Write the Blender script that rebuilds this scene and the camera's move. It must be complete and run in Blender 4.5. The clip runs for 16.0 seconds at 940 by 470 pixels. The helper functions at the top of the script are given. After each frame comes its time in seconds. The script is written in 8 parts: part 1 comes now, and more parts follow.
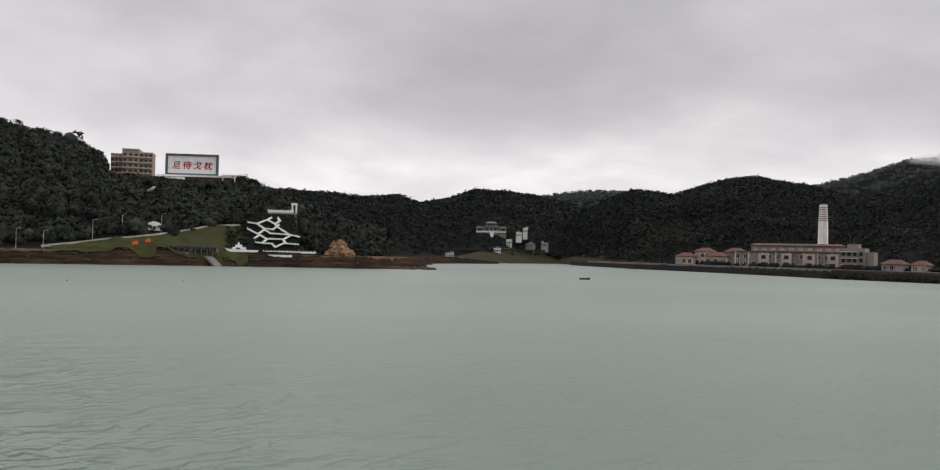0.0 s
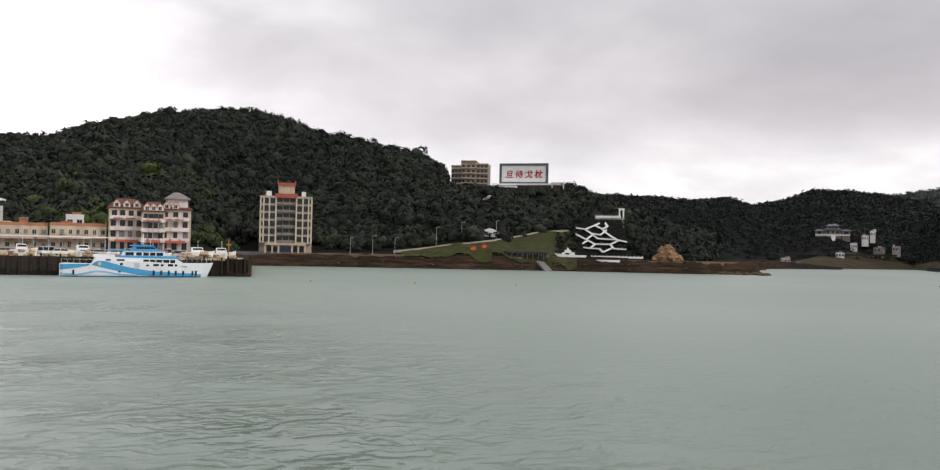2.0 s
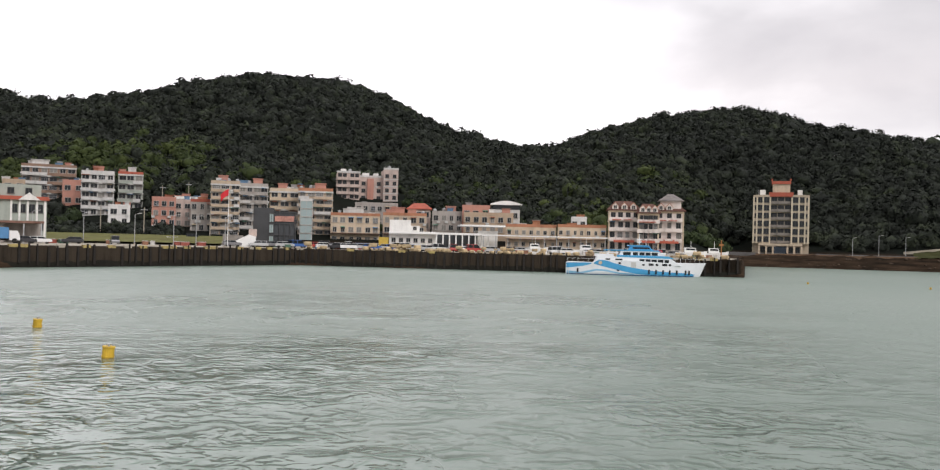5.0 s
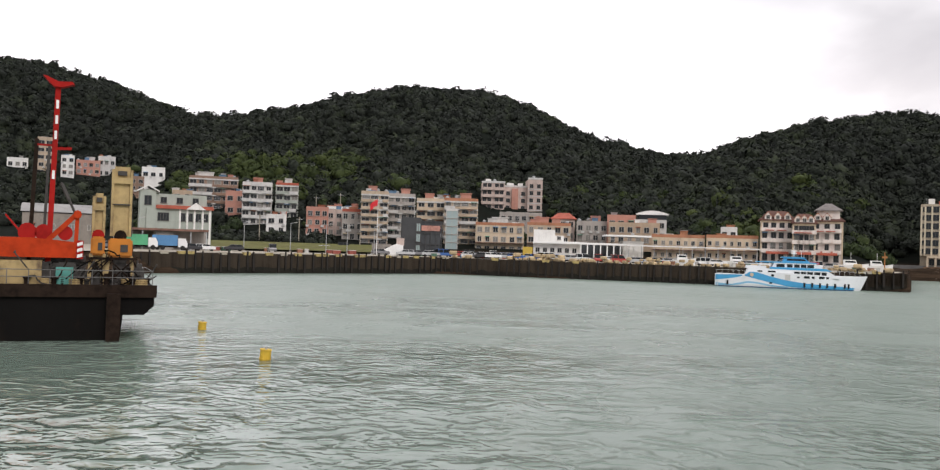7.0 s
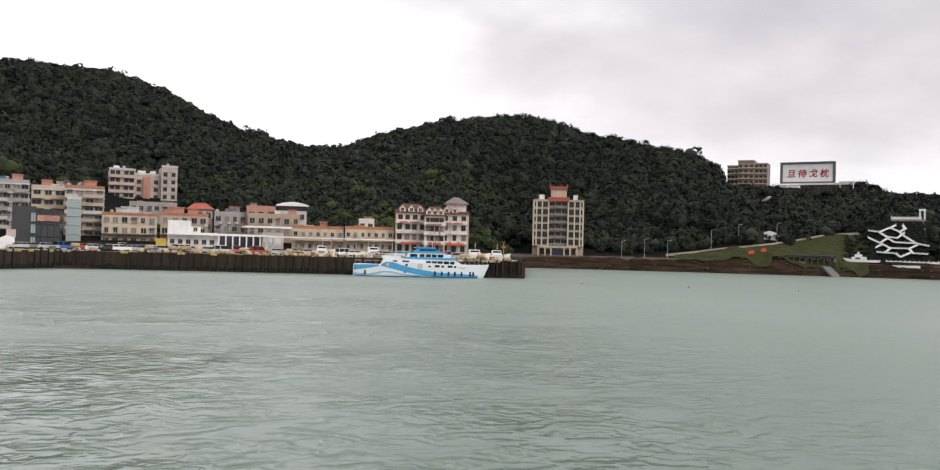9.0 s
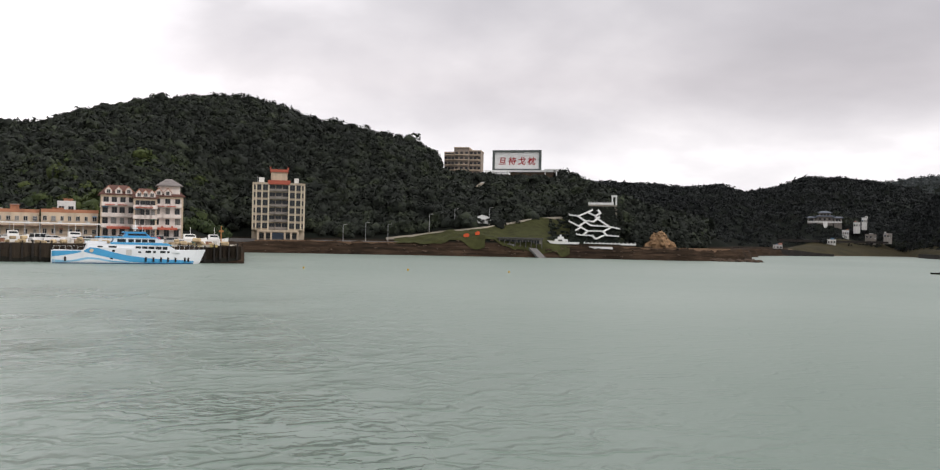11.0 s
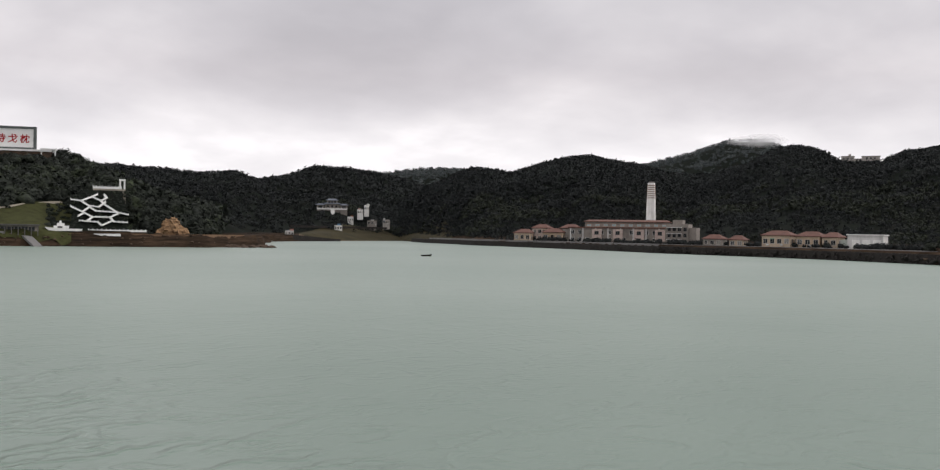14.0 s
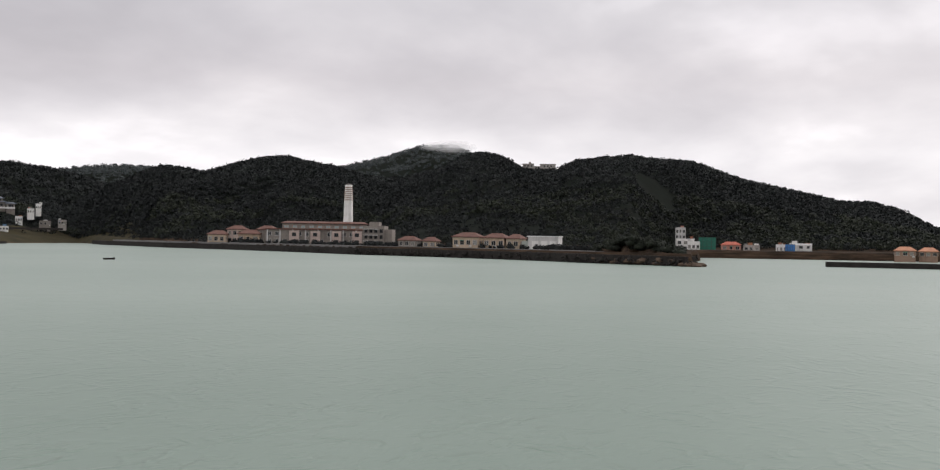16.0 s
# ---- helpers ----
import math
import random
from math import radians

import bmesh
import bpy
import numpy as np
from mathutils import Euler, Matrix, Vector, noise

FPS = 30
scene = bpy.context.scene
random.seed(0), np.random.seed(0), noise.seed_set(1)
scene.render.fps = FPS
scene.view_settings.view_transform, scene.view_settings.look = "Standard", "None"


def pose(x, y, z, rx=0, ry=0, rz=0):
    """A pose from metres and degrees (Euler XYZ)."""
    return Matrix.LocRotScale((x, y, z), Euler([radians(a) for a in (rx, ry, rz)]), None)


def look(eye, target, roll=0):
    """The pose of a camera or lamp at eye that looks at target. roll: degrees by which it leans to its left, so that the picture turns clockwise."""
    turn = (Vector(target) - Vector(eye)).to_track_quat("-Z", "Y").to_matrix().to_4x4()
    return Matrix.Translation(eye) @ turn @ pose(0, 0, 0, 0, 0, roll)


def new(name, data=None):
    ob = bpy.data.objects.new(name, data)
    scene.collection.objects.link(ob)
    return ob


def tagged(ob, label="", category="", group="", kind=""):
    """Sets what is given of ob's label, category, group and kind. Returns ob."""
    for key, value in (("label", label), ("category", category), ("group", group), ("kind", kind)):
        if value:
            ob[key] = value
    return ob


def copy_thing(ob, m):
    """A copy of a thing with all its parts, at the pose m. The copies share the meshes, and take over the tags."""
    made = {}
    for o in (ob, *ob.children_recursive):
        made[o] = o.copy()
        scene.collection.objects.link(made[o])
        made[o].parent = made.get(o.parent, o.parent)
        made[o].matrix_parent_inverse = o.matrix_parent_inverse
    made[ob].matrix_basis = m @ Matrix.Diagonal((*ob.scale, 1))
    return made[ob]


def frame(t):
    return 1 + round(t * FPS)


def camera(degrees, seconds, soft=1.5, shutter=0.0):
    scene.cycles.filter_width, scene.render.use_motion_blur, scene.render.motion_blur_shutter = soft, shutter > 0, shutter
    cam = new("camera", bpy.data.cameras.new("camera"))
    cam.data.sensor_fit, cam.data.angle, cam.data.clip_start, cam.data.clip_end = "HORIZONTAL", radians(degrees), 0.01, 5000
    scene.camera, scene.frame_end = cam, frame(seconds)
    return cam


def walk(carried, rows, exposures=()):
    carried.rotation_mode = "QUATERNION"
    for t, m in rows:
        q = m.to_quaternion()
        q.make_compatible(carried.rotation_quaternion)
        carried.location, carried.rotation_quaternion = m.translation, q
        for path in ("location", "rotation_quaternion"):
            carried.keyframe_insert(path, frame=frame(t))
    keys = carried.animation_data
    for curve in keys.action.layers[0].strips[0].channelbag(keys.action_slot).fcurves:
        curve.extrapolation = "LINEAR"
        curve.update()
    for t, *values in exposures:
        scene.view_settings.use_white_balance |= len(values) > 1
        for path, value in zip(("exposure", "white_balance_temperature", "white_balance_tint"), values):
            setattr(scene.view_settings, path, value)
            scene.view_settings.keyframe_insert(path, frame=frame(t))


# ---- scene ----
EXPOSURES = tuple((t, stops, 6500, 14.0) for t, stops in ((0, -0.22), (1.5, -0.10), (3.5, 0.03), (5, 0.02), (8, 0.01), (10, 0.05), (12.5, -0.05), (16, 0.0)))
EYE = 6.0   # metres above the water
cam = camera(54.95, 16.0, soft=1.2)
# seconds, bearing (clockwise from north), pitch, lean; all in degrees
PAN = (
    (0.0, 32.26, 1.25, 1.28),
    (0.5, 27.27, 1.42, 1.54),
    (1.0, 22.57, 1.80, 1.18),
    (1.5, 16.19, 1.79, 1.08),
    (2.0, 11.73, 1.12, 1.20),
    (2.5, 9.51, 0.95, 1.31),
    (3.0, 6.17, 1.06, 1.20),
    (3.5, -0.76, 0.77, 1.21),
    (4.0, -7.20, 0.31, 1.39),
    (4.5, -13.42, -0.20, 1.58),
    (5.0, -18.75, 0.43, 1.43),
    (5.2, -19.80, 0.85, 1.43),
    (5.6, -22.65, 1.03, 1.47),
    (6.0, -25.39, 1.03, 1.56),
    (6.4, -27.45, 0.92, 1.69),
    (6.8, -28.29, 0.81, 1.80),
    (7.3, -26.74, 0.77, 1.87),
    (7.5, -26.04, 0.82, 1.89),
    (8.0, -18.82, 1.09, 1.86),
    (8.5, -11.12, 1.17, 1.74),
    (9.0, -5.35, 0.90, 1.52),
    (9.5, 0.44, 0.83, 1.49),
    (10.0, 5.80, 0.59, 1.41),
    (10.2, 7.97, 0.51, 1.34),
    (10.7, 11.36, 0.39, 1.27),
    (11.2, 12.57, 0.23, 1.17),
    (11.8, 14.93, 0.01, 1.07),
    (12.3, 20.82, -0.15, 1.04),
    (12.5, 24.38, -0.34, 1.03),
    (13.0, 32.47, -0.43, 1.02),
    (13.5, 38.70, -0.27, 1.01),
    (14.0, 42.30, -0.01, 0.92),
    (14.5, 47.80, 0.22, 1.00),
    (15.0, 52.63, 0.25, 0.71),
    (15.5, 57.28, 0.32, 0.82),
    (16.0, 61.29, 0.39, 0.87),
)


def turned(bearing, pitch, lean):
    """The pose of the camera on its spot, turned to a bearing."""
    b, p = radians(bearing), radians(pitch)
    way = Vector((math.sin(b) * math.cos(p), math.cos(b) * math.cos(p), math.sin(p)))
    eye = Vector((0, 0, EYE))
    return look(eye, eye + 100 * way, LEAN * lean)


LEAN = 1
walk(cam, [(t, turned(b, p, l)) for t, b, p, l in PAN], EXPOSURES)

# ---- light: an overcast sky with broken cloud ----
world = bpy.data.worlds.new("overcast")
scene.world = world
world.use_nodes = True
wt = world.node_tree
wt.nodes.clear()


def node(tree, kind, **values):
    n = tree.nodes.new(kind)
    for k, v in values.items():
        if k in n.inputs:
            n.inputs[k].default_value = v
    return n


def wire(tree, *chain):
    """Links (node, socket) pairs: out of the first into the second."""
    for a, ao, b, bi in chain:
        tree.links.new(a.outputs[ao], b.inputs[bi])


def ramp(tree, stops):
    n = tree.nodes.new("ShaderNodeValToRGB")
    e = n.color_ramp.elements
    while len(e) < len(stops):
        e.new(0.5)
    for el, (p, c) in zip(e, stops):
        el.position = p
        el.color = (*c, 1) if len(c) == 3 else c
    return n


def maths(tree, op, a=None, b=None, clamp=False):
    n = tree.nodes.new("ShaderNodeMath")
    n.operation, n.use_clamp = op, clamp
    for i, v in enumerate((a, b)):
        if v is None:
            continue
        if isinstance(v, (int, float)):
            n.inputs[i].default_value = v
        else:
            tree.links.new(v, n.inputs[i])
    return n.outputs[0]


SUN_ELEVATION, SUN_BEARING = 38, 125
sky = wt.nodes.new("ShaderNodeTexSky")
sky.sky_type, sky.sun_disc = "NISHITA", False
sky.sun_elevation, sky.sun_rotation = radians(SUN_ELEVATION), radians(SUN_BEARING)
sky.dust_density = 4
where = wt.nodes.new("ShaderNodeTexCoord")
split = wt.nodes.new("ShaderNodeSeparateXYZ")
wire(wt, (where, "Generated", split, 0))
# the cloud layer: directions thrown onto a flat ceiling, so that it foreshortens toward the horizon
up = maths(wt, "ADD", maths(wt, "MAXIMUM", split.outputs[2], 0.0), 0.30)
flat = wt.nodes.new("ShaderNodeCombineXYZ")
wt.links.new(maths(wt, "DIVIDE", split.outputs[0], up), flat.inputs[0])
wt.links.new(maths(wt, "DIVIDE", split.outputs[1], up), flat.inputs[1])
big = node(wt, "ShaderNodeTexNoise", Scale=0.9, Detail=5.0, Roughness=0.5, Distortion=0.3)
fine = node(wt, "ShaderNodeTexNoise", Scale=2.2, Detail=5.0, Roughness=0.5, Distortion=0.15)
wire(wt, (flat, 0, big, "Vector"), (flat, 0, fine, "Vector"))
cloud = maths(wt, "ADD", maths(wt, "MULTIPLY", big.outputs[0], 0.58), maths(wt, "MULTIPLY", fine.outputs[0], 0.42))
puff = ramp(wt, [(0.32, (0.74, 0.74, 0.755)), (0.43, (0.87, 0.87, 0.882)), (0.52, (1.02, 1.02, 1.02)), (0.62, (1.34, 1.34, 1.33))])
wt.links.new(cloud, puff.inputs[0])
# pale toward the horizon, greyer overhead
level = ramp(wt, [(0.0, (1.02, 1.01, 1.01)), (0.09, (1.06, 1.05, 1.05)), (0.17, (0.86, 0.835, 0.84)), (0.27, (0.75, 0.745, 0.76)), (0.42, (0.86, 0.855, 0.865)), (0.75, (1.08, 1.08, 1.08))])
wt.links.new(maths(wt, "MAXIMUM", split.outputs[2], 0.0), level.inputs[0])
# thinner cloud to the north-west
thin = ramp(wt, [(0.30, (0.88, 0.88, 0.88)), (0.72, (0.98, 0.98, 0.98)), (0.97, (2.15, 2.15, 2.15))])
wt.links.new(maths(wt, "ADD", maths(wt, "MULTIPLY", split.outputs[0], -0.72), maths(wt, "MULTIPLY", split.outputs[1], 0.69)), thin.inputs[0])
veil = wt.nodes.new("ShaderNodeMixRGB")
veil.blend_type = "MULTIPLY"
veil.inputs[0].default_value = 1
wire(wt, (puff, 0, veil, 1), (level, 0, veil, 2))
veil2 = wt.nodes.new("ShaderNodeMixRGB")
veil2.blend_type = "MULTIPLY"
veil2.inputs[0].default_value = 1
wire(wt, (veil, 0, veil2, 1), (thin, 0, veil2, 2))
veil = veil2
skylit = wt.nodes.new("ShaderNodeMixRGB")
skylit.blend_type = "ADD"
skylit.inputs[0].default_value = 0.004
wire(wt, (veil, 0, skylit, 1), (sky, 0, skylit, 2))
back = node(wt, "ShaderNodeBackground", Strength=1.0)
out = wt.nodes.new("ShaderNodeOutputWorld")
wire(wt, (skylit, 0, back, 0), (back, 0, out, 0))

sun = new("sun", bpy.data.lights.new("sun", "SUN"))
sun.data.energy, sun.data.angle, sun.data.color = 1.4, radians(25), (1, 0.97, 0.93)
b, e = radians(SUN_BEARING), radians(SUN_ELEVATION)
sun.matrix_world = look((0, 0, 0), (-math.sin(b) * math.cos(e), -math.cos(b) * math.cos(e), -math.sin(e)))

# ---- materials ----
def surface(name, colour, rough=0.8, vary=0.25, scale=1.5, bump=0.2, fine=18.0, metal=0.0, tint=None, streaks=0.0, per_object=0.0, spec=0.4):
    """A weathered surface: colour varied by broad stains and fine grain, with relief and, if asked, rain streaks down the walls."""
    m = bpy.data.materials.new(name)
    m.use_nodes = True
    t = m.node_tree
    bsdf = t.nodes["Principled BSDF"]
    bsdf.inputs["Roughness"].default_value = rough
    bsdf.inputs["Metallic"].default_value = metal
    bsdf.inputs["Specular IOR Level"].default_value = spec
    geo = t.nodes.new("ShaderNodeNewGeometry")
    broad = node(t, "ShaderNodeTexNoise", Scale=scale * 0.25, Detail=4.0, Roughness=0.6)
    grain = node(t, "ShaderNodeTexNoise", Scale=fine * 0.25, Detail=3.0, Roughness=0.6)
    wire(t, (geo, "Position", broad, "Vector"), (geo, "Position", grain, "Vector"))
    value = maths(t, "ADD", maths(t, "MULTIPLY", broad.outputs[0], 0.65), maths(t, "MULTIPLY", grain.outputs[0], 0.35))
    if streaks:
        sep = t.nodes.new("ShaderNodeSeparateXYZ")
        com = t.nodes.new("ShaderNodeCombineXYZ")
        wire(t, (geo, "Position", sep, 0), (sep, 0, com, 0), (sep, 1, com, 1))
        t.links.new(maths(t, "MULTIPLY", sep.outputs[2], 0.06), com.inputs[2])
        run = node(t, "ShaderNodeTexNoise", Scale=0.9, Detail=6.0, Roughness=0.7)
        wire(t, (com, 0, run, "Vector"))
        value = maths(t, "ADD", maths(t, "MULTIPLY", value, 1 - streaks), maths(t, "MULTIPLY", run.outputs[0], streaks))
    c = Vector(colour)
    other = Vector(tint) if tint else c * (1 - vary)
    r = ramp(t, [(0.36, tuple(other)), (0.5, tuple(c)), (0.64, tuple(c * (1 + vary * 0.5)))])
    t.links.new(value, r.inputs[0])
    shade = r.outputs[0]
    if per_object:
        info = t.nodes.new("ShaderNodeObjectInfo")
        hue = t.nodes.new("ShaderNodeHueSaturation")
        t.links.new(maths(t, "ADD", maths(t, "MULTIPLY", info.outputs["Random"], per_object), 1 - per_object / 2), hue.inputs["Value"])
        t.links.new(shade, hue.inputs["Color"])
        shade = hue.outputs[0]
    t.links.new(shade, bsdf.inputs["Base Color"])
    if bump:
        bp = node(t, "ShaderNodeBump", Strength=bump, Distance=0.06)
        wire(t, (grain, 0, bp, "Height"), (bp, 0, bsdf, "Normal"))
    return m


def foliage(name, low, mid, high):
    """Leaves: every crown its own green, with mottled clumps inside it."""
    m = bpy.data.materials.new(name)
    m.use_nodes = True
    t = m.node_tree
    bsdf = t.nodes["Principled BSDF"]
    bsdf.inputs["Roughness"].default_value = 0.75
    bsdf.inputs["Specular IOR Level"].default_value = 0.15
    geo = t.nodes.new("ShaderNodeNewGeometry")
    patch = node(t, "ShaderNodeTexNoise", Scale=0.018, Detail=3.0)
    leaf = node(t, "ShaderNodeTexNoise", Scale=0.9, Detail=4.0, Roughness=0.7)
    wire(t, (geo, "Position", patch, "Vector"), (geo, "Position", leaf, "Vector"))
    tree = node(t, "ShaderNodeTexNoise", Scale=0.13, Detail=1.0)
    wire(t, (geo, "Position", tree, "Vector"))
    v = maths(t, "ADD", maths(t, "MULTIPLY", geo.outputs["Random Per Island"], 0.16), maths(t, "MULTIPLY", patch.outputs[0], 0.55))
    v = maths(t, "ADD", v, maths(t, "MULTIPLY", maths(t, "SUBTRACT", tree.outputs[0], 0.40), 0.9))
    v = maths(t, "ADD", v, maths(t, "MULTIPLY", maths(t, "SUBTRACT", leaf.outputs[0], 0.5), 0.5))
    r = ramp(t, [(0.15, low), (0.5, mid), (0.85, high)])
    t.links.new(v, r.inputs[0])
    wire(t, (r, 0, bsdf, "Base Color"))
    bp = node(t, "ShaderNodeBump", Strength=0.9, Distance=0.5)
    wire(t, (leaf, 0, bp, "Height"), (bp, 0, bsdf, "Normal"))
    return m


def glass(name, colour, rough=0.08):
    m = bpy.data.materials.new(name)
    m.use_nodes = True
    b = m.node_tree.nodes["Principled BSDF"]
    b.inputs["Base Color"].default_value = (*colour, 1)
    b.inputs["Roughness"].default_value = rough
    b.inputs["Specular IOR Level"].default_value = 0.3
    return m


def sea():
    """Silt-green sea water with swell, chop and ripples."""
    m = bpy.data.materials.new("sea_water")
    m.use_nodes = True
    t = m.node_tree
    bsdf = t.nodes["Principled BSDF"]
    bsdf.inputs["Roughness"].default_value = 0.22
    bsdf.inputs["IOR"].default_value = 1.58
    geo = t.nodes.new("ShaderNodeNewGeometry")
    silt = node(t, "ShaderNodeTexNoise", Scale=0.012, Detail=4.0, Roughness=0.55)
    wire(t, (geo, "Position", silt, "Vector"))
    r = ramp(t, [(0.35, (0.168, 0.228, 0.186)), (0.65, (0.210, 0.268, 0.224))])
    # darker, greener base colour off the jetty head, standing in for duller sky reflection
    dim_spot = t.nodes.new("ShaderNodeVectorMath")
    dim_spot.operation = "DISTANCE"
    dim_spot.inputs[1].default_value = (12, 30, 0)
    wire(t, (geo, "Position", dim_spot, 0))
    silty = maths(t, "ADD", maths(t, "MULTIPLY", dim_spot.outputs["Value"], 0.009), maths(t, "MULTIPLY", silt.outputs[0], 0.4), True)
    dimmed = ramp(t, [(0.25, (0.72, 0.77, 0.74)), (0.80, (1, 1, 1))])
    t.links.new(silty, dimmed.inputs[0])
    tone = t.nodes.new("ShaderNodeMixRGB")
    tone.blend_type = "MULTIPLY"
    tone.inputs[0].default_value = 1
    wire(t, (silt, 0, r, 0), (r, 0, tone, 1), (dimmed, 0, tone, 2), (tone, 0, bsdf, "Base Color"))
    # the breeze ruffles the harbour side, west of a line out from the jetty; the bay lies smoother
    sep = t.nodes.new("ShaderNodeSeparateXYZ")
    gust = node(t, "ShaderNodeTexNoise", Scale=0.028, Detail=3.0, Roughness=0.6)
    wire(t, (geo, "Position", gust, "Vector"), (geo, "Position", sep, 0))
    side = maths(t, "SUBTRACT", maths(t, "MULTIPLY", sep.outputs[1], 0.05), sep.outputs[0])
    side = maths(t, "MULTIPLY", maths(t, "ADD", side, 18.0), 0.024, True)
    puffs = ramp(t, [(0.42, (0.38, 0.38, 0.38)), (0.54, (1.15, 1.15, 1.15))])
    wire(t, (gust, 0, puffs, 0))
    # calm water in the lee of the barge
    lee = t.nodes.new("ShaderNodeVectorMath")
    lee.operation = "DISTANCE"
    lee.inputs[1].default_value = (-40, 25, 0)
    wire(t, (geo, "Position", lee, 0))
    open_water = maths(t, "MULTIPLY", maths(t, "SUBTRACT", lee.outputs["Value"], 2.0), 0.04, True)
    breeze = maths(t, "MULTIPLY", maths(t, "MULTIPLY", side, puffs.outputs[0]), open_water)
    ruffle = maths(t, "ADD", maths(t, "MULTIPLY", breeze, 0.84), maths(t, "MULTIPLY", open_water, 0.16))
    # the gusts lay the surface open near the jetty and blur it farther out
    reach = t.nodes.new("ShaderNodeVectorMath")
    reach.operation = "LENGTH"
    wire(t, (geo, "Position", reach, 0))
    near = maths(t, "SUBTRACT", 1.25, maths(t, "MULTIPLY", reach.outputs["Value"], 0.0085), True)
    smooth = maths(t, "SUBTRACT", 0.34, maths(t, "MULTIPLY", maths(t, "MULTIPLY", breeze, near), 0.26))
    t.links.new(maths(t, "ADD", maths(t, "MULTIPLY", smooth, open_water), 0.04), bsdf.inputs["Roughness"])
    # wavelets with narrow crests, in two trains, broken into short lengths
    patch = node(t, "ShaderNodeTexNoise", Scale=0.16, Detail=2.0, Roughness=0.5)
    wire(t, (geo, "Position", patch, "Vector"))
    height = maths(t, "MULTIPLY", patch.outputs[0], 0.6)
    for angle, scale, tall, shift in ((-30, 0.18, 0.19, 0.0), (12, 0.34, 0.09, 40.0)):
        turn = t.nodes.new("ShaderNodeMapping")
        turn.inputs["Rotation"].default_value = (0, 0, radians(angle))
        turn.inputs["Location"].default_value = (shift, shift, 0)
        train = node(t, "ShaderNodeTexWave", Scale=scale, Distortion=17.0, Detail=3.0)
        train.inputs["Detail Scale"].default_value = 1.5
        train.wave_type, train.bands_direction, train.wave_profile = "BANDS", "Y", "SIN"
        gap = node(t, "ShaderNodeTexNoise", Scale=0.45, Detail=2.0)
        wire(t, (geo, "Position", turn, "Vector"), (turn, 0, train, "Vector"), (turn, 0, gap, "Vector"))
        length = maths(t, "MULTIPLY", maths(t, "SUBTRACT", gap.outputs[0], 0.40), 5.0, True)
        crest = maths(t, "MULTIPLY", maths(t, "POWER", train.outputs["Fac"], 2.6), length)
        height = maths(t, "ADD", height, maths(t, "MULTIPLY", crest, tall))
    ripple = node(t, "ShaderNodeTexNoise", Scale=2.6, Detail=2.0, Roughness=0.5)
    wire(t, (geo, "Position", ripple, "Vector"))
    height = maths(t, "ADD", height, maths(t, "MULTIPLY", ripple.outputs[0], 0.034))
    height = maths(t, "MULTIPLY", height, ruffle)
    bp = node(t, "ShaderNodeBump", Strength=1.0, Distance=1.0)
    t.links.new(height, bp.inputs["Height"])
    wire(t, (bp, 0, bsdf, "Normal"))
    return m


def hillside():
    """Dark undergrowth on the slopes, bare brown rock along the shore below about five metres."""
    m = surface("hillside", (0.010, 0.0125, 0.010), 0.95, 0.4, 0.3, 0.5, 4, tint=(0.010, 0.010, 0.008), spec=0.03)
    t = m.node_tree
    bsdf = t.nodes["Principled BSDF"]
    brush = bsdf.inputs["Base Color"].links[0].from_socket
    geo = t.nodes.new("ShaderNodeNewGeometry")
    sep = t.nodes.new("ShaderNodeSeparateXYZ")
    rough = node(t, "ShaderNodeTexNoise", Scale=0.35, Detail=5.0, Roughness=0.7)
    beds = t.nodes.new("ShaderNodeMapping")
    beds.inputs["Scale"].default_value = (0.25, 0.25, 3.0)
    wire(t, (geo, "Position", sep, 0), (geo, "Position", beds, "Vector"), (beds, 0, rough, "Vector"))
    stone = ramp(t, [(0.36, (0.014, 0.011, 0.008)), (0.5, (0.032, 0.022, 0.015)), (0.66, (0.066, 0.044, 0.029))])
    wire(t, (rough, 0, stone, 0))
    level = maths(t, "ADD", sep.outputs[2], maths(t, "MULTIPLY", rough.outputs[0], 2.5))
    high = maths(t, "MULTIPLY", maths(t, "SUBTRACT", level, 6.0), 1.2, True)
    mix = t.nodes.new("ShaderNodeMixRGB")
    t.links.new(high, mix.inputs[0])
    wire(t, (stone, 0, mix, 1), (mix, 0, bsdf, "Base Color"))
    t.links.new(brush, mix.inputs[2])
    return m


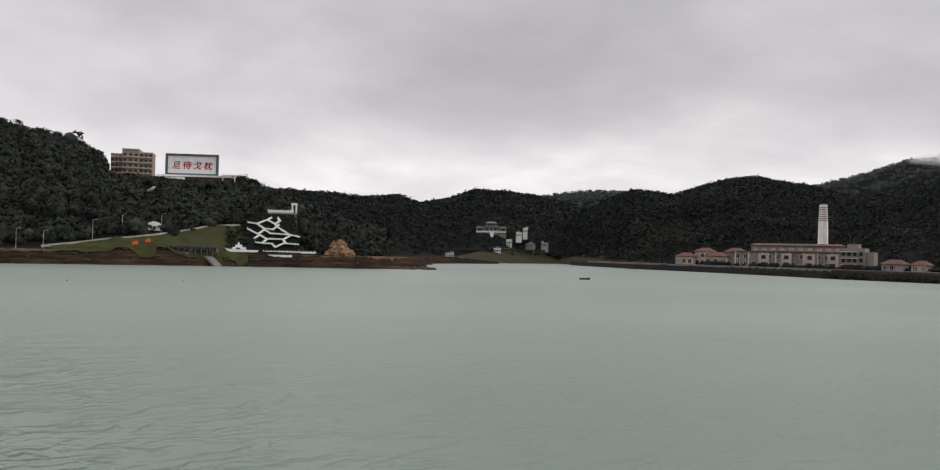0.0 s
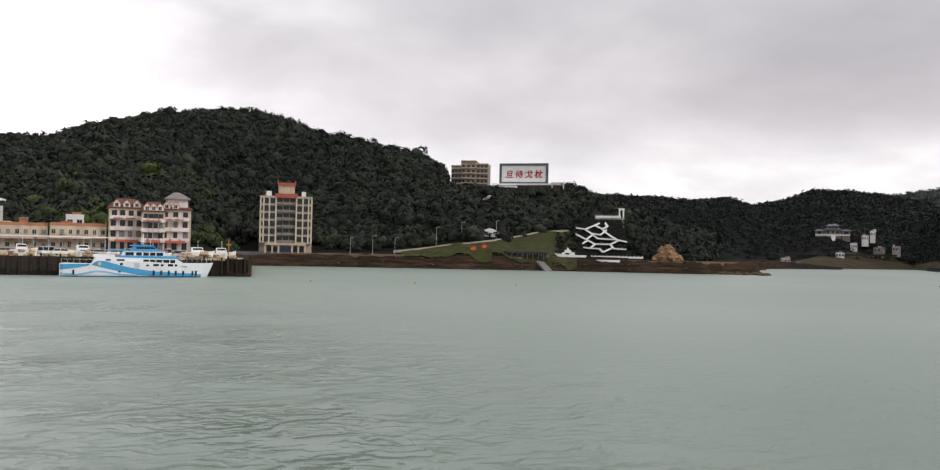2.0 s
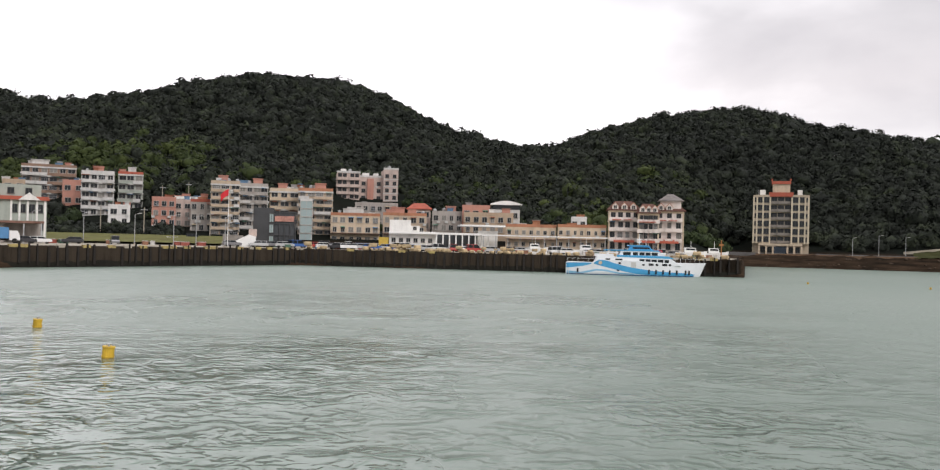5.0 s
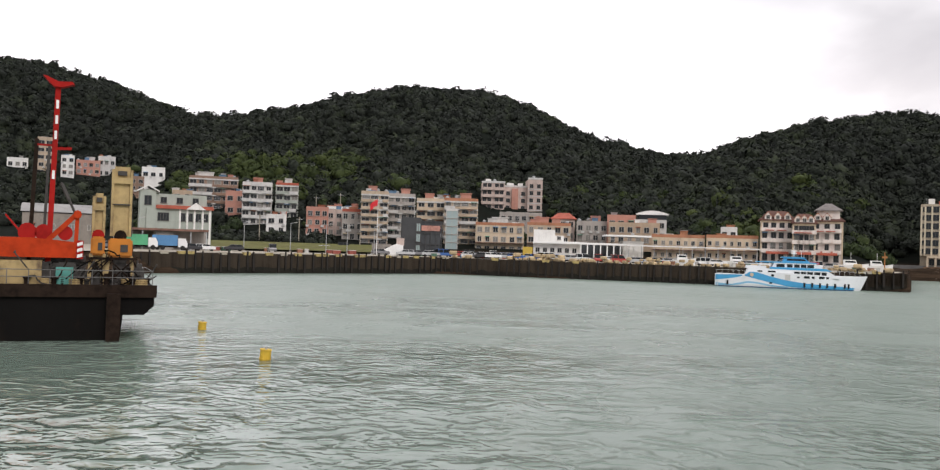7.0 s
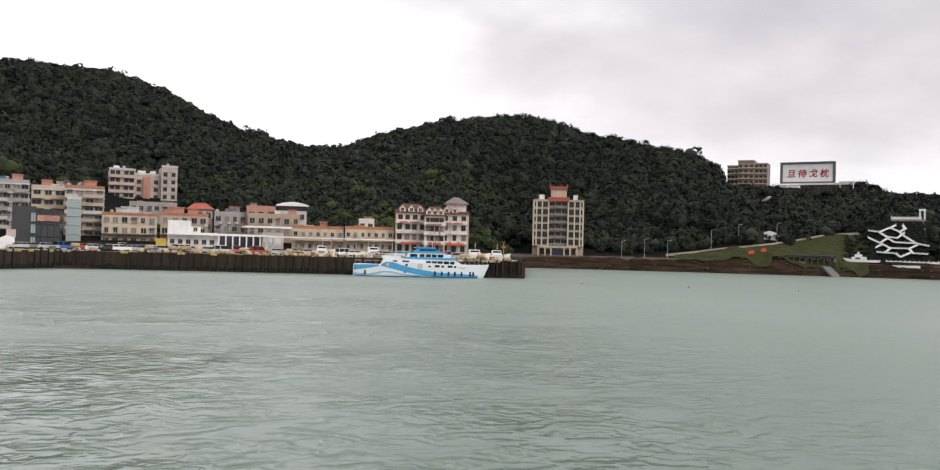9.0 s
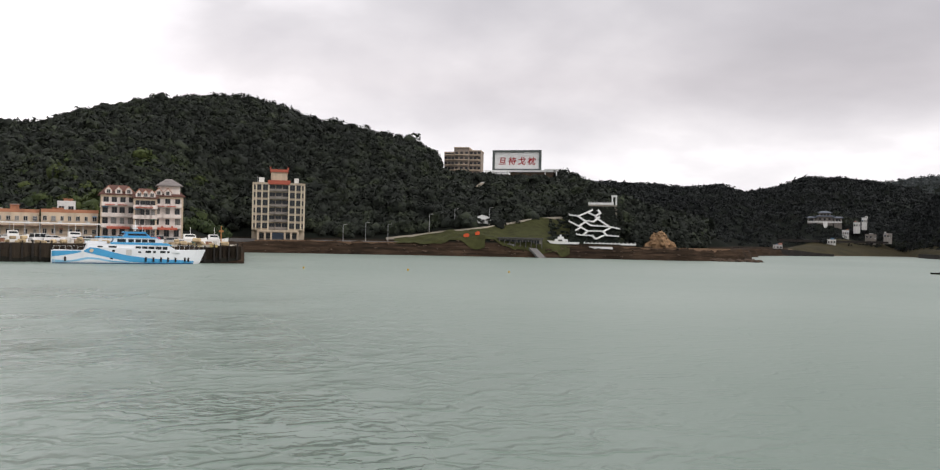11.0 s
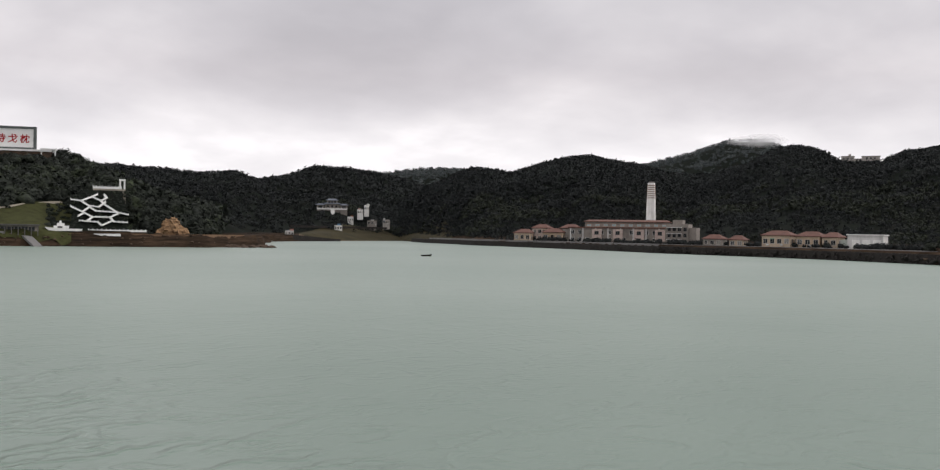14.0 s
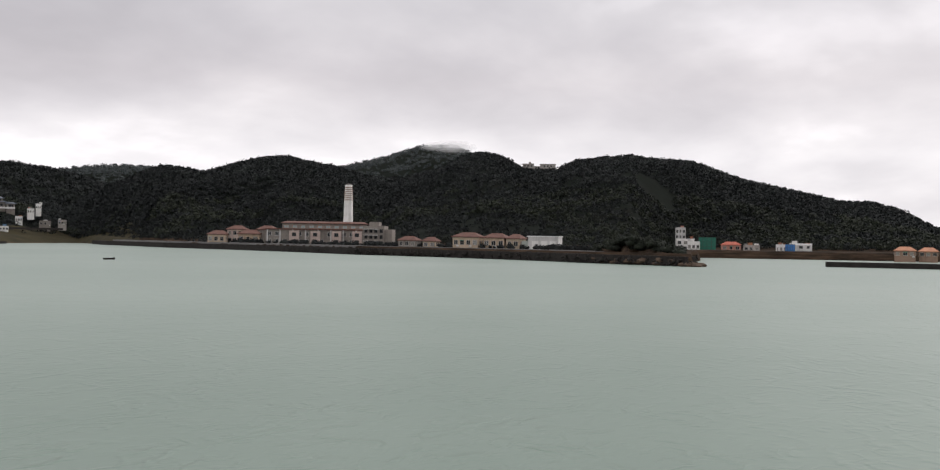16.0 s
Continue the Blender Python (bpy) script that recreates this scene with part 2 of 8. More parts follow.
M = {
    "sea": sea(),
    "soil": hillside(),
    "tarmac": surface("tarmac", (0.16, 0.155, 0.15), 0.9, 0.3, 0.5, 0.2, 20),
    "rock": surface("rock", (0.080, 0.057, 0.041), 0.9, 0.5, 2.0, 0.9, 8, tint=(0.036, 0.027, 0.021), spec=0.1),
    "ochre_rock": surface("ochre_rock", (0.27, 0.165, 0.085), 0.9, 0.5, 3.5, 1.0, 9, tint=(0.085, 0.05, 0.03)),
    "quay": surface("quay_concrete", (0.044, 0.034, 0.025), 0.9, 0.7, 0.9, 0.6, 14, tint=(0.020, 0.015, 0.012), streaks=0.6, spec=0.1),
    "weed": surface("tide_weed", (0.020, 0.019, 0.015), 0.75, 0.5, 1.2, 0.6, 14, tint=(0.010, 0.010, 0.009), streaks=0.3, spec=0.1),
    "deck": surface("deck_concrete", (0.38, 0.34, 0.275), 0.9, 0.3, 0.8, 0.2, 20),
    "forest": foliage("forest_leaves", (0.0120, 0.0145, 0.0125), (0.0225, 0.0275, 0.0205), (0.047, 0.060, 0.030)),
    # distance haze put into these leaf colours: bluer here, much paler on the mountain
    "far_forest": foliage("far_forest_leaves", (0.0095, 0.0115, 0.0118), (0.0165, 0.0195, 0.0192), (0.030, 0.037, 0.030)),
    "hazed_forest": foliage("hazed_forest_leaves", (0.050, 0.060, 0.062), (0.078, 0.090, 0.090), (0.105, 0.118, 0.112)),
    "scrub": foliage("scrub_leaves", (0.013, 0.016, 0.012), (0.023, 0.028, 0.019), (0.040, 0.046, 0.027)),
    "fresh": foliage("fresh_leaves", (0.020, 0.030, 0.014), (0.036, 0.052, 0.020), (0.064, 0.088, 0.028)),
    "spring": foliage("spring_leaves", (0.026, 0.038, 0.015), (0.046, 0.062, 0.020), (0.078, 0.098, 0.028)),
    "grass": surface("grass", (0.043, 0.046, 0.017), 0.95, 0.45, 1.6, 0.8, 16, tint=(0.026, 0.027, 0.012), spec=0.1),
    "park": surface("park_grass", (0.135, 0.135, 0.050), 0.95, 0.35, 0.8, 0.5, 16, tint=(0.095, 0.085, 0.036), spec=0.1),
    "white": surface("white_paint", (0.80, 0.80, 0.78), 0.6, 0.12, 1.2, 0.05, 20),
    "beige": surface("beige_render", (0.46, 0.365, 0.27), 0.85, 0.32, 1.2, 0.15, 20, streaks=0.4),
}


# ---- helpers for building ----
def box(bm, x0, x1, y0, y1, z0, z1):
    v = [bm.verts.new(p) for p in ((x0, y0, z0), (x1, y0, z0), (x1, y1, z0), (x0, y1, z0), (x0, y0, z1), (x1, y0, z1), (x1, y1, z1), (x0, y1, z1))]
    for f in ((0, 3, 2, 1), (4, 5, 6, 7), (0, 1, 5, 4), (1, 2, 6, 5), (2, 3, 7, 6), (3, 0, 4, 7)):
        bm.faces.new([v[i] for i in f])
    return v


def beam(bm, a, b, w, h=None):
    """A squared bar from a to b."""
    a, b = Vector(a), Vector(b)
    d = b - a
    up = Vector((0, 0, 1)) if abs(d.normalized().z) < 0.95 else Vector((0, 1, 0))
    s = d.cross(up).normalized() * w / 2
    u = s.cross(d).normalized() * (h or w) / 2
    v = [bm.verts.new(p + i * s + j * u) for p in (a, b) for i, j in ((-1, -1), (1, -1), (1, 1), (-1, 1))]
    for f in ((0, 1, 2, 3), (7, 6, 5, 4), (0, 4, 5, 1), (1, 5, 6, 2), (2, 6, 7, 3), (3, 7, 4, 0)):
        bm.faces.new([v[i] for i in f])


def rod(bm, a, b, r, r2=None, n=8):
    """A round bar from a to b."""
    a, b = Vector(a), Vector(b)
    q = (b - a).to_track_quat("Z", "Y").to_matrix()
    ring = []
    for p, rr in ((a, r), (b, r if r2 is None else r2)):
        ring.append([bm.verts.new(p + q @ Vector((rr * math.cos(2 * math.pi * i / n), rr * math.sin(2 * math.pi * i / n), 0))) for i in range(n)])
    for i in range(n):
        j = (i + 1) % n
        bm.faces.new((ring[0][i], ring[0][j], ring[1][j], ring[1][i]))
    bm.faces.new(ring[0][::-1])
    bm.faces.new(ring[1])


def prism(bm, outline, y0, y1):
    """An outline in x, z pushed from y0 to y1."""
    f = [bm.verts.new((x, y0, z)) for x, z in outline]
    g = [bm.verts.new((x, y1, z)) for x, z in outline]
    n = len(f)
    bm.faces.new(f)
    bm.faces.new(g[::-1])
    for i in range(n):
        bm.faces.new((f[i], g[i], g[(i + 1) % n], f[(i + 1) % n]))


def mesh_of(bm, name, material, bevel=0.0, smooth=False):
    if bevel:
        bmesh.ops.bevel(bm, geom=bm.edges[:], offset=bevel, segments=1, affect="EDGES")
    bmesh.ops.recalc_face_normals(bm, faces=bm.faces[:])
    me = bpy.data.meshes.new(name)
    bm.to_mesh(me)
    bm.free()
    me.materials.append(material)
    if smooth:
        me.polygons.foreach_set("use_smooth", [True] * len(me.polygons))
    return me


def part(name, bm, material, parent, label="", bevel=0.0, smooth=False, at=None):
    """A bmesh as one mesh object under a thing or a part."""
    ob = new(name, mesh_of(bm, name, material, bevel, smooth))
    ob.parent = parent
    if at is not None:
        ob.matrix_basis = at
    return tagged(ob, label)


def spare(name, mesh, parent, at):
    """One more part on a mesh that is already there."""
    ob = new(name, mesh)
    ob.parent, ob.matrix_basis = parent, at
    return ob


def thing(name, at, label, category, group="", kind=""):
    ob = new(name)
    ob.matrix_basis = at
    ob.empty_display_size = 0.5
    return tagged(ob, label, category, group, kind)


def solid(name, bm, material, label="", category="", group="", kind="", at=None, bevel=0.0, smooth=False):
    ob = new(name, mesh_of(bm, name, material, bevel, smooth))
    if at is not None:
        ob.matrix_basis = at
    return tagged(ob, label, category, group, kind)


def facing(bearing, distance, z, turn=0.0):
    """A place by bearing and distance from the jetty head, with local -y turned back to it."""
    a = radians(bearing)
    return pose(distance * math.sin(a), distance * math.cos(a), z, 0, 0, -bearing + turn)

# ---- the lie of the land ----
QUAY = 3.55   # height of the quay's deck
SHORE = ((-90, 118), (-60, 130), (-45.6, 164), (-29.6, 200), (-21.9, 194), (-2.0, 195), (-1.7, 318), (5.6, 320), (16.5, 328), (25.9, 331),
         (28.2, 350), (29.2, 357), (29.9, 560), (33.5, 640), (38, 740), (39.3, 640), (42.8, 521), (48.4, 435), (54.3, 360), (63.2, 309),
         (69.5, 270), (75.2, 251), (75.6, 425), (82.2, 430), (88, 440), (120, 460))
# bearing, where the slope begins, ridge distance, elevation of the ridge as seen over the water
WEST = ((-100, 330, 600, 8.36), (-54, 345, 600, 9.46), (-50, 345, 600, 8.76), (-45.3, 300, 570, 7.06), (-43, 285, 560, 7.26), (-38, 275, 560, 8.26),
        (-32, 272, 560, 9.66), (-28.5, 275, 560, 9.56), (-27, 292, 560, 9.46), (-24.4, 295, 550, 8.66), (-22, 288, 540, 7.46), (-19.8, 275, 530, 6.56), (-15.2, 275, 520, 5.66),
        (-13.7, 275, 515, 5.76), (-10.8, 275, 500, 6.86), (-7.1, 285, 490, 7.66), (-3.5, 335, 480, 8.06), (-0.7, 338, 480, 7.86), (2, 338, 470, 7.06),
        (5, 336, 460, 6.46), (7, 332, 455, 6.06), (8.4, 331, 450, 5.76), (9.5, 326, 450, 5.16), (10.3, 320, 450, 4.56), (11, 316, 445, 4.26), (13.6, 316, 442, 4.21), (14.4, 323, 441, 4.21), (16.4, 323, 438, 4.16),
        (17.5, 332, 435, 4.06), (19, 336, 420, 3.66), (20, 340, 385, 2.96), (21.2, 342, 382, 2.46), (23.4, 346, 377, 1.76), (26, 354, 378, 1.0),
        (27.7, 366, 386, 0.3), (28.7, 372, 386, -0.3), (29.4, 376, 388, -0.7))
NORTH = ((5, 560, 900, 2.98), (17, 560, 900, 3.58), (20, 560, 900, 3.63), (23, 560, 900, 3.53), (26, 580, 900, 3.38), (27.6, 600, 920, 3.53), (29.1, 640, 980, 3.03),
         (31, 690, 1080, 3.38), (32.5, 705, 1100, 3.93), (34.3, 710, 1100, 3.93), (36.9, 770, 1080, 3.58), (39, 800, 1050, 2.98), (42, 650, 1000, 1.98), (50, 650, 900, 1.0))
EAST = ((33, 800, 860, -0.2), (37, 790, 880, 1.31), (39, 740, 870, 2.51), (41, 620, 820, 3.51), (42.5, 560, 790, 4.11), (43.9, 540, 770, 3.96), (44.9, 540, 780, 3.76),
        (46.5, 540, 790, 4.31), (48.1, 540, 800, 4.76), (49.7, 480, 800, 4.89), (51.5, 480, 800, 4.61), (53.3, 480, 800, 4.26), (55, 480, 800, 3.75), (57, 390, 800, 3.75),
        (59.5, 370, 800, 4.4), (61, 360, 800, 5.31), (62.1, 355, 800, 5.41), (63.5, 350, 810, 5.01), (64.6, 345, 830, 4.41), (66.6, 345, 830, 4.36), (68, 345, 810, 5.01),
        (71.2, 350, 800, 5.31), (73.1, 470, 800, 5.06), (75, 560, 800, 4.91), (77.7, 560, 800, 3.91), (81.2, 560, 790, 3.06), (83.5, 560, 780, 2.46), (85.1, 560, 780, 2.41),
        (86.7, 560, 770, 1.96), (88.5, 560, 760, 0.98), (92, 480, 750, 0.5), (120, 480, 700, 0.3))
FAR = ((34, 1250, 1600, 3.02), (36, 1250, 1600, 3.62), (38, 1250, 1600, 3.97), (39.7, 1250, 1600, 4.12), (41.1, 1250, 1600, 4.12), (44, 1250, 1600, 3.92), (50, 1250, 1750, 3.82),
       (53.3, 1250, 1900, 4.57), (55.9, 1250, 1900, 5.17), (58.1, 1250, 1900, 5.92), (59.5, 1250, 1900, 5.97), (61, 1250, 1900, 5.62), (64, 1250, 1900, 4.72), (67, 1250, 1850, 3.52), (80, 1250, 1800, 1.52))


def eased(u):
    u = np.clip(u, 0, 1)
    return u * u * (3 - 2 * u)


def wavy(x, y, size, seed=0.0):
    """Smooth broken noise between -1 and 1, from a few turned waves."""
    total = np.zeros_like(x)
    for i in range(6):
        a = 1.1 + 2.4 * i + seed
        k = (1 + 0.37 * i) / size * 2 * np.pi
        total += np.sin(k * (x * np.cos(a) + y * np.sin(a)) + 1.7 * i + seed * 3 + 1.3 * np.sin(0.6 * k * (y * np.cos(a) - x * np.sin(a)) + i)) / (1 + 0.35 * i)
    return total / 3.2


def ground(bearing, r):
    """Height of the land by bearing and distance from the jetty head (arrays)."""
    bearing, r = np.broadcast_arrays(np.asarray(bearing, float), np.asarray(r, float))
    x, y = r * np.sin(np.radians(bearing)), r * np.cos(np.radians(bearing))
    s = np.array(SHORE)
    inland = r - np.interp(bearing, s[:, 0], s[:, 1])
    rocky = eased((bearing + 3) / 4) * (1 - eased((bearing - 33) / 4))
    flat = 3.4 + 0.9 * rocky
    flat = flat + 5 * (1 - eased((bearing + 6) / 4)) * np.clip((r - 232) / 40, 0, 1)
    beach = eased((bearing - 31) / 2) * (1 - eased((bearing - 41) / 2))
    rise = 6 + 4 * rocky + 50 * beach
    coast = -2.5 + (flat + 2.5) * eased((inland + 3 + 2.2 * rocky * wavy(x, y, 14)) / rise)
    coast += beach * 5 * eased(inland / 150)
    coast += rocky * np.clip(inland / 10, 0, 1) * (1 - eased((inland - 12) / 8)) * 0.8 * wavy(x, y, 9, 2)
    z = coast
    for table, rough in ((WEST, 0.20), (NORTH, 0.2), (EAST, 0.22), (FAR, 0.2)):
        t = np.array(table)
        foot, ridge, el = (np.interp(bearing, t[:, 0], t[:, i]) for i in (1, 2, 3))
        top = EYE + ridge * np.tan(np.radians(el))
        u = (r - foot) / (ridge - foot)
        g = np.where(u < 1, 0.45 * np.clip(u, 0, 1) + 0.55 * eased(u), 1 - 0.55 * np.clip(u - 1, 0, 1.8))
        bend = np.clip(u, 0, 1) * np.clip(1 - u, 0, 1) * 4
        g = g + rough * bend * (wavy(x, y, 190, 1) * 0.7 + wavy(x, y, 70, 4) * 0.3) * 0.5
        inside = (bearing >= t[0, 0]) & (bearing <= t[-1, 0])
        z = np.where(inside & (u > 0), np.maximum(z, coast + (top - coast) * g), z)
    return z


def height(bearing, r):
    return float(ground(np.array([bearing]), np.array([r]))[0])


def grid_sheet(name, rows, cols, places, material, smooth=True):
    me = bpy.data.meshes.new(name)
    i = np.arange(rows * cols).reshape(rows, cols)
    quads = np.stack([i[:-1, :-1], i[:-1, 1:], i[1:, 1:], i[1:, :-1]], -1).reshape(-1, 4)
    me.vertices.add(rows * cols)
    me.vertices.foreach_set("co", np.asarray(places, np.float32).ravel())
    me.loops.add(quads.size)
    me.loops.foreach_set("vertex_index", quads.ravel().astype(np.int32))
    me.polygons.add(len(quads))
    me.polygons.foreach_set("loop_start", np.arange(0, quads.size, 4, dtype=np.int32))
    me.polygons.foreach_set("loop_total", np.full(len(quads), 4, np.int32))
    me.polygons.foreach_set("use_smooth", np.full(len(quads), smooth))
    me.update(calc_edges=True)
    me.validate()
    me.materials.append(material)
    return new(name, me)


bearings = np.arange(-92, 118, 0.36)
reach = np.concatenate([np.arange(112, 250, 4.0), np.arange(250, 470, 2.6), np.arange(470, 1000, 7.0), np.arange(1000, 2700, 30.0)])
BB, RR = np.meshgrid(bearings, reach, indexing="ij")
ZZ = ground(BB, RR)
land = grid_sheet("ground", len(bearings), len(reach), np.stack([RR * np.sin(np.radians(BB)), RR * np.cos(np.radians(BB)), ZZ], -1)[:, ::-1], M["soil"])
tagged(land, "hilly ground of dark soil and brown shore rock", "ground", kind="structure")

bm = bmesh.new()
for f in ((-4500, -4500), (4500, -4500), (4500, 4500), (-4500, 4500)):
    bm.verts.new((*f, 0))
bm.faces.new(bm.verts[:])
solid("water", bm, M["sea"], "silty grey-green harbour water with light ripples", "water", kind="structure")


# ---- woods ----
def crown_shape(seed, tufts, core, trunk):
    """A ragged broadleaf crown of unit size: sprays of leaves over a few darker inner masses."""
    rng = random.Random(seed)
    bm = bmesh.new()
    leaf = 0.19 if tufts > 30 else 0.25
    lobes = [(Vector((0, 0, 0.1)), 0.72)]
    for k in range(4):
        a = rng.uniform(0, 6.28)
        lobes.append((Vector((0.55 * math.cos(a), 0.55 * math.sin(a), rng.uniform(-0.25, 0.35))), rng.uniform(0.38, 0.58)))
    if core:
        for v in bmesh.ops.create_icosphere(bm, subdivisions=1, radius=1)["verts"]:
            v.co = Vector((v.co.x, v.co.y, v.co.z * 0.75)) * rng.uniform(0.60, 0.92)
    for k in range(tufts):
        c, r = lobes[k % 5]
        a, up = rng.uniform(0, 6.28), rng.uniform(-0.35, 1.0)
        flat = math.sqrt(1 - up * up)
        n = Vector((flat * math.cos(a), flat * math.sin(a), up))
        p = c + Vector((n.x, n.y, n.z * 0.85)) * r * rng.uniform(0.85, 1.15)
        n = (n + Vector((rng.uniform(-1, 1), rng.uniform(-1, 1), rng.uniform(-0.6, 1))) * 0.55).normalized()
        side = n.orthogonal().normalized()
        side = (side * math.cos(a * 7) + n.cross(side) * math.sin(a * 7))
        other, s = n.cross(side), rng.uniform(0.7, 1.4) * leaf
        bm.faces.new([bm.verts.new(p + side * s * i + other * s * j - n * 0.12 * s * (i * i + j * j)) for i, j in ((1.1, 0.1), (-0.4, rng.uniform(0.6, 1.1)), (-0.6, -rng.uniform(0.6, 1.1)))])
    if trunk:
        foot = [bm.verts.new((0.05 * math.cos(q), 0.05 * math.sin(q), -2.0)) for q in (0, 2.1, 4.2)]
        tip = bm.verts.new((rng.uniform(-0.15, 0.15), rng.uniform(-0.15, 0.15), 0.5))
        for i in range(3):
            bm.faces.new((foot[i], foot[(i + 1) % 3], tip))
    bm.verts.index_update()
    vs = np.array([v.co[:] for v in bm.verts], np.float32)
    fs = np.array([[v.index for v in f.verts] for f in bm.faces], np.int32)
    bm.free()
    return vs, fs


def woods(name, places, sizes, material, label, tufts=58, seed=3, category="woodland", core=True, trunk=False):
    """Many crowns in one mesh: places (n, 3), sizes (n,)."""
    shapes = [crown_shape(seed * 10 + i, tufts, core, trunk) for i in range(9)]
    rng = np.random.default_rng(seed)
    vs, fs, base = [], [], 0
    pick = rng.integers(0, len(shapes), len(places))
    for k, (v, f) in enumerate(shapes):
        p, s = places[pick == k], sizes[pick == k]
        if not len(p):
            continue
        a = rng.uniform(0, 2 * np.pi, len(p))
        c, n = np.cos(a)[:, None], np.sin(a)[:, None]
        wide = s[:, None] * rng.uniform(0.85, 1.15, (len(p), 1))
        tall = s[:, None] * rng.uniform(0.75, 1.35, (len(p), 1))
        q = np.stack([(v[:, 0] * c - v[:, 1] * n) * wide, (v[:, 0] * n + v[:, 1] * c) * wide, v[:, 2] * tall], -1) + p[:, None, :]
        vs.append(q.reshape(-1, 3))
        fs.append((f[None] + (base + np.arange(len(p)) * len(v))[:, None, None]).reshape(-1, 3))
        base += len(p) * len(v)
    vs, fs = np.concatenate(vs).astype(np.float32), np.concatenate(fs).astype(np.int32)
    me = bpy.data.meshes.new(name)
    me.vertices.add(len(vs))
    me.vertices.foreach_set("co", vs.ravel())
    me.loops.add(fs.size)
    me.loops.foreach_set("vertex_index", fs.ravel())
    me.polygons.add(len(fs))
    me.polygons.foreach_set("loop_start", np.arange(0, fs.size, 3, dtype=np.int32))
    me.polygons.foreach_set("loop_total", np.full(len(fs), 3, np.int32))
    me.update(calc_edges=True)
    me.materials.append(material)
    return tagged(new(name, me), label, category, kind="stuff")


def strewn(table, count, low, high, seed, keep):
    """Random places on one range of hills, between two heights on the slope; keep(bearing, r, u) thins them out."""
    rng = np.random.default_rng(seed)
    t = np.array(table)
    b = rng.uniform(max(t[0, 0], -75), min(t[-1, 0], 100), count)
    foot, ridge = np.interp(b, t[:, 0], t[:, 1]), np.interp(b, t[:, 0], t[:, 2])
    u = low + (high - low) * rng.uniform(0, 1, count) ** 0.72
    r = foot + (ridge - foot) * u
    ok = keep(b, r, u)
    b, r = b[ok], r[ok]
    z = ground(b, r)
    return b, r, np.stack([r * np.sin(np.radians(b)), r * np.cos(np.radians(b)), z], -1)


# open ground kept free of trees: bearing from, to, distance from, to
CLEAR = [(26.6, 29.8, 0, 400), (12.3, 13.8, 335, 358), (-75, -46, 0, 262), (-46, -36, 0, 285), (-36, -14, 0, 272), (-14, -3, 0, 262), (-3, 3.5, 0, 345),
         (5, 13, 0, 345), (13, 14, 0, 350), (14, 15.2, 0, 358), (15.2, 16.5, 0, 364), (16.5, 18.7, 0, 371), (13.2, 17.6, 405, 442), (10.2, 13, 425, 470), (17.5, 22.2, 0, 352), (22, 26, 0, 349)]



# ---- buildings ----
WALLS = {
    "beige": M["beige"],
    "cream": surface("cream_render", (0.56, 0.455, 0.335), 0.85, 0.34, 1.2, 0.15, 20, streaks=0.4),
    "pink": surface("pink_render", (0.47, 0.235, 0.18), 0.85, 0.25, 1.2, 0.15, 20, streaks=0.4),
    "rose": surface("rose_render", (0.52, 0.415, 0.365), 0.85, 0.35, 1.2, 0.15, 20, streaks=0.4),
    "tan": surface("tan_render", (0.44, 0.335, 0.24), 0.85, 0.25, 1.2, 0.15, 20, streaks=0.4),
    "brown": surface("brown_brick_wall", (0.25, 0.165, 0.12), 0.9, 0.3, 1.5, 0.3, 24, streaks=0.3),
    "grey": surface("grey_render", (0.37, 0.34, 0.31), 0.85, 0.4, 1.2, 0.15, 20, streaks=0.45),
    "pale": surface("pale_grey_render", (0.56, 0.55, 0.53), 0.8, 0.32, 1.2, 0.1, 20, streaks=0.4),
    "white": surface("white_render", (0.74, 0.73, 0.70), 0.75, 0.25, 1.2, 0.1, 20, streaks=0.35),
    "mint": surface("mint_render", (0.36, 0.395, 0.35), 0.85, 0.2, 1.2, 0.1, 20, streaks=0.35),
    "dark": surface("dark_steel", (0.05, 0.052, 0.055), 0.5, 0.3, 1.2, 0.05, 20),
    "plaster": surface("guest_house_plaster", (0.70, 0.635, 0.59), 0.85, 0.3, 1.2, 0.15, 20, streaks=0.4),
    "taupe": surface("taupe_render", (0.30, 0.245, 0.20), 0.85, 0.3, 1.2, 0.15, 20, streaks=0.4),
    "stone": surface("granite_wall", (0.235, 0.21, 0.185), 0.9, 0.3, 2.0, 0.4, 10, streaks=0.3),
}
RED_TILE = surface("red_roof_tiles", (0.38, 0.095, 0.058), 0.75, 0.3, 2.0, 0.4, 12)
ORANGE_TILE = surface("orange_roof_tiles", (0.40, 0.18, 0.10), 0.75, 0.3, 2.0, 0.4, 12)
BROWN_TILE = surface("brown_roof_tiles", (0.115, 0.052, 0.038), 0.8, 0.3, 2.0, 0.4, 12)
GREY_TILE = surface("grey_roof_tiles", (0.20, 0.18, 0.17), 0.8, 0.3, 2.0, 0.4, 12)
STEEL = surface("galvanised_steel", (0.45, 0.46, 0.47), 0.45, 0.2, 3, 0.05, 20, metal=0.6)
TIN = surface("corrugated_tin", (0.30, 0.29, 0.28), 0.6, 0.3, 1.0, 0.2, 12, metal=0.3)
PANE = glass("window_glass", (0.018, 0.022, 0.025), 0.15)
PALE_PANE = glass("pale_green_glass", (0.32, 0.40, 0.40), 0.15)
FRAME = surface("window_frame_paint", (0.42, 0.40, 0.37), 0.6, 0.15, 2, 0.0, 10)
DARK_FRAME = surface("dark_window_frame", (0.09, 0.085, 0.08), 0.6, 0.15, 2, 0.0, 10)
shared = {}


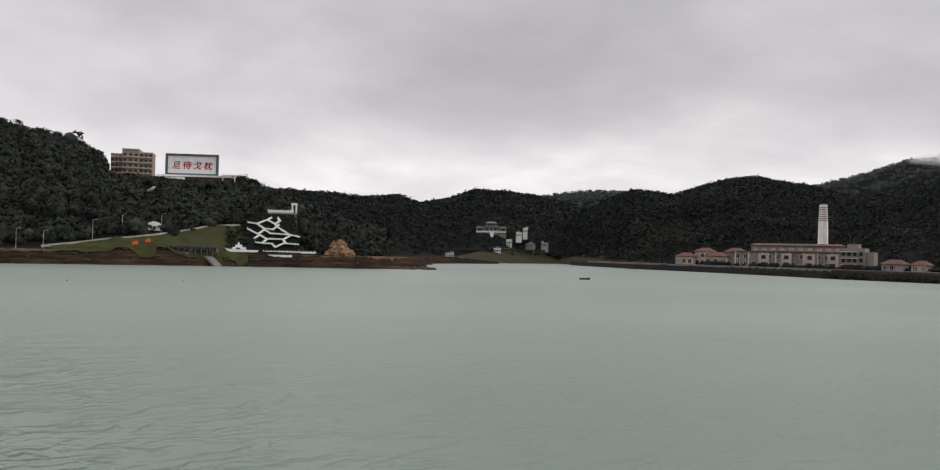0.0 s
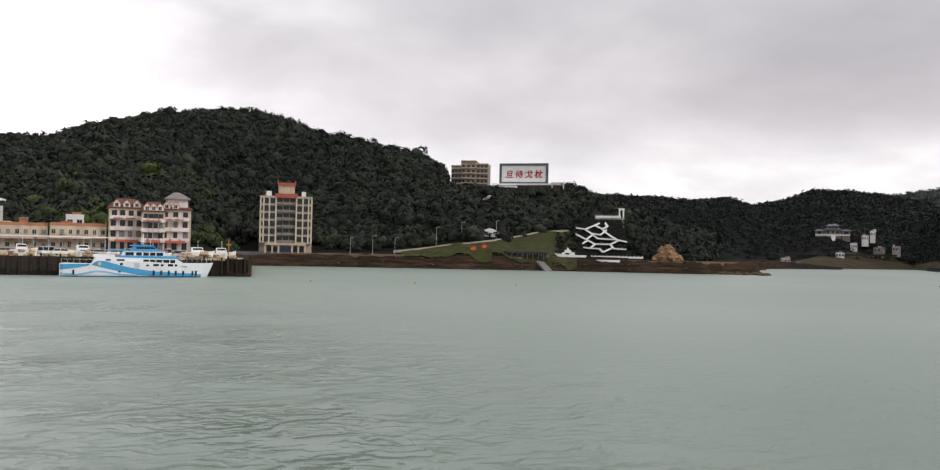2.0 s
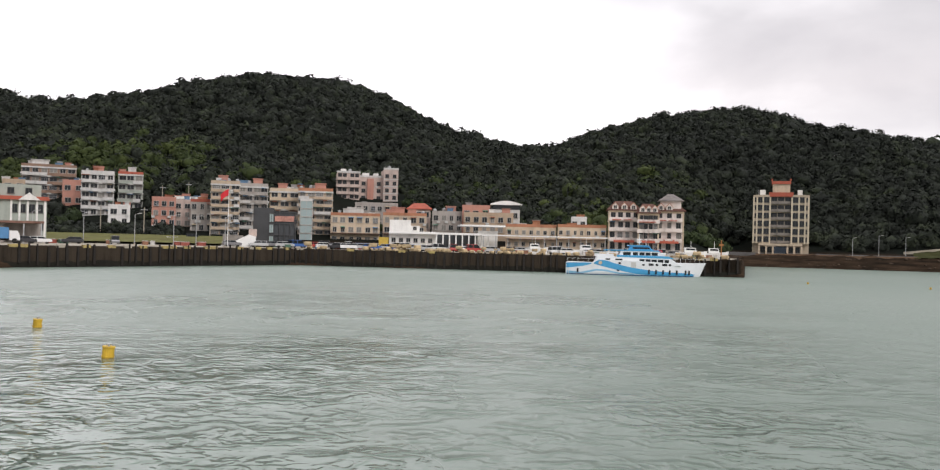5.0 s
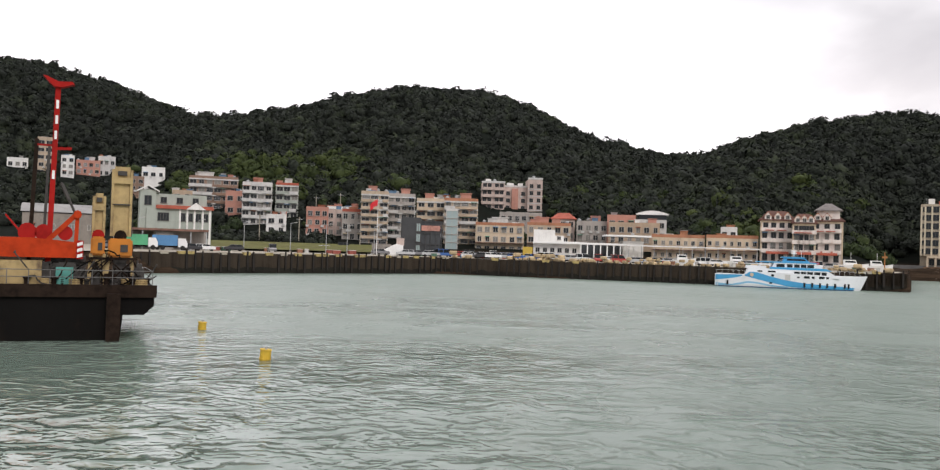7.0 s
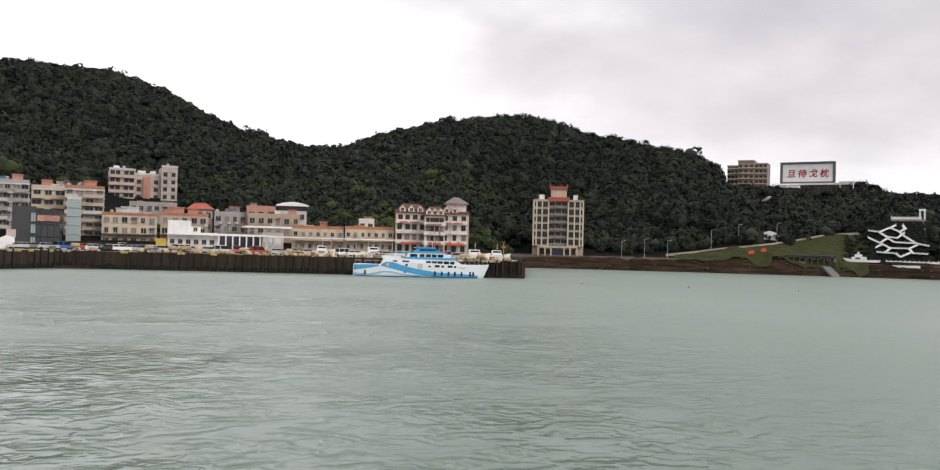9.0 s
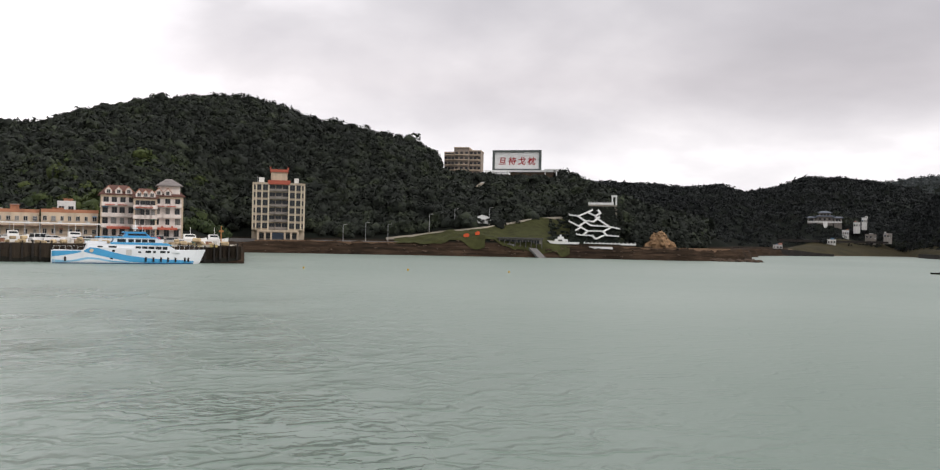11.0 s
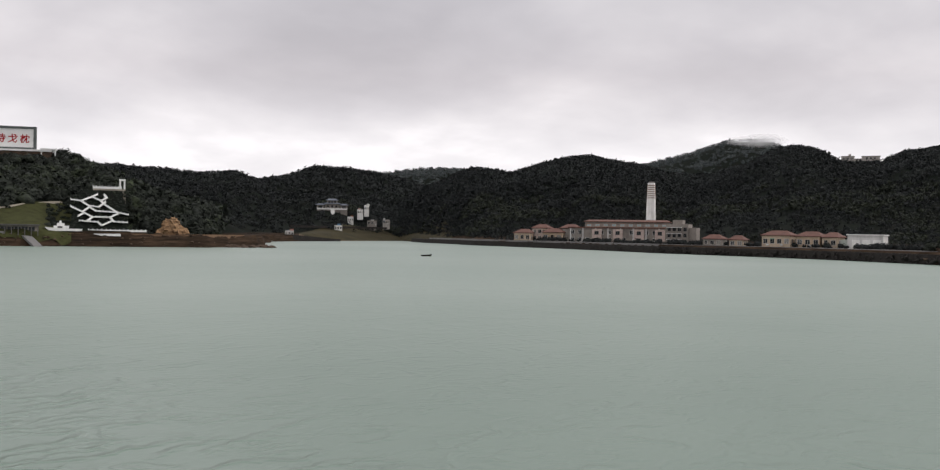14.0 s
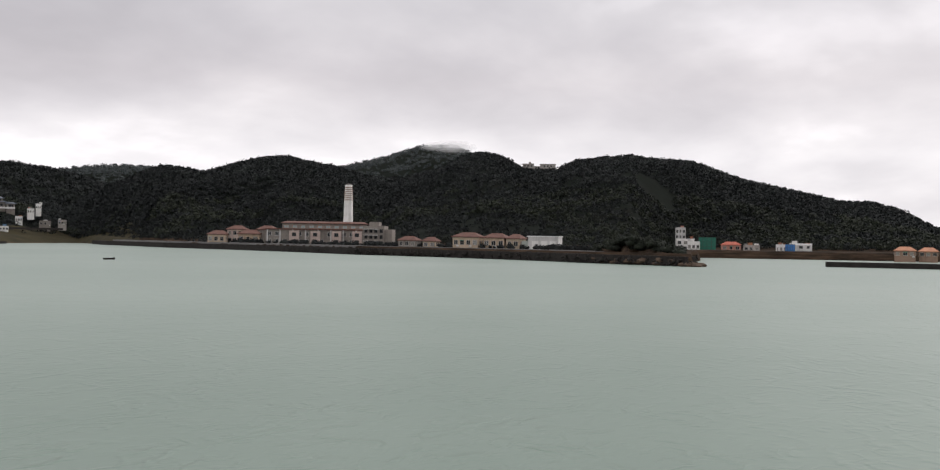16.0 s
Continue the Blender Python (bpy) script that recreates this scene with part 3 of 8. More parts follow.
def stock(key, make, material):
    """A mesh made once and shared by every part like it."""
    if key not in shared:
        bm = bmesh.new()
        make(bm)
        shared[key] = mesh_of(bm, key[0], material)
    return shared[key]


def window(parent, x, y, z, w, h, turn=0.0, frame_paint=FRAME, pane=PANE):
    """A framed window with its pane, its middle at x, z on a wall whose face lies at y."""
    w, h = round(w, 2), round(h, 2)

    def rim(bm):
        e = 0.09
        for x0, x1, z0, z1 in ((-w / 2 - e, w / 2 + e, h / 2, h / 2 + e), (-w / 2 - e, -w / 2, -h / 2, h / 2),
                               (w / 2, w / 2 + e, -h / 2, h / 2), (-0.04, 0.04, -h / 2, h / 2)):
            box(bm, x0, x1, -0.10, 0.02, z0, z1)
        box(bm, -w / 2 - 0.16, w / 2 + 0.16, -0.2, 0.02, -h / 2 - 0.12, -h / 2)

    def sheet(bm):
        box(bm, -w / 2, w / 2, -0.03, 0.015, -h / 2, h / 2)
    ob = spare("window", stock(("window_frame", w, h, frame_paint.name), rim, frame_paint), parent, pose(x, y, z, 0, 0, turn))
    spare("pane", stock(("pane", w, h, pane.name), sheet, pane), ob, Matrix())
    return ob


CURTAIN = glass("curtained_glass", (0.22, 0.21, 0.19), 0.2)
AC_WHITE = surface("ac_casing", (0.55, 0.55, 0.53), 0.6, 0.25, 3, 0.0, 10)
AWNINGS = [surface("awning_" + n, c, 0.8, 0.3, 3, 0.1, 10) for n, c in (("green", (0.10, 0.22, 0.16)), ("rust", (0.30, 0.12, 0.07)), ("blue", (0.12, 0.22, 0.34)), ("tan", (0.42, 0.34, 0.22)))]
detail = random.Random(99)


def dress(parent, x, y, z, w, h):
    """What people fix round a window: a cooler box, a hood, a barred cage."""
    k = detail.random()
    if k < 0.22:
        spare("ac_unit", stock(("ac_unit",), lambda bm: (box(bm, -0.45, 0.45, -0.42, -0.02, -0.3, 0.3), box(bm, -0.25, 0.25, -0.45, -0.42, -0.22, 0.22)), AC_WHITE), parent,
              pose(x + detail.choice((-1, 1)) * (w / 2 + 0.1), y, z - h / 2 - 0.5))
    elif k < 0.36:
        m = detail.choice(AWNINGS)
        w2 = round(w + 0.3, 1)
        spare("hood", stock(("hood", w2, m.name), lambda bm: prism(bm, [(-w2 / 2, 0), (w2 / 2, 0), (w2 / 2, 0.1), (-w2 / 2, 0.1)], -0.75, -0.02), m), parent, pose(x, y, z + h / 2 + 0.12, 14, 0, 0))
    elif k < 0.5:
        w2, h2 = round(w + 0.1, 1), round(h + 0.1, 1)

        def cage(bm):
            for i in range(5):
                beam(bm, (-w2 / 2 + w2 * i / 4, -0.4, -h2 / 2), (-w2 / 2 + w2 * i / 4, -0.4, h2 / 2), 0.05)
            for q in (-h2 / 2, 0, h2 / 2):
                beam(bm, (-w2 / 2, -0.4, q), (w2 / 2, -0.4, q), 0.05)
            box(bm, -w2 / 2, w2 / 2, -0.42, -0.02, -h2 / 2 - 0.06, -h2 / 2)
        spare("window_cage", stock(("window_cage", w2, h2), cage, STEEL), parent, pose(x, y, z))


def window_rows(parent, w, z0, floors, storey, cols, ww, wh, depth, sides=True, skip=(), frame_paint=FRAME, pane=PANE):
    for f in range(floors):
        for c in range(cols):
            if (f, c) in skip:
                continue
            x = -w / 2 + w * (c + 0.5) / cols
            x += detail.uniform(-0.12, 0.12)
            wv = ww * detail.choice((1, 1, 1, 0.75))
            window(parent, x, 0, z0 + storey * (f + 0.55), wv, wh, 0, frame_paint, pane if detail.random() < 0.72 else CURTAIN)
            dress(parent, x, 0, z0 + storey * (f + 0.55), wv, wh)
        if sides:
            for y in (depth * 0.3, depth * 0.7):
                window(parent, w / 2, y, z0 + storey * (f + 0.55), ww * 0.8, wh, 90, frame_paint, pane)
                window(parent, -w / 2, y, z0 + storey * (f + 0.55), ww * 0.8, wh, -90, frame_paint, pane)


def hip_roof(bm, w, d, z, h, over=0.5, ridge=0.5):
    """A hipped roof over a w by d plan whose front lies at y = 0."""
    x, r = w / 2 + over, max(0.2, w / 2 * ridge)
    low = [bm.verts.new(p) for p in ((-x, -over, z), (x, -over, z), (x, d + over, z), (-x, d + over, z))]
    under = [bm.verts.new(v.co - Vector((0, 0, 0.25))) for v in low]
    a, b = bm.verts.new((-r, d / 2, z + h)), bm.verts.new((r, d / 2, z + h))
    for f in ((low[0], low[1], b, a), (low[1], low[2], b), (low[2], low[3], a, b), (low[3], low[0], a), under[::-1]):
        bm.faces.new(f)
    for i in range(4):
        bm.faces.new((under[i], under[(i + 1) % 4], low[(i + 1) % 4], low[i]))


def parapet(bm, w, d, z, h=0.8, t=0.2):
    box(bm, -w / 2 - 0.05, w / 2 + 0.05, -0.05, t, z, z + h)
    box(bm, -w / 2 - 0.05, w / 2 + 0.05, d - t, d + 0.05, z, z + h)
    box(bm, -w / 2 - 0.05, -w / 2 + t, t, d - t, z, z + h)
    box(bm, w / 2 - t, w / 2 + 0.05, t, d - t, z, z + h)


def tank(parent, x, y, z, r=0.6, h=1.3):
    bm = bmesh.new()
    rod(bm, (x, y, z + 0.3), (x, y, z + 0.3 + h), r, n=12)
    rod(bm, (x, y, z + 0.3 + h), (x, y, z + 0.5 + h), r, r * 0.3, n=12)
    for i in (-1, 1):
        for j in (-1, 1):
            beam(bm, (x + i * r * 0.6, y + j * r * 0.6, z), (x + i * r * 0.6, y + j * r * 0.6, z + 0.32), 0.08)
    part("water_tank", bm, STEEL, parent, "steel roof tank")


def house(name, bearing, distance, z0, top, w, depth, floors, cols, wall, label, category="building", roof="flat", roof_paint=None, bands=False,
          turn=0.0, ww=None, wh=None, group="", hut=True, pane=PANE, frame_paint=FRAME, balconies=False, roof_h=1.6, seed=0, canopy=None):
    """A town building: body with its storeys, ledges, windows, roof and what stands on it."""
    rng = random.Random(seed or round(bearing * 31 + distance))
    ob = thing(name, facing(bearing, distance, z0, turn), label, category, group)
    h = top - z0
    bm = bmesh.new()
    box(bm, -w / 2, w / 2, 0, depth, -4.5, h)
    part("wall", bm, WALLS[wall], ob)
    storey = h / floors
    if name == "block_of_flats":
        ww, wh = w / cols * 0.78, storey * 0.46
    ww, wh = ww or min(1.7, w / cols * 0.55), wh or min(1.5, storey * 0.5)
    window_rows(ob, w, 0, floors, storey, cols, ww, wh, depth, frame_paint=frame_paint, pane=pane)
    if bands:
        for f in range(1, floors + 1):
            bm = bmesh.new()
            box(bm, -w / 2 - 0.15, w / 2 + 0.15, -0.35, -0.003, storey * f - 0.55, storey * f - 0.1)
            part("ledge", bm, WALLS["pale"], ob)
        if name == "block_of_flats":
            # long balconies, one a storey, broken by a stair bay
            gap = rng.uniform(-0.2, 0.25) * w
            for f in range(1, floors):
                for x0, x1 in ((-w / 2 + 0.1, gap - 0.7), (gap + 0.7, w / 2 - 0.1)):
                    z = storey * f - 0.1
                    bm = bmesh.new()
                    box(bm, x0, x1, -1.15, -0.36, z - 0.14, z)
                    box(bm, x0, x1, -1.15, -1.03, z, z + storey * 0.30)
                    box(bm, x0, x0 + 0.12, -1.03, -0.36, z, z + storey * 0.30)
                    box(bm, x1 - 0.12, x1, -1.03, -0.36, z, z + storey * 0.30)
                    part("balcony", bm, WALLS[rng.choice(("pale", wall, wall))], ob)
                    if rng.random() < 0.4:
                        x = rng.uniform(x0 + 0.4, max(x0 + 0.5, x1 - 1.4))
                        bm = bmesh.new()
                        prism(bm, [(x, 0), (x + 1.2, 0), (x + 1.2, 0.12), (x, 0.12)], -1.5, -0.36)
                        bmesh.ops.translate(bm, verts=bm.verts, vec=(0, 0, z + storey * 0.8))
                        part("awning", bm, rng.choice(AWNINGS), ob)
    if balconies:
        for f in range(1, floors):
            for c in range(0, cols, 2):
                x = -w / 2 + w * (c + 0.5) / cols
                bm = bmesh.new()
                b = w / cols * 0.48
                box(bm, x - b, x + b, -1.1, -0.003, storey * f - 0.12, storey * f + 0.06)
                box(bm, x - b, x + b, -1.1, -1.0, storey * f + 0.06, storey * f + 0.95)
                box(bm, x - b, x - b + 0.1, -1.0, -0.003, storey * f + 0.06, storey * f + 0.95)
                box(bm, x + b - 0.1, x + b, -1.0, -0.003, storey * f + 0.06, storey * f + 0.95)
                part("balcony", bm, WALLS["white" if wall != "white" else "pale"], ob)
    if roof == "flat":
        bm = bmesh.new()
        parapet(bm, w, depth, h + 0.003)
        part("parapet", bm, roof_paint or WALLS[wall], ob)
        if hut:
            x = rng.uniform(-w * 0.2, w * 0.2)
            bm = bmesh.new()
            box(bm, x - w * 0.16, x + w * 0.16, depth * 0.3, depth * 0.75, h, h + 2.2)
            box(bm, x - w * 0.18, x + w * 0.18, depth * 0.27, depth * 0.78, h + 2.2, h + 2.4)
            part("stair_head", bm, WALLS[rng.choice(("pale", wall, "pink"))], ob)
            tank(ob, -x or w * 0.3, depth * 0.5, h)
            tank(ob, min(w * 0.42, w * 0.32 + abs(x)) * (1 if x < 0 else -1), depth * 0.3, h, 0.5, 1.0)
        for i in range(rng.randint(1, 3)):
            x, wd = rng.uniform(-w * 0.38, w * 0.38), rng.uniform(1.2, 2.6)
            y0, hh = rng.uniform(0.3, depth * 0.5), rng.uniform(0.9, 2.0)
            bm = bmesh.new()
            box(bm, x - wd / 2, x + wd / 2, y0, y0 + 2.2, h, h + hh)
            box(bm, x - wd / 2 - 0.15, x + wd / 2 + 0.15, y0 - 0.2, y0 + 2.4, h + hh, h + hh + 0.12)
            part("roof_shed", bm, rng.choice((WALLS["pale"], TIN, WALLS["pink"], AWNINGS[1], AWNINGS[2], WALLS["white"], ORANGE_TILE)), ob)
    elif roof == "hip":
        bm = bmesh.new()
        hip_roof(bm, w, depth, h + 0.26, roof_h)
        part("roof", bm, roof_paint or RED_TILE, ob)
    elif roof == "gable":
        bm = bmesh.new()
        o = w / 2 + 0.4
        prism(bm, [(-0.4, 0.0), (depth / 2, roof_h), (depth + 0.4, 0.0), (depth / 2, roof_h - 0.25)], -o, o)
        me = mesh_of(bm, "roof", roof_paint or RED_TILE)
        me.transform(Matrix(((0, 1, 0, 0), (1, 0, 0, 0), (0, 0, 1, h + 0.26), (0, 0, 0, 1))))
        me.flip_normals()
        spare("roof", me, ob, Matrix())
        bm = bmesh.new()
        for s in (-1, 1):
            prism(bm, [(0.05, 0.0), (depth / 2, roof_h - 0.1), (depth - 0.05, 0.0)], s * (w / 2 - 0.2), s * w / 2)
        me = mesh_of(bm, "gable", WALLS[wall])
        me.transform(Matrix(((0, 1, 0, 0), (1, 0, 0, 0), (0, 0, 1, h), (0, 0, 0, 1))))
        spare("gable", me, ob, Matrix())
    if canopy:
        bm = bmesh.new()
        prism(bm, [(-w / 2, 3.0), (w / 2, 3.0), (w / 2, 3.15), (-w / 2, 3.15)], -1.6, -0.003)
        part("awning", bm, canopy, ob, "sloped shop awning")
    return ob


# the town under the hill: bearing, distance, base, top, width, depth, storeys, columns, wall
TOWN = (
    ("shed", -52.2, 236, 4.0, 11.0, 17.0, 14, 1, 4, "stone", "long grey tin-roofed shed behind the quay", dict(roof="gable", roof_paint=TIN, roof_h=2.2, ww=1.2, wh=1.2)),
    ("block_of_flats", -43.8, 330, 16.0, 27.4, 16.5, 10, 4, 6, "brown", "brown brick block of flats on the hillside with a cluttered roof", dict(bands=True, ww=1.6)),
    ("block_of_flats", -41.2, 300, 10.8, 24.2, 9.3, 10, 5, 4, "pale", "pale block of flats with banded storeys on the slope", dict(bands=True, hut=True)),
    ("block_of_flats", -39.4, 310, 13.3, 25.0, 7.4, 8, 4, 3, "mint", "pale green block of flats with a red upper storey", dict(roof_paint=RED_TILE, bands=True)),
    ("town_house", -37.5, 270, 8.0, 15.8, 6.4, 8, 3, 3, "pink", "small pink and white town house beside the park", dict(hut=False)),
    ("town_house", -36.4, 272, 8.0, 15.3, 5.0, 8, 3, 2, "rose", "rose town house with a flat roof", dict(hut=False)),
    ("town_house", -35.3, 262, 6.5, 15.2, 6.0, 8, 3, 3, "grey", "grey town house with a red tin roof edge", dict(roof_paint=RED_TILE)),
    ("block_of_flats", -33.95, 255, 5.8, 20.2, 7.6, 9, 7, 3, "beige", "tall beige block of flats with pale floor bands", dict(bands=True, ww=1.6, wh=0.9)),
    ("block_of_flats", -32.3, 266, 6.0, 20.4, 8.2, 9, 6, 4, "grey", "grey block of flats with a lift tower on its roof", dict(bands=True)),
    ("block_of_flats", -30.4, 268, 6.5, 19.4, 8.4, 9, 5, 3, "cream", "cream block of flats with a white roof edge", dict(bands=True, wh=1.1)),
    ("block_of_flats", -28.5, 260, 6.5, 19.3, 9.6, 9, 6, 4, "beige", "beige block of flats with an orange roof house", dict(roof_paint=ORANGE_TILE, bands=True, wh=0.9)),
    ("shop_row", -26.0, 252, 4.4, 12.4, 13.5, 8, 3, 6, "cream", "cream two-storey shop row with an orange roof edge", dict(roof_paint=ORANGE_TILE, canopy=BROWN_TILE)),
    ("shop_row", -22.9, 252, 4.6, 12.8, 12.0, 8, 3, 5, "beige", "beige two-storey shop row with an orange roof edge", dict(roof_paint=ORANGE_TILE, canopy=BROWN_TILE)),
    ("town_house", -22.0, 274, 8.7, 15.4, 6.8, 8, 2, 3, "rose", "pale rose town house with a red hipped roof", dict(roof="hip", roof_h=1.8)),
    ("town_house", -20.2, 264, 8.4, 14.0, 8.9, 8, 2, 4, "grey", "grey two-storey town house with arched windows", dict()),
    ("town_house", -18.4, 262, 8.6, 15.9, 8.0, 9, 2, 3, "pink", "terracotta town house with a flat roof", dict(hut=False)),
    ("town_house", -17.6, 256, 8.0, 13.6, 14.0, 9, 2, 6, "tan", "orange-tan two-storey town house", dict(hut=False)),
    ("shop_row", -14.9, 243, 4.0, 10.3, 13.5, 8, 2, 7, "cream", "long cream shop row with a rust-brown awning", dict(hut=False, roof_paint=ORANGE_TILE, canopy=BROWN_TILE, ww=0.8, wh=1.0)),
    ("shop_row", -11.7, 242, 4.2, 10.5, 12.8, 8, 2, 7, "cream", "long cream shop row with a rust-brown awning", dict(hut=False, roof_paint=ORANGE_TILE, canopy=BROWN_TILE, ww=0.8, wh=1.0)),
    ("town_house", -11.9, 262, 7.0, 13.2, 4.4, 6, 2, 2, "white", "small white rooftop house behind the shops", dict(hut=False)),
    ("block_of_flats", -53.2, 420, 30.4, 46.0, 6.0, 8, 5, 2, "beige", "tall narrow beige house high on the slope", dict(hut=False)),
    ("town_house", -52.0, 408, 30.2, 38.0, 5.0, 7, 3, 2, "white", "small white house high on the slope", dict(hut=False)),
    ("town_house", -50.9, 420, 29.1, 37.4, 9.5, 8, 3, 4, "pink", "terracotta house on the slope with dark windows", dict()),
    ("town_house", -49.9, 426, 31.0, 40.0, 7.0, 8, 2, 3, "pale", "pale grey house on the slope", dict(hut=False)),
    ("town_house", -54.6, 425, 29.0, 37.0, 8.0, 8, 2, 3, "white", "low white house high on the slope", dict(hut=False)),
    ("town_house", -47.3, 400, 29.5, 34.6, 9.2, 7, 1, 3, "white", "low white house among the trees", dict(hut=False)),
    ("town_house", -48.4, 385, 24.0, 29.5, 8.0, 7, 2, 3, "brown", "brown brick house among the trees", dict(hut=False)),
    ("town_house", -45.6, 322, 15.5, 21.6, 6.5, 7, 2, 2, "tan", "tan house with a flat roof behind the green one", dict(hut=False)),
    ("town_house", -42.5, 318, 14.0, 22.0, 6.5, 7, 2, 2, "pink", "brick-red house wedged between the flats", dict(hut=False)),
    ("town_house", -40.0, 285, 8.0, 13.6, 6.0, 6, 2, 2, "white", "small white house at the foot of the flats", dict(hut=False)),
    ("town_house", -36.0, 290, 10.0, 16.9, 9.0, 8, 2, 4, "grey", "low grey house with a white tin roof edge", dict(hut=False, roof_paint=WALLS["white"])),
    ("town_house", -43.0, 345, 18.0, 27.8, 6.0, 8, 3, 2, "pink", "brick-red house with a cluttered roof among the flats", dict()),
    ("town_house", -29.6, 280, 8.0, 20.6, 4.0, 6, 5, 1, "brown", "narrow brown lift tower of flats", dict(hut=False)),
    ("town_house", -24.7, 300, 12.0, 17.4, 14.0, 8, 2, 6, "grey", "weathered grey terrace below the flats on the hill", dict(hut=False)),
)
for nm, b, d, z0, z1, w, dep, fl, co, wall, label, more in TOWN:
    CLEAR.append((b - math.degrees(w * 0.62 / d), b + math.degrees(w * 0.62 / d), d - 16, d + dep + 4))
    house(nm, b, d, z0, z1, w, dep, fl, co, wall, label, group="town houses" if nm == "town_house" else "", **more)


def hillside_flats():
    """The stepped apartment house above the town."""
    d = 345
    ob = thing("apartment_house", facing(-25.3, d, 20.0, 4), "weathered rose-beige apartment house with projecting bays above the town", "apartment house")
    bm = bmesh.new()
    box(bm, -11.5, -2.8, 0, 11, -6, 10.9)
    box(bm, -2.8, 6.0, 1.6, 11, -6, 9.6)
    box(bm, 6.0, 11.5, -1.2, 11, -6, 12.6)
    part("wall", bm, WALLS["rose"], ob)
    for f in range(4):
        z = 0.2 + 2.7 * f
        for x0, x1 in ((-11.7, -7.4), (-6.8, -3.0)):
            bm = bmesh.new()
            box(bm, x0, x1, -1.2, -0.003, z - 0.15, z + 0.05)
            box(bm, x0, x1, -1.2, -1.05, z + 0.05, z + 0.95)
            part("balcony", bm, WALLS["rose"], ob)
        for x in (-10.4, -8.6, -5.8, -4.0):
            window(ob, x, 0, z + 1.55, 1.3, 1.5, frame_paint=DARK_FRAME)
        if f < 3:
            for x in (-1.4, 1.3, 4.4):
                window(ob, x, 1.6, z + 1.6, 1.3, 1.3, frame_paint=DARK_FRAME)
                dress(ob, x, 1.6, z + 1.6, 1.3, 1.3)
        for x in (7.3, 10.1):
            window(ob, x, -1.2, z + 1.8, 1.2, 1.3, frame_paint=DARK_FRAME)
        bm = bmesh.new()
        box(bm, 5.9, 11.6, -1.45, -1.203, z + 0.5, z + 0.75)
        part("ledge", bm, WALLS["pale"], ob)
    bm = bmesh.new()
    box(bm, 0.0, 2.4, 0.4, 1.597, -6, 9.0)
    part("stair_bay", bm, WALLS["pink"], ob, "reddish stair bay")
    for x0, x1, y, z in ((-11.7, -2.7, -0.2, 10.9), (-2.8, 6.0, 1.4, 9.6), (5.9, 11.6, -1.4, 12.6)):
        bm = bmesh.new()
        box(bm, x0, x1, y, y + 0.2, z + 0.003, z + 0.7)
        part("parapet", bm, WALLS["pale"], ob)
    for x, z, w in ((-9.0, 10.9, 2.0), (-0.5, 9.6, 2.6), (3.4, 9.6, 1.8)):
        bm = bmesh.new()
        box(bm, x - w / 2, x + w / 2, 3, 6, z, z + 1.7)
        part("roof_hut", bm, WALLS["white"], ob)
    tank(ob, -6.5, 4, 10.9)
    tank(ob, 8.5, 4, 12.6)
    CLEAR.append((-27.8, -22.8, d - 42, d + 16))


hillside_flats()


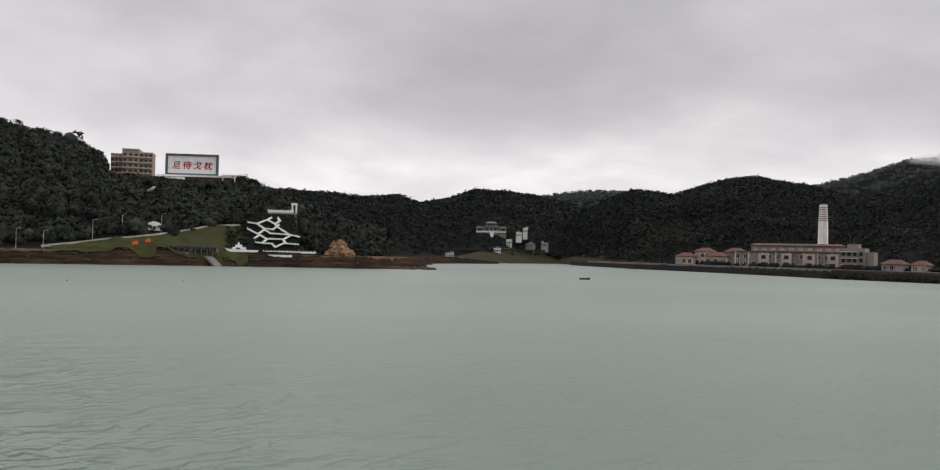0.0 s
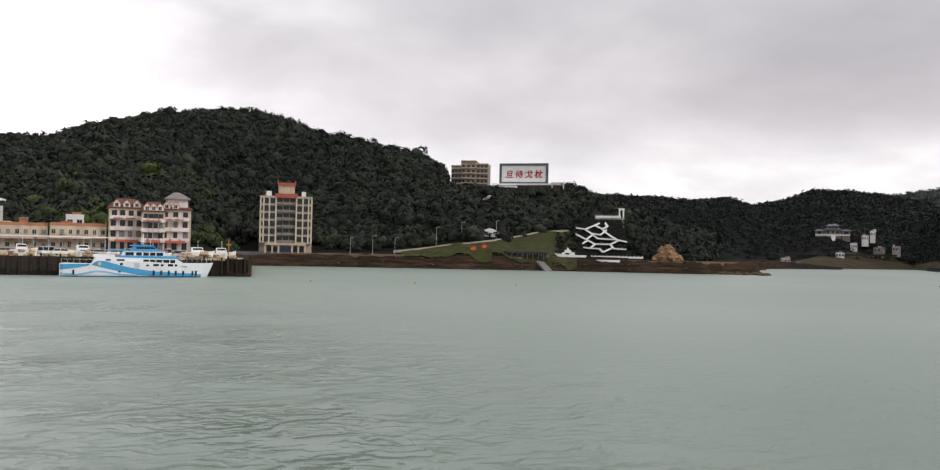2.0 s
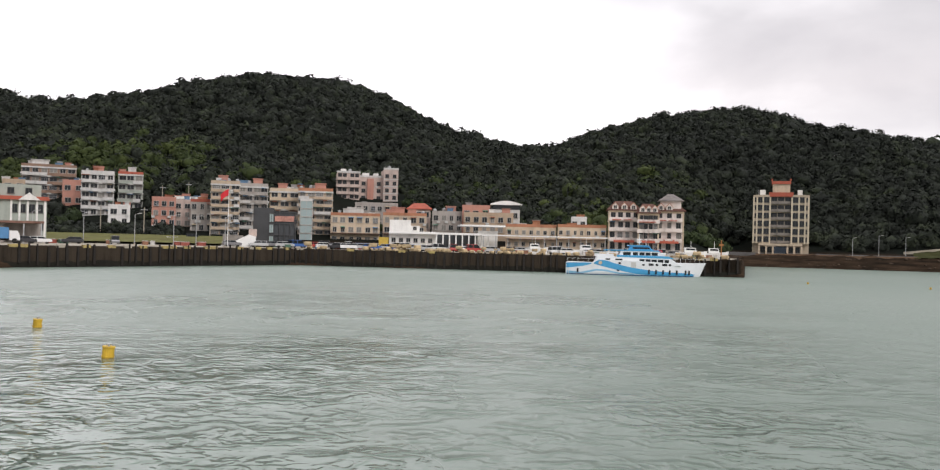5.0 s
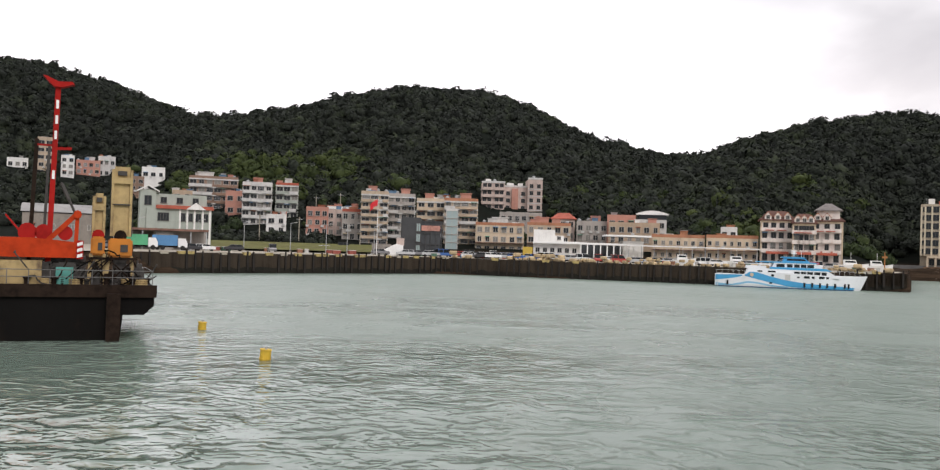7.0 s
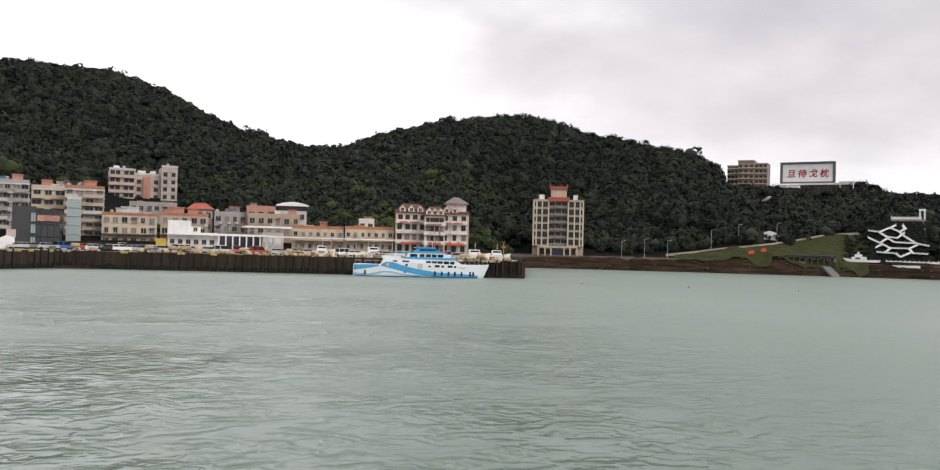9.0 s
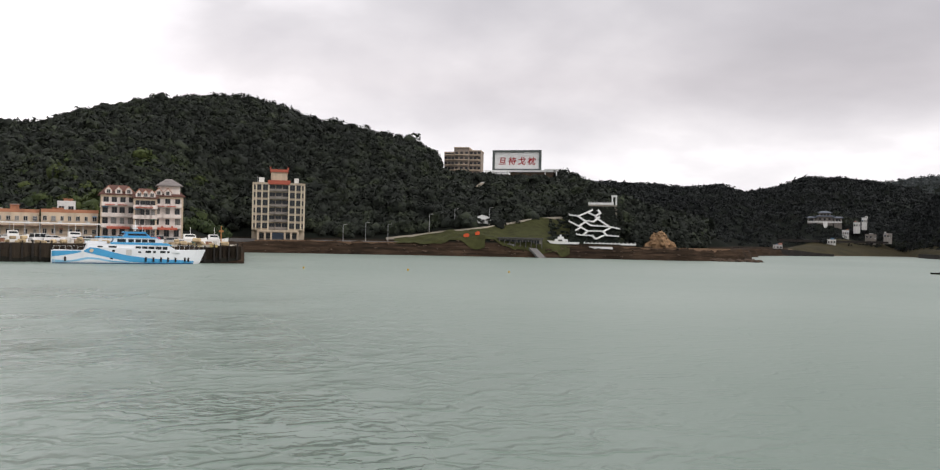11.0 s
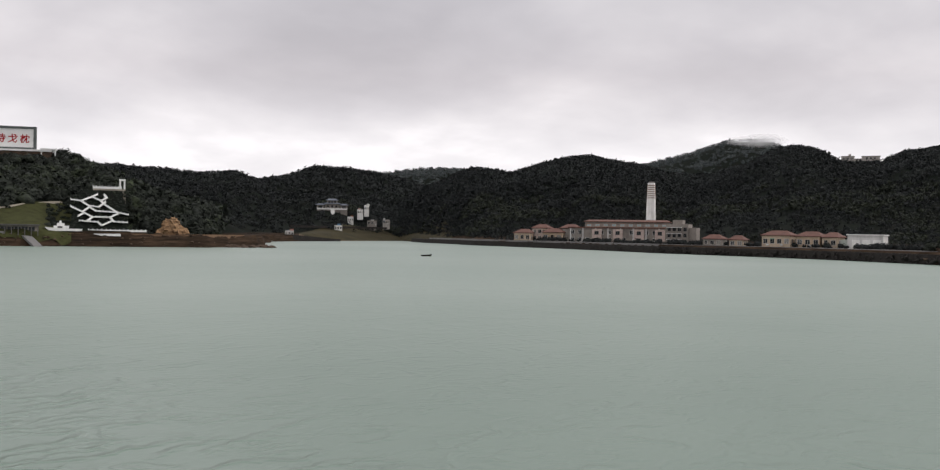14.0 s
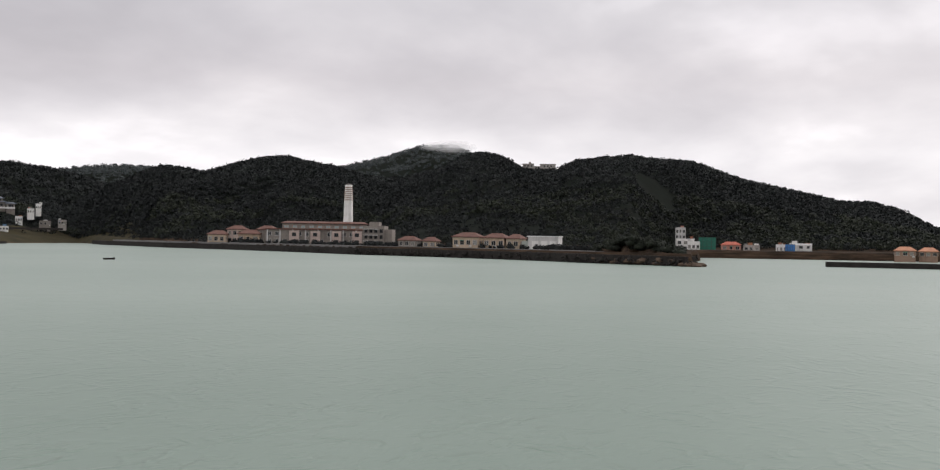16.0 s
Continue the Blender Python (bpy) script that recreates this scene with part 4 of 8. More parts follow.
def hotel_tower():
    """The tall beige hotel with its red-roofed stair tower."""
    d = 332
    ob = thing("hotel", facing(0.2, d, 4.4), "tall beige seven-storey hotel with a red-edged stair tower", "hotel")
    w, h = 18.6, 20.6
    bm = bmesh.new()
    box(bm, -w / 2, w / 2, 1.4, 15, -2, h)
    box(bm, -w / 2, -3.4, 0.0, 1.4, 3.6, h - 1.2)
    box(bm, 3.4, w / 2, 0.0, 1.4, 3.6, h - 1.2)
    plaster = surface("hotel_render", (0.45, 0.375, 0.28), 0.85, 0.3, 1.2, 0.15, 20, streaks=0.45)
    hotel_cream = surface("hotel_pilaster", (0.60, 0.52, 0.39), 0.85, 0.25, 1.2, 0.1, 20, streaks=0.35)
    part("wall", bm, plaster, ob)
    # cut corners at the head of the two wings
    for s in (-1, 1):
        bm = bmesh.new()
        prism(bm, [(s * 3.4, h - 1.2), (s * 9.3, h - 1.2), (s * 8.3, h), (s * 4.0, h)], 0.0, 1.4)
        part("cornice", bm, plaster, ob)
        for x in (3.6, 5.9, 7.9, 9.0):
            bm = bmesh.new()
            box(bm, s * x - 0.25, s * x + 0.25, -0.25, -0.003, 3.6, h - 1.0)
            part("pilaster", bm, hotel_cream, ob, "cream pilaster")
    rows = [5.1 + 2.75 * i for i in range(6)]
    for z in rows:
        for s in (-1, 1):
            window(ob, s * 4.75, 0, z, 1.7, 1.8, frame_paint=DARK_FRAME)
            window(ob, s * 6.9, 0, z, 1.4, 1.8, frame_paint=DARK_FRAME)
            window(ob, s * 8.45, 0, z, 0.55, 1.5, frame_paint=DARK_FRAME)
        for x in (-2.3, 0, 2.3):
            window(ob, x, 1.4, z, 1.9, 1.8, frame_paint=DARK_FRAME)
        bm = bmesh.new()
        box(bm, -3.4, 3.4, 0.5, 1.397, z - 1.35, z - 1.1)
        box(bm, -3.4, 3.4, 0.5, 0.6, z - 1.1, z - 0.45)
        box(bm, -1.2, 1.2, 0.1, 0.5, z - 1.35, z - 0.4)
        part("balcony", bm, WALLS["stone"], ob, "grey balcony")
    # porch storey
    bm = bmesh.new()
    box(bm, -7.2, 7.2, -1.6, 0, 2.9, 3.6)
    porch = part("porch", bm, WALLS["cream"], ob, "cream entrance porch on square columns")
    for x in (-7.0, -4.6, -2.4, 2.4, 4.6, 7.0):
        bm = bmesh.new()
        box(bm, x - 0.3, x + 0.3, -1.5, -0.9, -1, 2.9)
        part("column", bm, WALLS["cream"], porch)
    bm = bmesh.new()
    box(bm, -2.2, 2.2, 1.2, 1.397, 0.1, 2.6)
    part("entrance", bm, glass("blue_entrance_glass", (0.06, 0.09, 0.14)), ob, "blue glazed entrance doors")
    for s in (-1, 1):
        for x in (3.4, 5.7):
            window(ob, s * x, 1.4, 1.5, 1.5, 1.8, frame_paint=DARK_FRAME)
        for y in (4, 8, 12):
            for z in rows:
                window(ob, s * w / 2, y, z, 1.2, 1.4, s * 90, frame_paint=DARK_FRAME)
    bm = bmesh.new()
    box(bm, -4.0, 4.0, 0.4, 1.39, h - 0.6, h + 0.9)
    part("roof_edge", bm, RED_TILE, ob, "red tiled eaves over the balconies")
    tw = thing("stair_tower", Matrix(), "", "")
    tw.parent = ob
    bm = bmesh.new()
    box(bm, -2.9, 2.9, 2.0, 8.0, h, h + 4.6)
    part("tower_wall", bm, WALLS["cream"], tw)
    bm = bmesh.new()
    box(bm, -3.2, 3.2, 1.6, 8.4, h + 3.9, h + 4.9)
    for s in (-1, 1):
        box(bm, s * 3.1 - 0.25, s * 3.1 + 0.25, 1.6, 2.0, h + 4.9, h + 5.7)
    part("tower_roof", bm, RED_TILE, tw, "red tiled tower roof with upturned corners")
    for s, wd in ((-1, 1.9), (1, 1.6)):
        bm = bmesh.new()
        box(bm, s * 6.2 - wd / 2, s * 6.2 + wd / 2, 3, 6, h, h + 1.9)
        part("roof_hut", bm, WALLS["white"], ob)
    bm = bmesh.new()
    rod(bm, (-7.6, 3, h), (-7.6, 3, h + 2.2), 0.05)
    part("aerial", bm, STEEL, ob)
    CLEAR.append((-2.2, 2.6, 310, 350))


hotel_tower()


def villa(bearing, distance, z0, w, h, label, towerlet):
    """A pitched-roof guest house with dormers, balconies and red awnings."""
    ob = thing("guest_house", facing(bearing, distance, z0, 3), label, "guest house", "guest houses behind the quay")
    bm = bmesh.new()
    box(bm, -w / 2, w / 2, 0, 9, -3.5, h)
    part("wall", bm, WALLS["plaster"], ob)
    storey = h / 4
    cols = 4 if not towerlet else 3
    window_rows(ob, w, 0, 4, storey, cols, 1.05, 1.6, 9, frame_paint=DARK_FRAME)
    bm = bmesh.new()
    hip_roof(bm, w, 9, h + 0.26, 2.4 if not towerlet else 2.2, 0.6, 0.55)
    part("roof", bm, BROWN_TILE, ob, "brown tiled hipped roof")
    for i in range(3 if not towerlet else 2):
        x = -w * 0.3 + w * 0.3 * i
        bm = bmesh.new()
        prism(bm, [(x - 0.8, h + 0.3), (x + 0.8, h + 0.3), (x + 0.8, h + 1.2), (x, h + 2.1), (x - 0.8, h + 1.2)], -0.4, 2.5)
        d = part("dormer", bm, WALLS["plaster"], ob)
        window(d, x, -0.4, h + 0.85, 0.7, 0.8)
        bm = bmesh.new()
        prism(bm, [(x - 1.0, h + 1.1), (x, h + 2.25), (x + 1.0, h + 1.1), (x + 1.0, h + 0.95), (x, h + 2.08), (x - 1.0, h + 0.95)], -0.55, 2.5)
        part("dormer_roof", bm, ORANGE_TILE, d)
    for f in (1, 2, 3):
        for c in range(cols):
            x = -w / 2 + w * (c + 0.5) / cols
            bm = bmesh.new()
            box(bm, x - 0.95, x + 0.95, -0.9, -0.003, storey * f - 0.1, storey * f + 0.05)
            slab = part("balcony", bm, WALLS["plaster"], ob, "balcony with a thin rail")
            bm = bmesh.new()
            box(bm, x - 0.95, x + 0.95, -0.9, -0.8, storey * f + 0.05, storey * f + 0.85)
            part("balustrade", bm, WALLS["plaster"], slab)
    for x in (-w * 0.25, w * 0.12):
        bm = bmesh.new()
        prism(bm, [(x - 1.1, storey * 3 + 0.1), (x + 1.1, storey * 3 + 0.1), (x + 1.1, storey * 3 + 0.3), (x - 1.1, storey * 3 + 0.3)], -1.5, -0.92)
        part("window_hood", bm, RED_TILE, ob, "small red tiled hood")
    bm = bmesh.new()
    prism(bm, [(-w * 0.34, 2.9), (w * 0.34, 2.9), (w * 0.34, 3.2), (-w * 0.34, 3.2)], -1.8, -0.003)
    for v in bm.verts:
        if v.co.y < -1:
            v.co.z -= 0.7
    part("awning", bm, RED_TILE, ob, "red canvas awning over the ground floor")
    for s in (-1, 1):
        bm = bmesh.new()
        box(bm, s * w / 2 - 0.2, s * w / 2 + 0.2, -0.15, -0.003, -1, h - 0.5)
        part("corner_pier", bm, WALLS["cream"], ob)
    bm = bmesh.new()
    box(bm, -w / 2 - 0.2, w / 2 + 0.2, -0.2, -0.003, h - 0.5, h)
    part("cornice", bm, WALLS["cream"], ob)
    if towerlet:
        tw = thing("roof_tower", Matrix(), "", "")
        tw.parent = ob
        bm = bmesh.new()
        box(bm, -w * 0.3, w * 0.42, 0.5, 6, h, h + 2.7)
        part("tower_wall", bm, WALLS["plaster"], tw)
        bm = bmesh.new()
        hip_roof(bm, w * 0.76, 6, h + 2.9, 1.8, 0.5, 0.25)
        me = mesh_of(bm, "tower_roof", GREY_TILE)
        me.transform(pose(w * 0.06, 0.3, 0))
        spare("tower_roof", me, tw, Matrix())
    return ob


villa(-9.1, 240, 4.6, 7.8, 10.6, "rose guest house with dormers and a red awning", False)
villa(-7.6, 236, 4.6, 5.0, 9.8, "rose guest house with a brown gable roof", False)
villa(-6.35, 241, 4.6, 7.2, 10.6, "rose guest house with a roof tower and red awning", True)


def green_house():
    """The grey-green harbour office with a red tiled eave and a gabled stair tower."""
    d = 216
    ob = thing("harbour_office", facing(-45.7, d, 3.6, 6), "grey-green harbour office with red tiled eaves", "office")
    bm = bmesh.new()
    box(bm, -7.2, 7.0, 0, 10, -1, 9.0)
    box(bm, -5.5, 6.0, 1.5, 10, 9.0, 12.4)
    part("wall", bm, WALLS["mint"], ob)
    bm = bmesh.new()
    box(bm, -8.6, -5.2, 1.0, 6, -1, 13.2)
    t = part("stair_tower", bm, WALLS["mint"], ob)
    bm = bmesh.new()
    prism(bm, [(-9.3, 13.0), (-6.9, 14.3), (-4.5, 13.0), (-4.5, 12.7), (-6.9, 14.0), (-9.3, 12.7)], 0.4, 6.6)
    part("tower_roof", bm, WALLS["white"], t, "white gabled roof")
    window(t, -6.9, 1.0, 10.8, 1.4, 2.0, frame_paint=DARK_FRAME)
    bm = bmesh.new()
    prism(bm, [(-5.2, 9.0), (7.4, 9.0), (7.2, 9.8), (-5.2, 9.8)], -0.7, 1.5)
    part("eave", bm, RED_TILE, ob, "bright red tiled eave")
    bm = bmesh.new()
    prism(bm, [(1.2, 9.0), (3.4, 10.6), (5.6, 9.0)], -0.9, -0.3)
    part("pediment", bm, WALLS["white"], ob, "white pediment")
    for x in (-4.2, -3.0, 0.6, 2.2, 4.0, 5.6):
        window(ob, x, 0, 7.2, 1.1, 1.7, frame_paint=DARK_FRAME)
    for x in (1.0, 2.6, 4.2, 5.8):
        window(ob, x, 0, 3.4, 1.1, 1.6, frame_paint=DARK_FRAME)
    for x in (-3.5, 0, 3.5):
        window(ob, x, 1.5, 11.0, 1.2, 1.2, frame_paint=DARK_FRAME)
    for x in (0.0, 1.6, 3.2, 5.0, 6.6):
        bm = bmesh.new()
        box(bm, x - 0.2, x + 0.2, -0.25, -0.003, 0, 9.0)
        part("pilaster", bm, WALLS["white"], ob)
    # open sheds along the quay in front of it
    sh = thing("quay_shed", facing(-46.6, 199, 3.4, 6), "low flat-roofed grey quay shed with a rusty roof edge", "shed")
    bm = bmesh.new()
    box(bm, -9.4, -6.0, 0, 6, -0.5, 4.1)
    box(bm, -1.6, 2.0, 0, 6, -0.5, 3.9)
    box(bm, -9.4, 9.4, 5.6, 6, -0.5, 4.1)
    part("wall", bm, WALLS["grey"], sh)
    bm = bmesh.new()
    box(bm, -9.8, 9.0, -1.2, 6.4, 4.1, 4.55)
    part("roof", bm, surface("rusty_tin", (0.22, 0.12, 0.09), 0.8, 0.4, 2, 0.3, 12), sh, "rusty tin roof")
    for x in (-4.2, 5.4, 8.6):
        bm = bmesh.new()
        beam(bm, (x, -0.8, -0.5), (x, -0.8, 4.1), 0.2)
        part("post", bm, STEEL, sh)


green_house()


def glass_block():
    """The dark steel-and-glass visitor centre."""
    ob = thing("visitor_centre", facing(-30.9, 224, 3.6, 2), "dark steel and glass visitor centre on the quay", "building")
    bm = bmesh.new()
    box(bm, -5.2, -0.4, 0, 9, -0.5, 9.4)
    part("wall", bm, WALLS["dark"], ob)
    bm = bmesh.new()
    box(bm, -0.4, 4.6, 1.2, 9, -0.5, 8.4)
    part("hall", bm, glass("smoked_glass", (0.06, 0.065, 0.07)), ob, "smoked glass hall")
    bm = bmesh.new()
    for x in (-0.4, 0.9, 2.2, 3.5, 4.8):
        beam(bm, (x, 0.9, -0.5), (x, 0.9, 8.6), 0.22)
    for z in (2.9, 5.7, 8.5):
        beam(bm, (-0.4, 0.9, z), (4.8, 0.9, z), 0.25)
    part("frame", bm, WALLS["dark"], ob, "black steel frame")
    bm = bmesh.new()
    box(bm, -0.2, 4.4, 0.7, 0.85, 6.2, 7.5)
    part("banner", bm, surface("faded_banner", (0.5, 0.25, 0.2), 0.8, 0.4, 3, 0, 10), ob, "faded red banner")
    for z in (1.6, 4.4, 7.0):
        window(ob, -1.0, 0, z, 0.9, 1.9, pane=PALE_PANE, frame_paint=DARK_FRAME)
    gt = thing("glass_stair_tower", facing(-29.05, 248, 4.5), "pale green glazed stair tower", "tower")
    bm = bmesh.new()
    box(bm, -1.7, 1.7, 0, 4, -1, 12)
    part("wall", bm, WALLS["pale"], gt)
    for f in range(5):
        window(gt, 0, 0, 1.6 + 2.2 * f, 3.0, 1.9, pane=PALE_PANE)


glass_block()


def terminal():
    """The white single-storey ferry terminal with its long canopy."""
    ob = thing("ferry_terminal", facing(-20.4, 224, 4.6, 4), "low white ferry terminal with a long flat canopy", "terminal")
    bm = bmesh.new()
    box(bm, -13.4, -2.0, 0, 8, -1.2, 3.6)
    box(bm, -13.4, -8.2, 1, 8, 3.6, 6.4)
    box(bm, -8.2, -6.0, 1, 8, 3.6, 5.0)
    box(bm, 8.4, 13.4, 0, 8, -1.2, 4.2)
    part("wall", bm, WALLS["white"], ob)
    bm = bmesh.new()
    box(bm, -13.6, 9.0, -1.6, -0.003, 3.0, 3.5)
    part("canopy", bm, M["white"], ob, "white canopy edge")
    bm = bmesh.new()
    box(bm, 4.0, 15.0, -2.2, 8, 5.2, 5.6)
    part("porch_roof", bm, M["white"], ob, "raised white porch roof")
    bm = bmesh.new()
    box(bm, -2.0, 8.4, 2, 8, -1.2, 3.0)
    part("waiting_hall", bm, glass("hall_glass", (0.05, 0.055, 0.06)), ob, "dark glazed waiting hall")
    for i in range(9):
        bm = bmesh.new()
        box(bm, -1.9 + 1.6 * i - 0.15, -1.9 + 1.6 * i + 0.15, -1.4, -1.1, -1.2, 3.0)
        part("column", bm, M["white"], ob)
    for i in range(6):
        window(ob, -12.4 + 1.8 * i, 0, 1.4, 0.9, 1.0)
    window(ob, -7.2, 1.0, 4.4, 0.8, 0.8)
    cp = thing("covered_walkway", facing(-14.0, 222, 3.7, 6), "long white covered walkway beside the quay", "walkway")
    bm = bmesh.new()
    box(bm, -15.5, 15.5, 0, 2.4, 3.9, 4.15)
    part("roof", bm, M["white"], cp)
    for i in range(11):
        bm = bmesh.new()
        beam(bm, (-15 + 3 * i, 1.2, -0.5), (-15 + 3 * i, 1.2, 3.9), 0.16)
        part("post", bm, STEEL, cp)
    # round-topped lookout among the orange houses
    lk = thing("round_house", facing(-16.5, 262, 9.0), "grey upper house with a white curved roof", "house")
    bm = bmesh.new()
    box(bm, -4.0, 4.0, 0, 7, -2, 6.6)
    part("wall", bm, WALLS["pale"], lk)
    bm = bmesh.new()
    box(bm, -3.9, 3.9, -0.1, 0, 6.6, 7.9)
    box(bm, -3.9, 3.9, 0.1, 7, 6.6, 7.9)
    part("glazing", bm, PANE, lk, "dark band of glazing")
    bm = bmesh.new()
    n = 10
    prism(bm, [(-4.6, 7.9)] + [(-4.6 + 9.2 * i / n, 8.2 + 0.9 * math.sin(math.pi * i / n)) for i in range(n + 1)] + [(4.6, 7.9)], -0.6, 7.6)
    part("roof", bm, M["white"], lk, "white curved roof")
    for f in range(2):
        for x in (-2.6, 0, 2.6):
            window(lk, x, 0, 1.9 + 3 * f, 1.3, 1.4)


terminal()


def hilltop_flats():
    """The block on the brow beside the sign."""
    ob = thing("hilltop_flats", facing(11.6, 456, 37.5, -8), "taupe stepped block of flats on the brow of the hill", "block of flats")
    for x0, x1, y, h in ((-9.4, -4.2, 1.5, 12.2), (-4.2, 3.4, 0, 14.6), (3.4, 9.4, 1.2, 13.2)):
        bm = bmesh.new()
        box(bm, x0, x1, y, 12, -6, h)
        part("wall", bm, WALLS["taupe"], ob)
        for f in range(5):
            z = 1.5 + 2.55 * f
            bm = bmesh.new()
            box(bm, x0 + 0.3, x1 - 0.3, y - 0.8, y - 0.003, z - 0.75, z - 0.1)
            part("balcony", bm, WALLS["beige"], ob, "pale balcony front")
            for k in range(3):
                window(ob, x0 + (x1 - x0) * (k + 0.5) / 3, y, z + 0.5, 1.2, 1.1, frame_paint=DARK_FRAME)
        bm = bmesh.new()
        box(bm, x0 - 0.1, x1 + 0.1, y - 0.3, 12, h + 0.003, h + 0.5)
        part("parapet", bm, WALLS["beige"], ob)
    CLEAR.append((10.0, 13.4, 425, 475))


hilltop_flats()


def hill_sign():
    """The great framed sign on its terrace."""
    ob = thing("hilltop_sign", facing(15.05, 430, 39.2, -12), "giant white sign in a dark grey frame with red characters", "sign")
    grey = surface("sign_frame_paint", (0.10, 0.115, 0.11), 0.7, 0.2, 1.5, 0.1, 12)
    red = surface("sign_red_paint", (0.36, 0.006, 0.010), 0.6, 0.15, 2, 0.0, 10)
    bm = bmesh.new()
    box(bm, -10.9, 10.9, 0.1, 0.5, 0.9, 8.8)
    part("panel", bm, M["white"], ob, "white sign panel")
    for nm, x0, x1, z0, z1 in (("frame_top", -11.8, 11.8, 8.8, 9.8), ("frame_side", -11.8, -10.7, 0.3, 8.8), ("frame_side", 10.7, 11.8, 0.3, 8.8), ("frame_foot", -10.7, 10.7, 0.3, 0.9)):
        bm = bmesh.new()
        box(bm, x0, x1, -0.25, 0.9, z0, z1)
        part(nm, bm, grey, ob)
    for i, ch in enumerate("\u65e6\u5f85\u6208\u6795"):
        cu = bpy.data.curves.new("character", "FONT")
        cu.body, cu.size, cu.extrude, cu.align_x, cu.offset, cu.shear = ch, 3.9, 0.03, "CENTER", 0.07, 0.12
        cu.materials.append(red)
        t = new("character", cu)
        t.parent, t.matrix_basis = ob, pose(-7.0 + 4.7 * i, 0.05, 3.2, 90, 0, 0)
    tr = thing("sign_terrace", facing(15.2, 427, 37.0, -12), "white terrace wall and pavilion below the hilltop sign", "terrace")
    bm = bmesh.new()
    box(bm, -16.5, 16.5, 0, 12, -6, 1.4)
    part("plinth", bm, M["rock"], tr)
    bm = bmesh.new()
    box(bm, -16.7, 16.7, -0.3, 12, 1.4, 2.2)
    part("coping", bm, M["white"], tr, "white coping")
    bm = bmesh.new()
    box(bm, -17.5, -4.0, -4.5, -0.31, 0.0, 0.9)
    part("lower_coping", bm, M["white"], tr)
    bm = bmesh.new()
    box(bm, -17.4, -4.1, -4.4, -0.31, -6, 0.0)
    part("lower_wall", bm, M["rock"], tr)
    bm = bmesh.new()
    box(bm, 12.2, 18.4, -0.5, 3, 2.2, 2.8)
    for x in (12.6, 18.0):
        box(bm, x - 0.2, x + 0.2, -0.3, 0.1, -4, 2.2)
    part("pavilion", bm, M["white"], tr, "small flat-roofed white pavilion")
    st = thing("hill_steps", facing(12.6, 412, 30.0), "flight of pale concrete steps up to the sign", "steps")
    lo = height(12.3, 396)
    hi = height(13.2, 414)
    for i in range(14):
        bm = bmesh.new()
        x = -2.6 + 0.42 * i
        box(bm, x, x + 1.6, -14 + 1.2 * i, -12.7 + 1.2 * i, lo - 32 + (hi - lo) * i / 14, lo - 29 + (hi - lo) * i / 14)
        part("step", bm, M["white"] if i > 9 else M["deck"], st)
    CLEAR.append((12.9, 17.7, 421, 450))
    CLEAR.append((12.0, 13.3, 390, 430))


hill_sign()


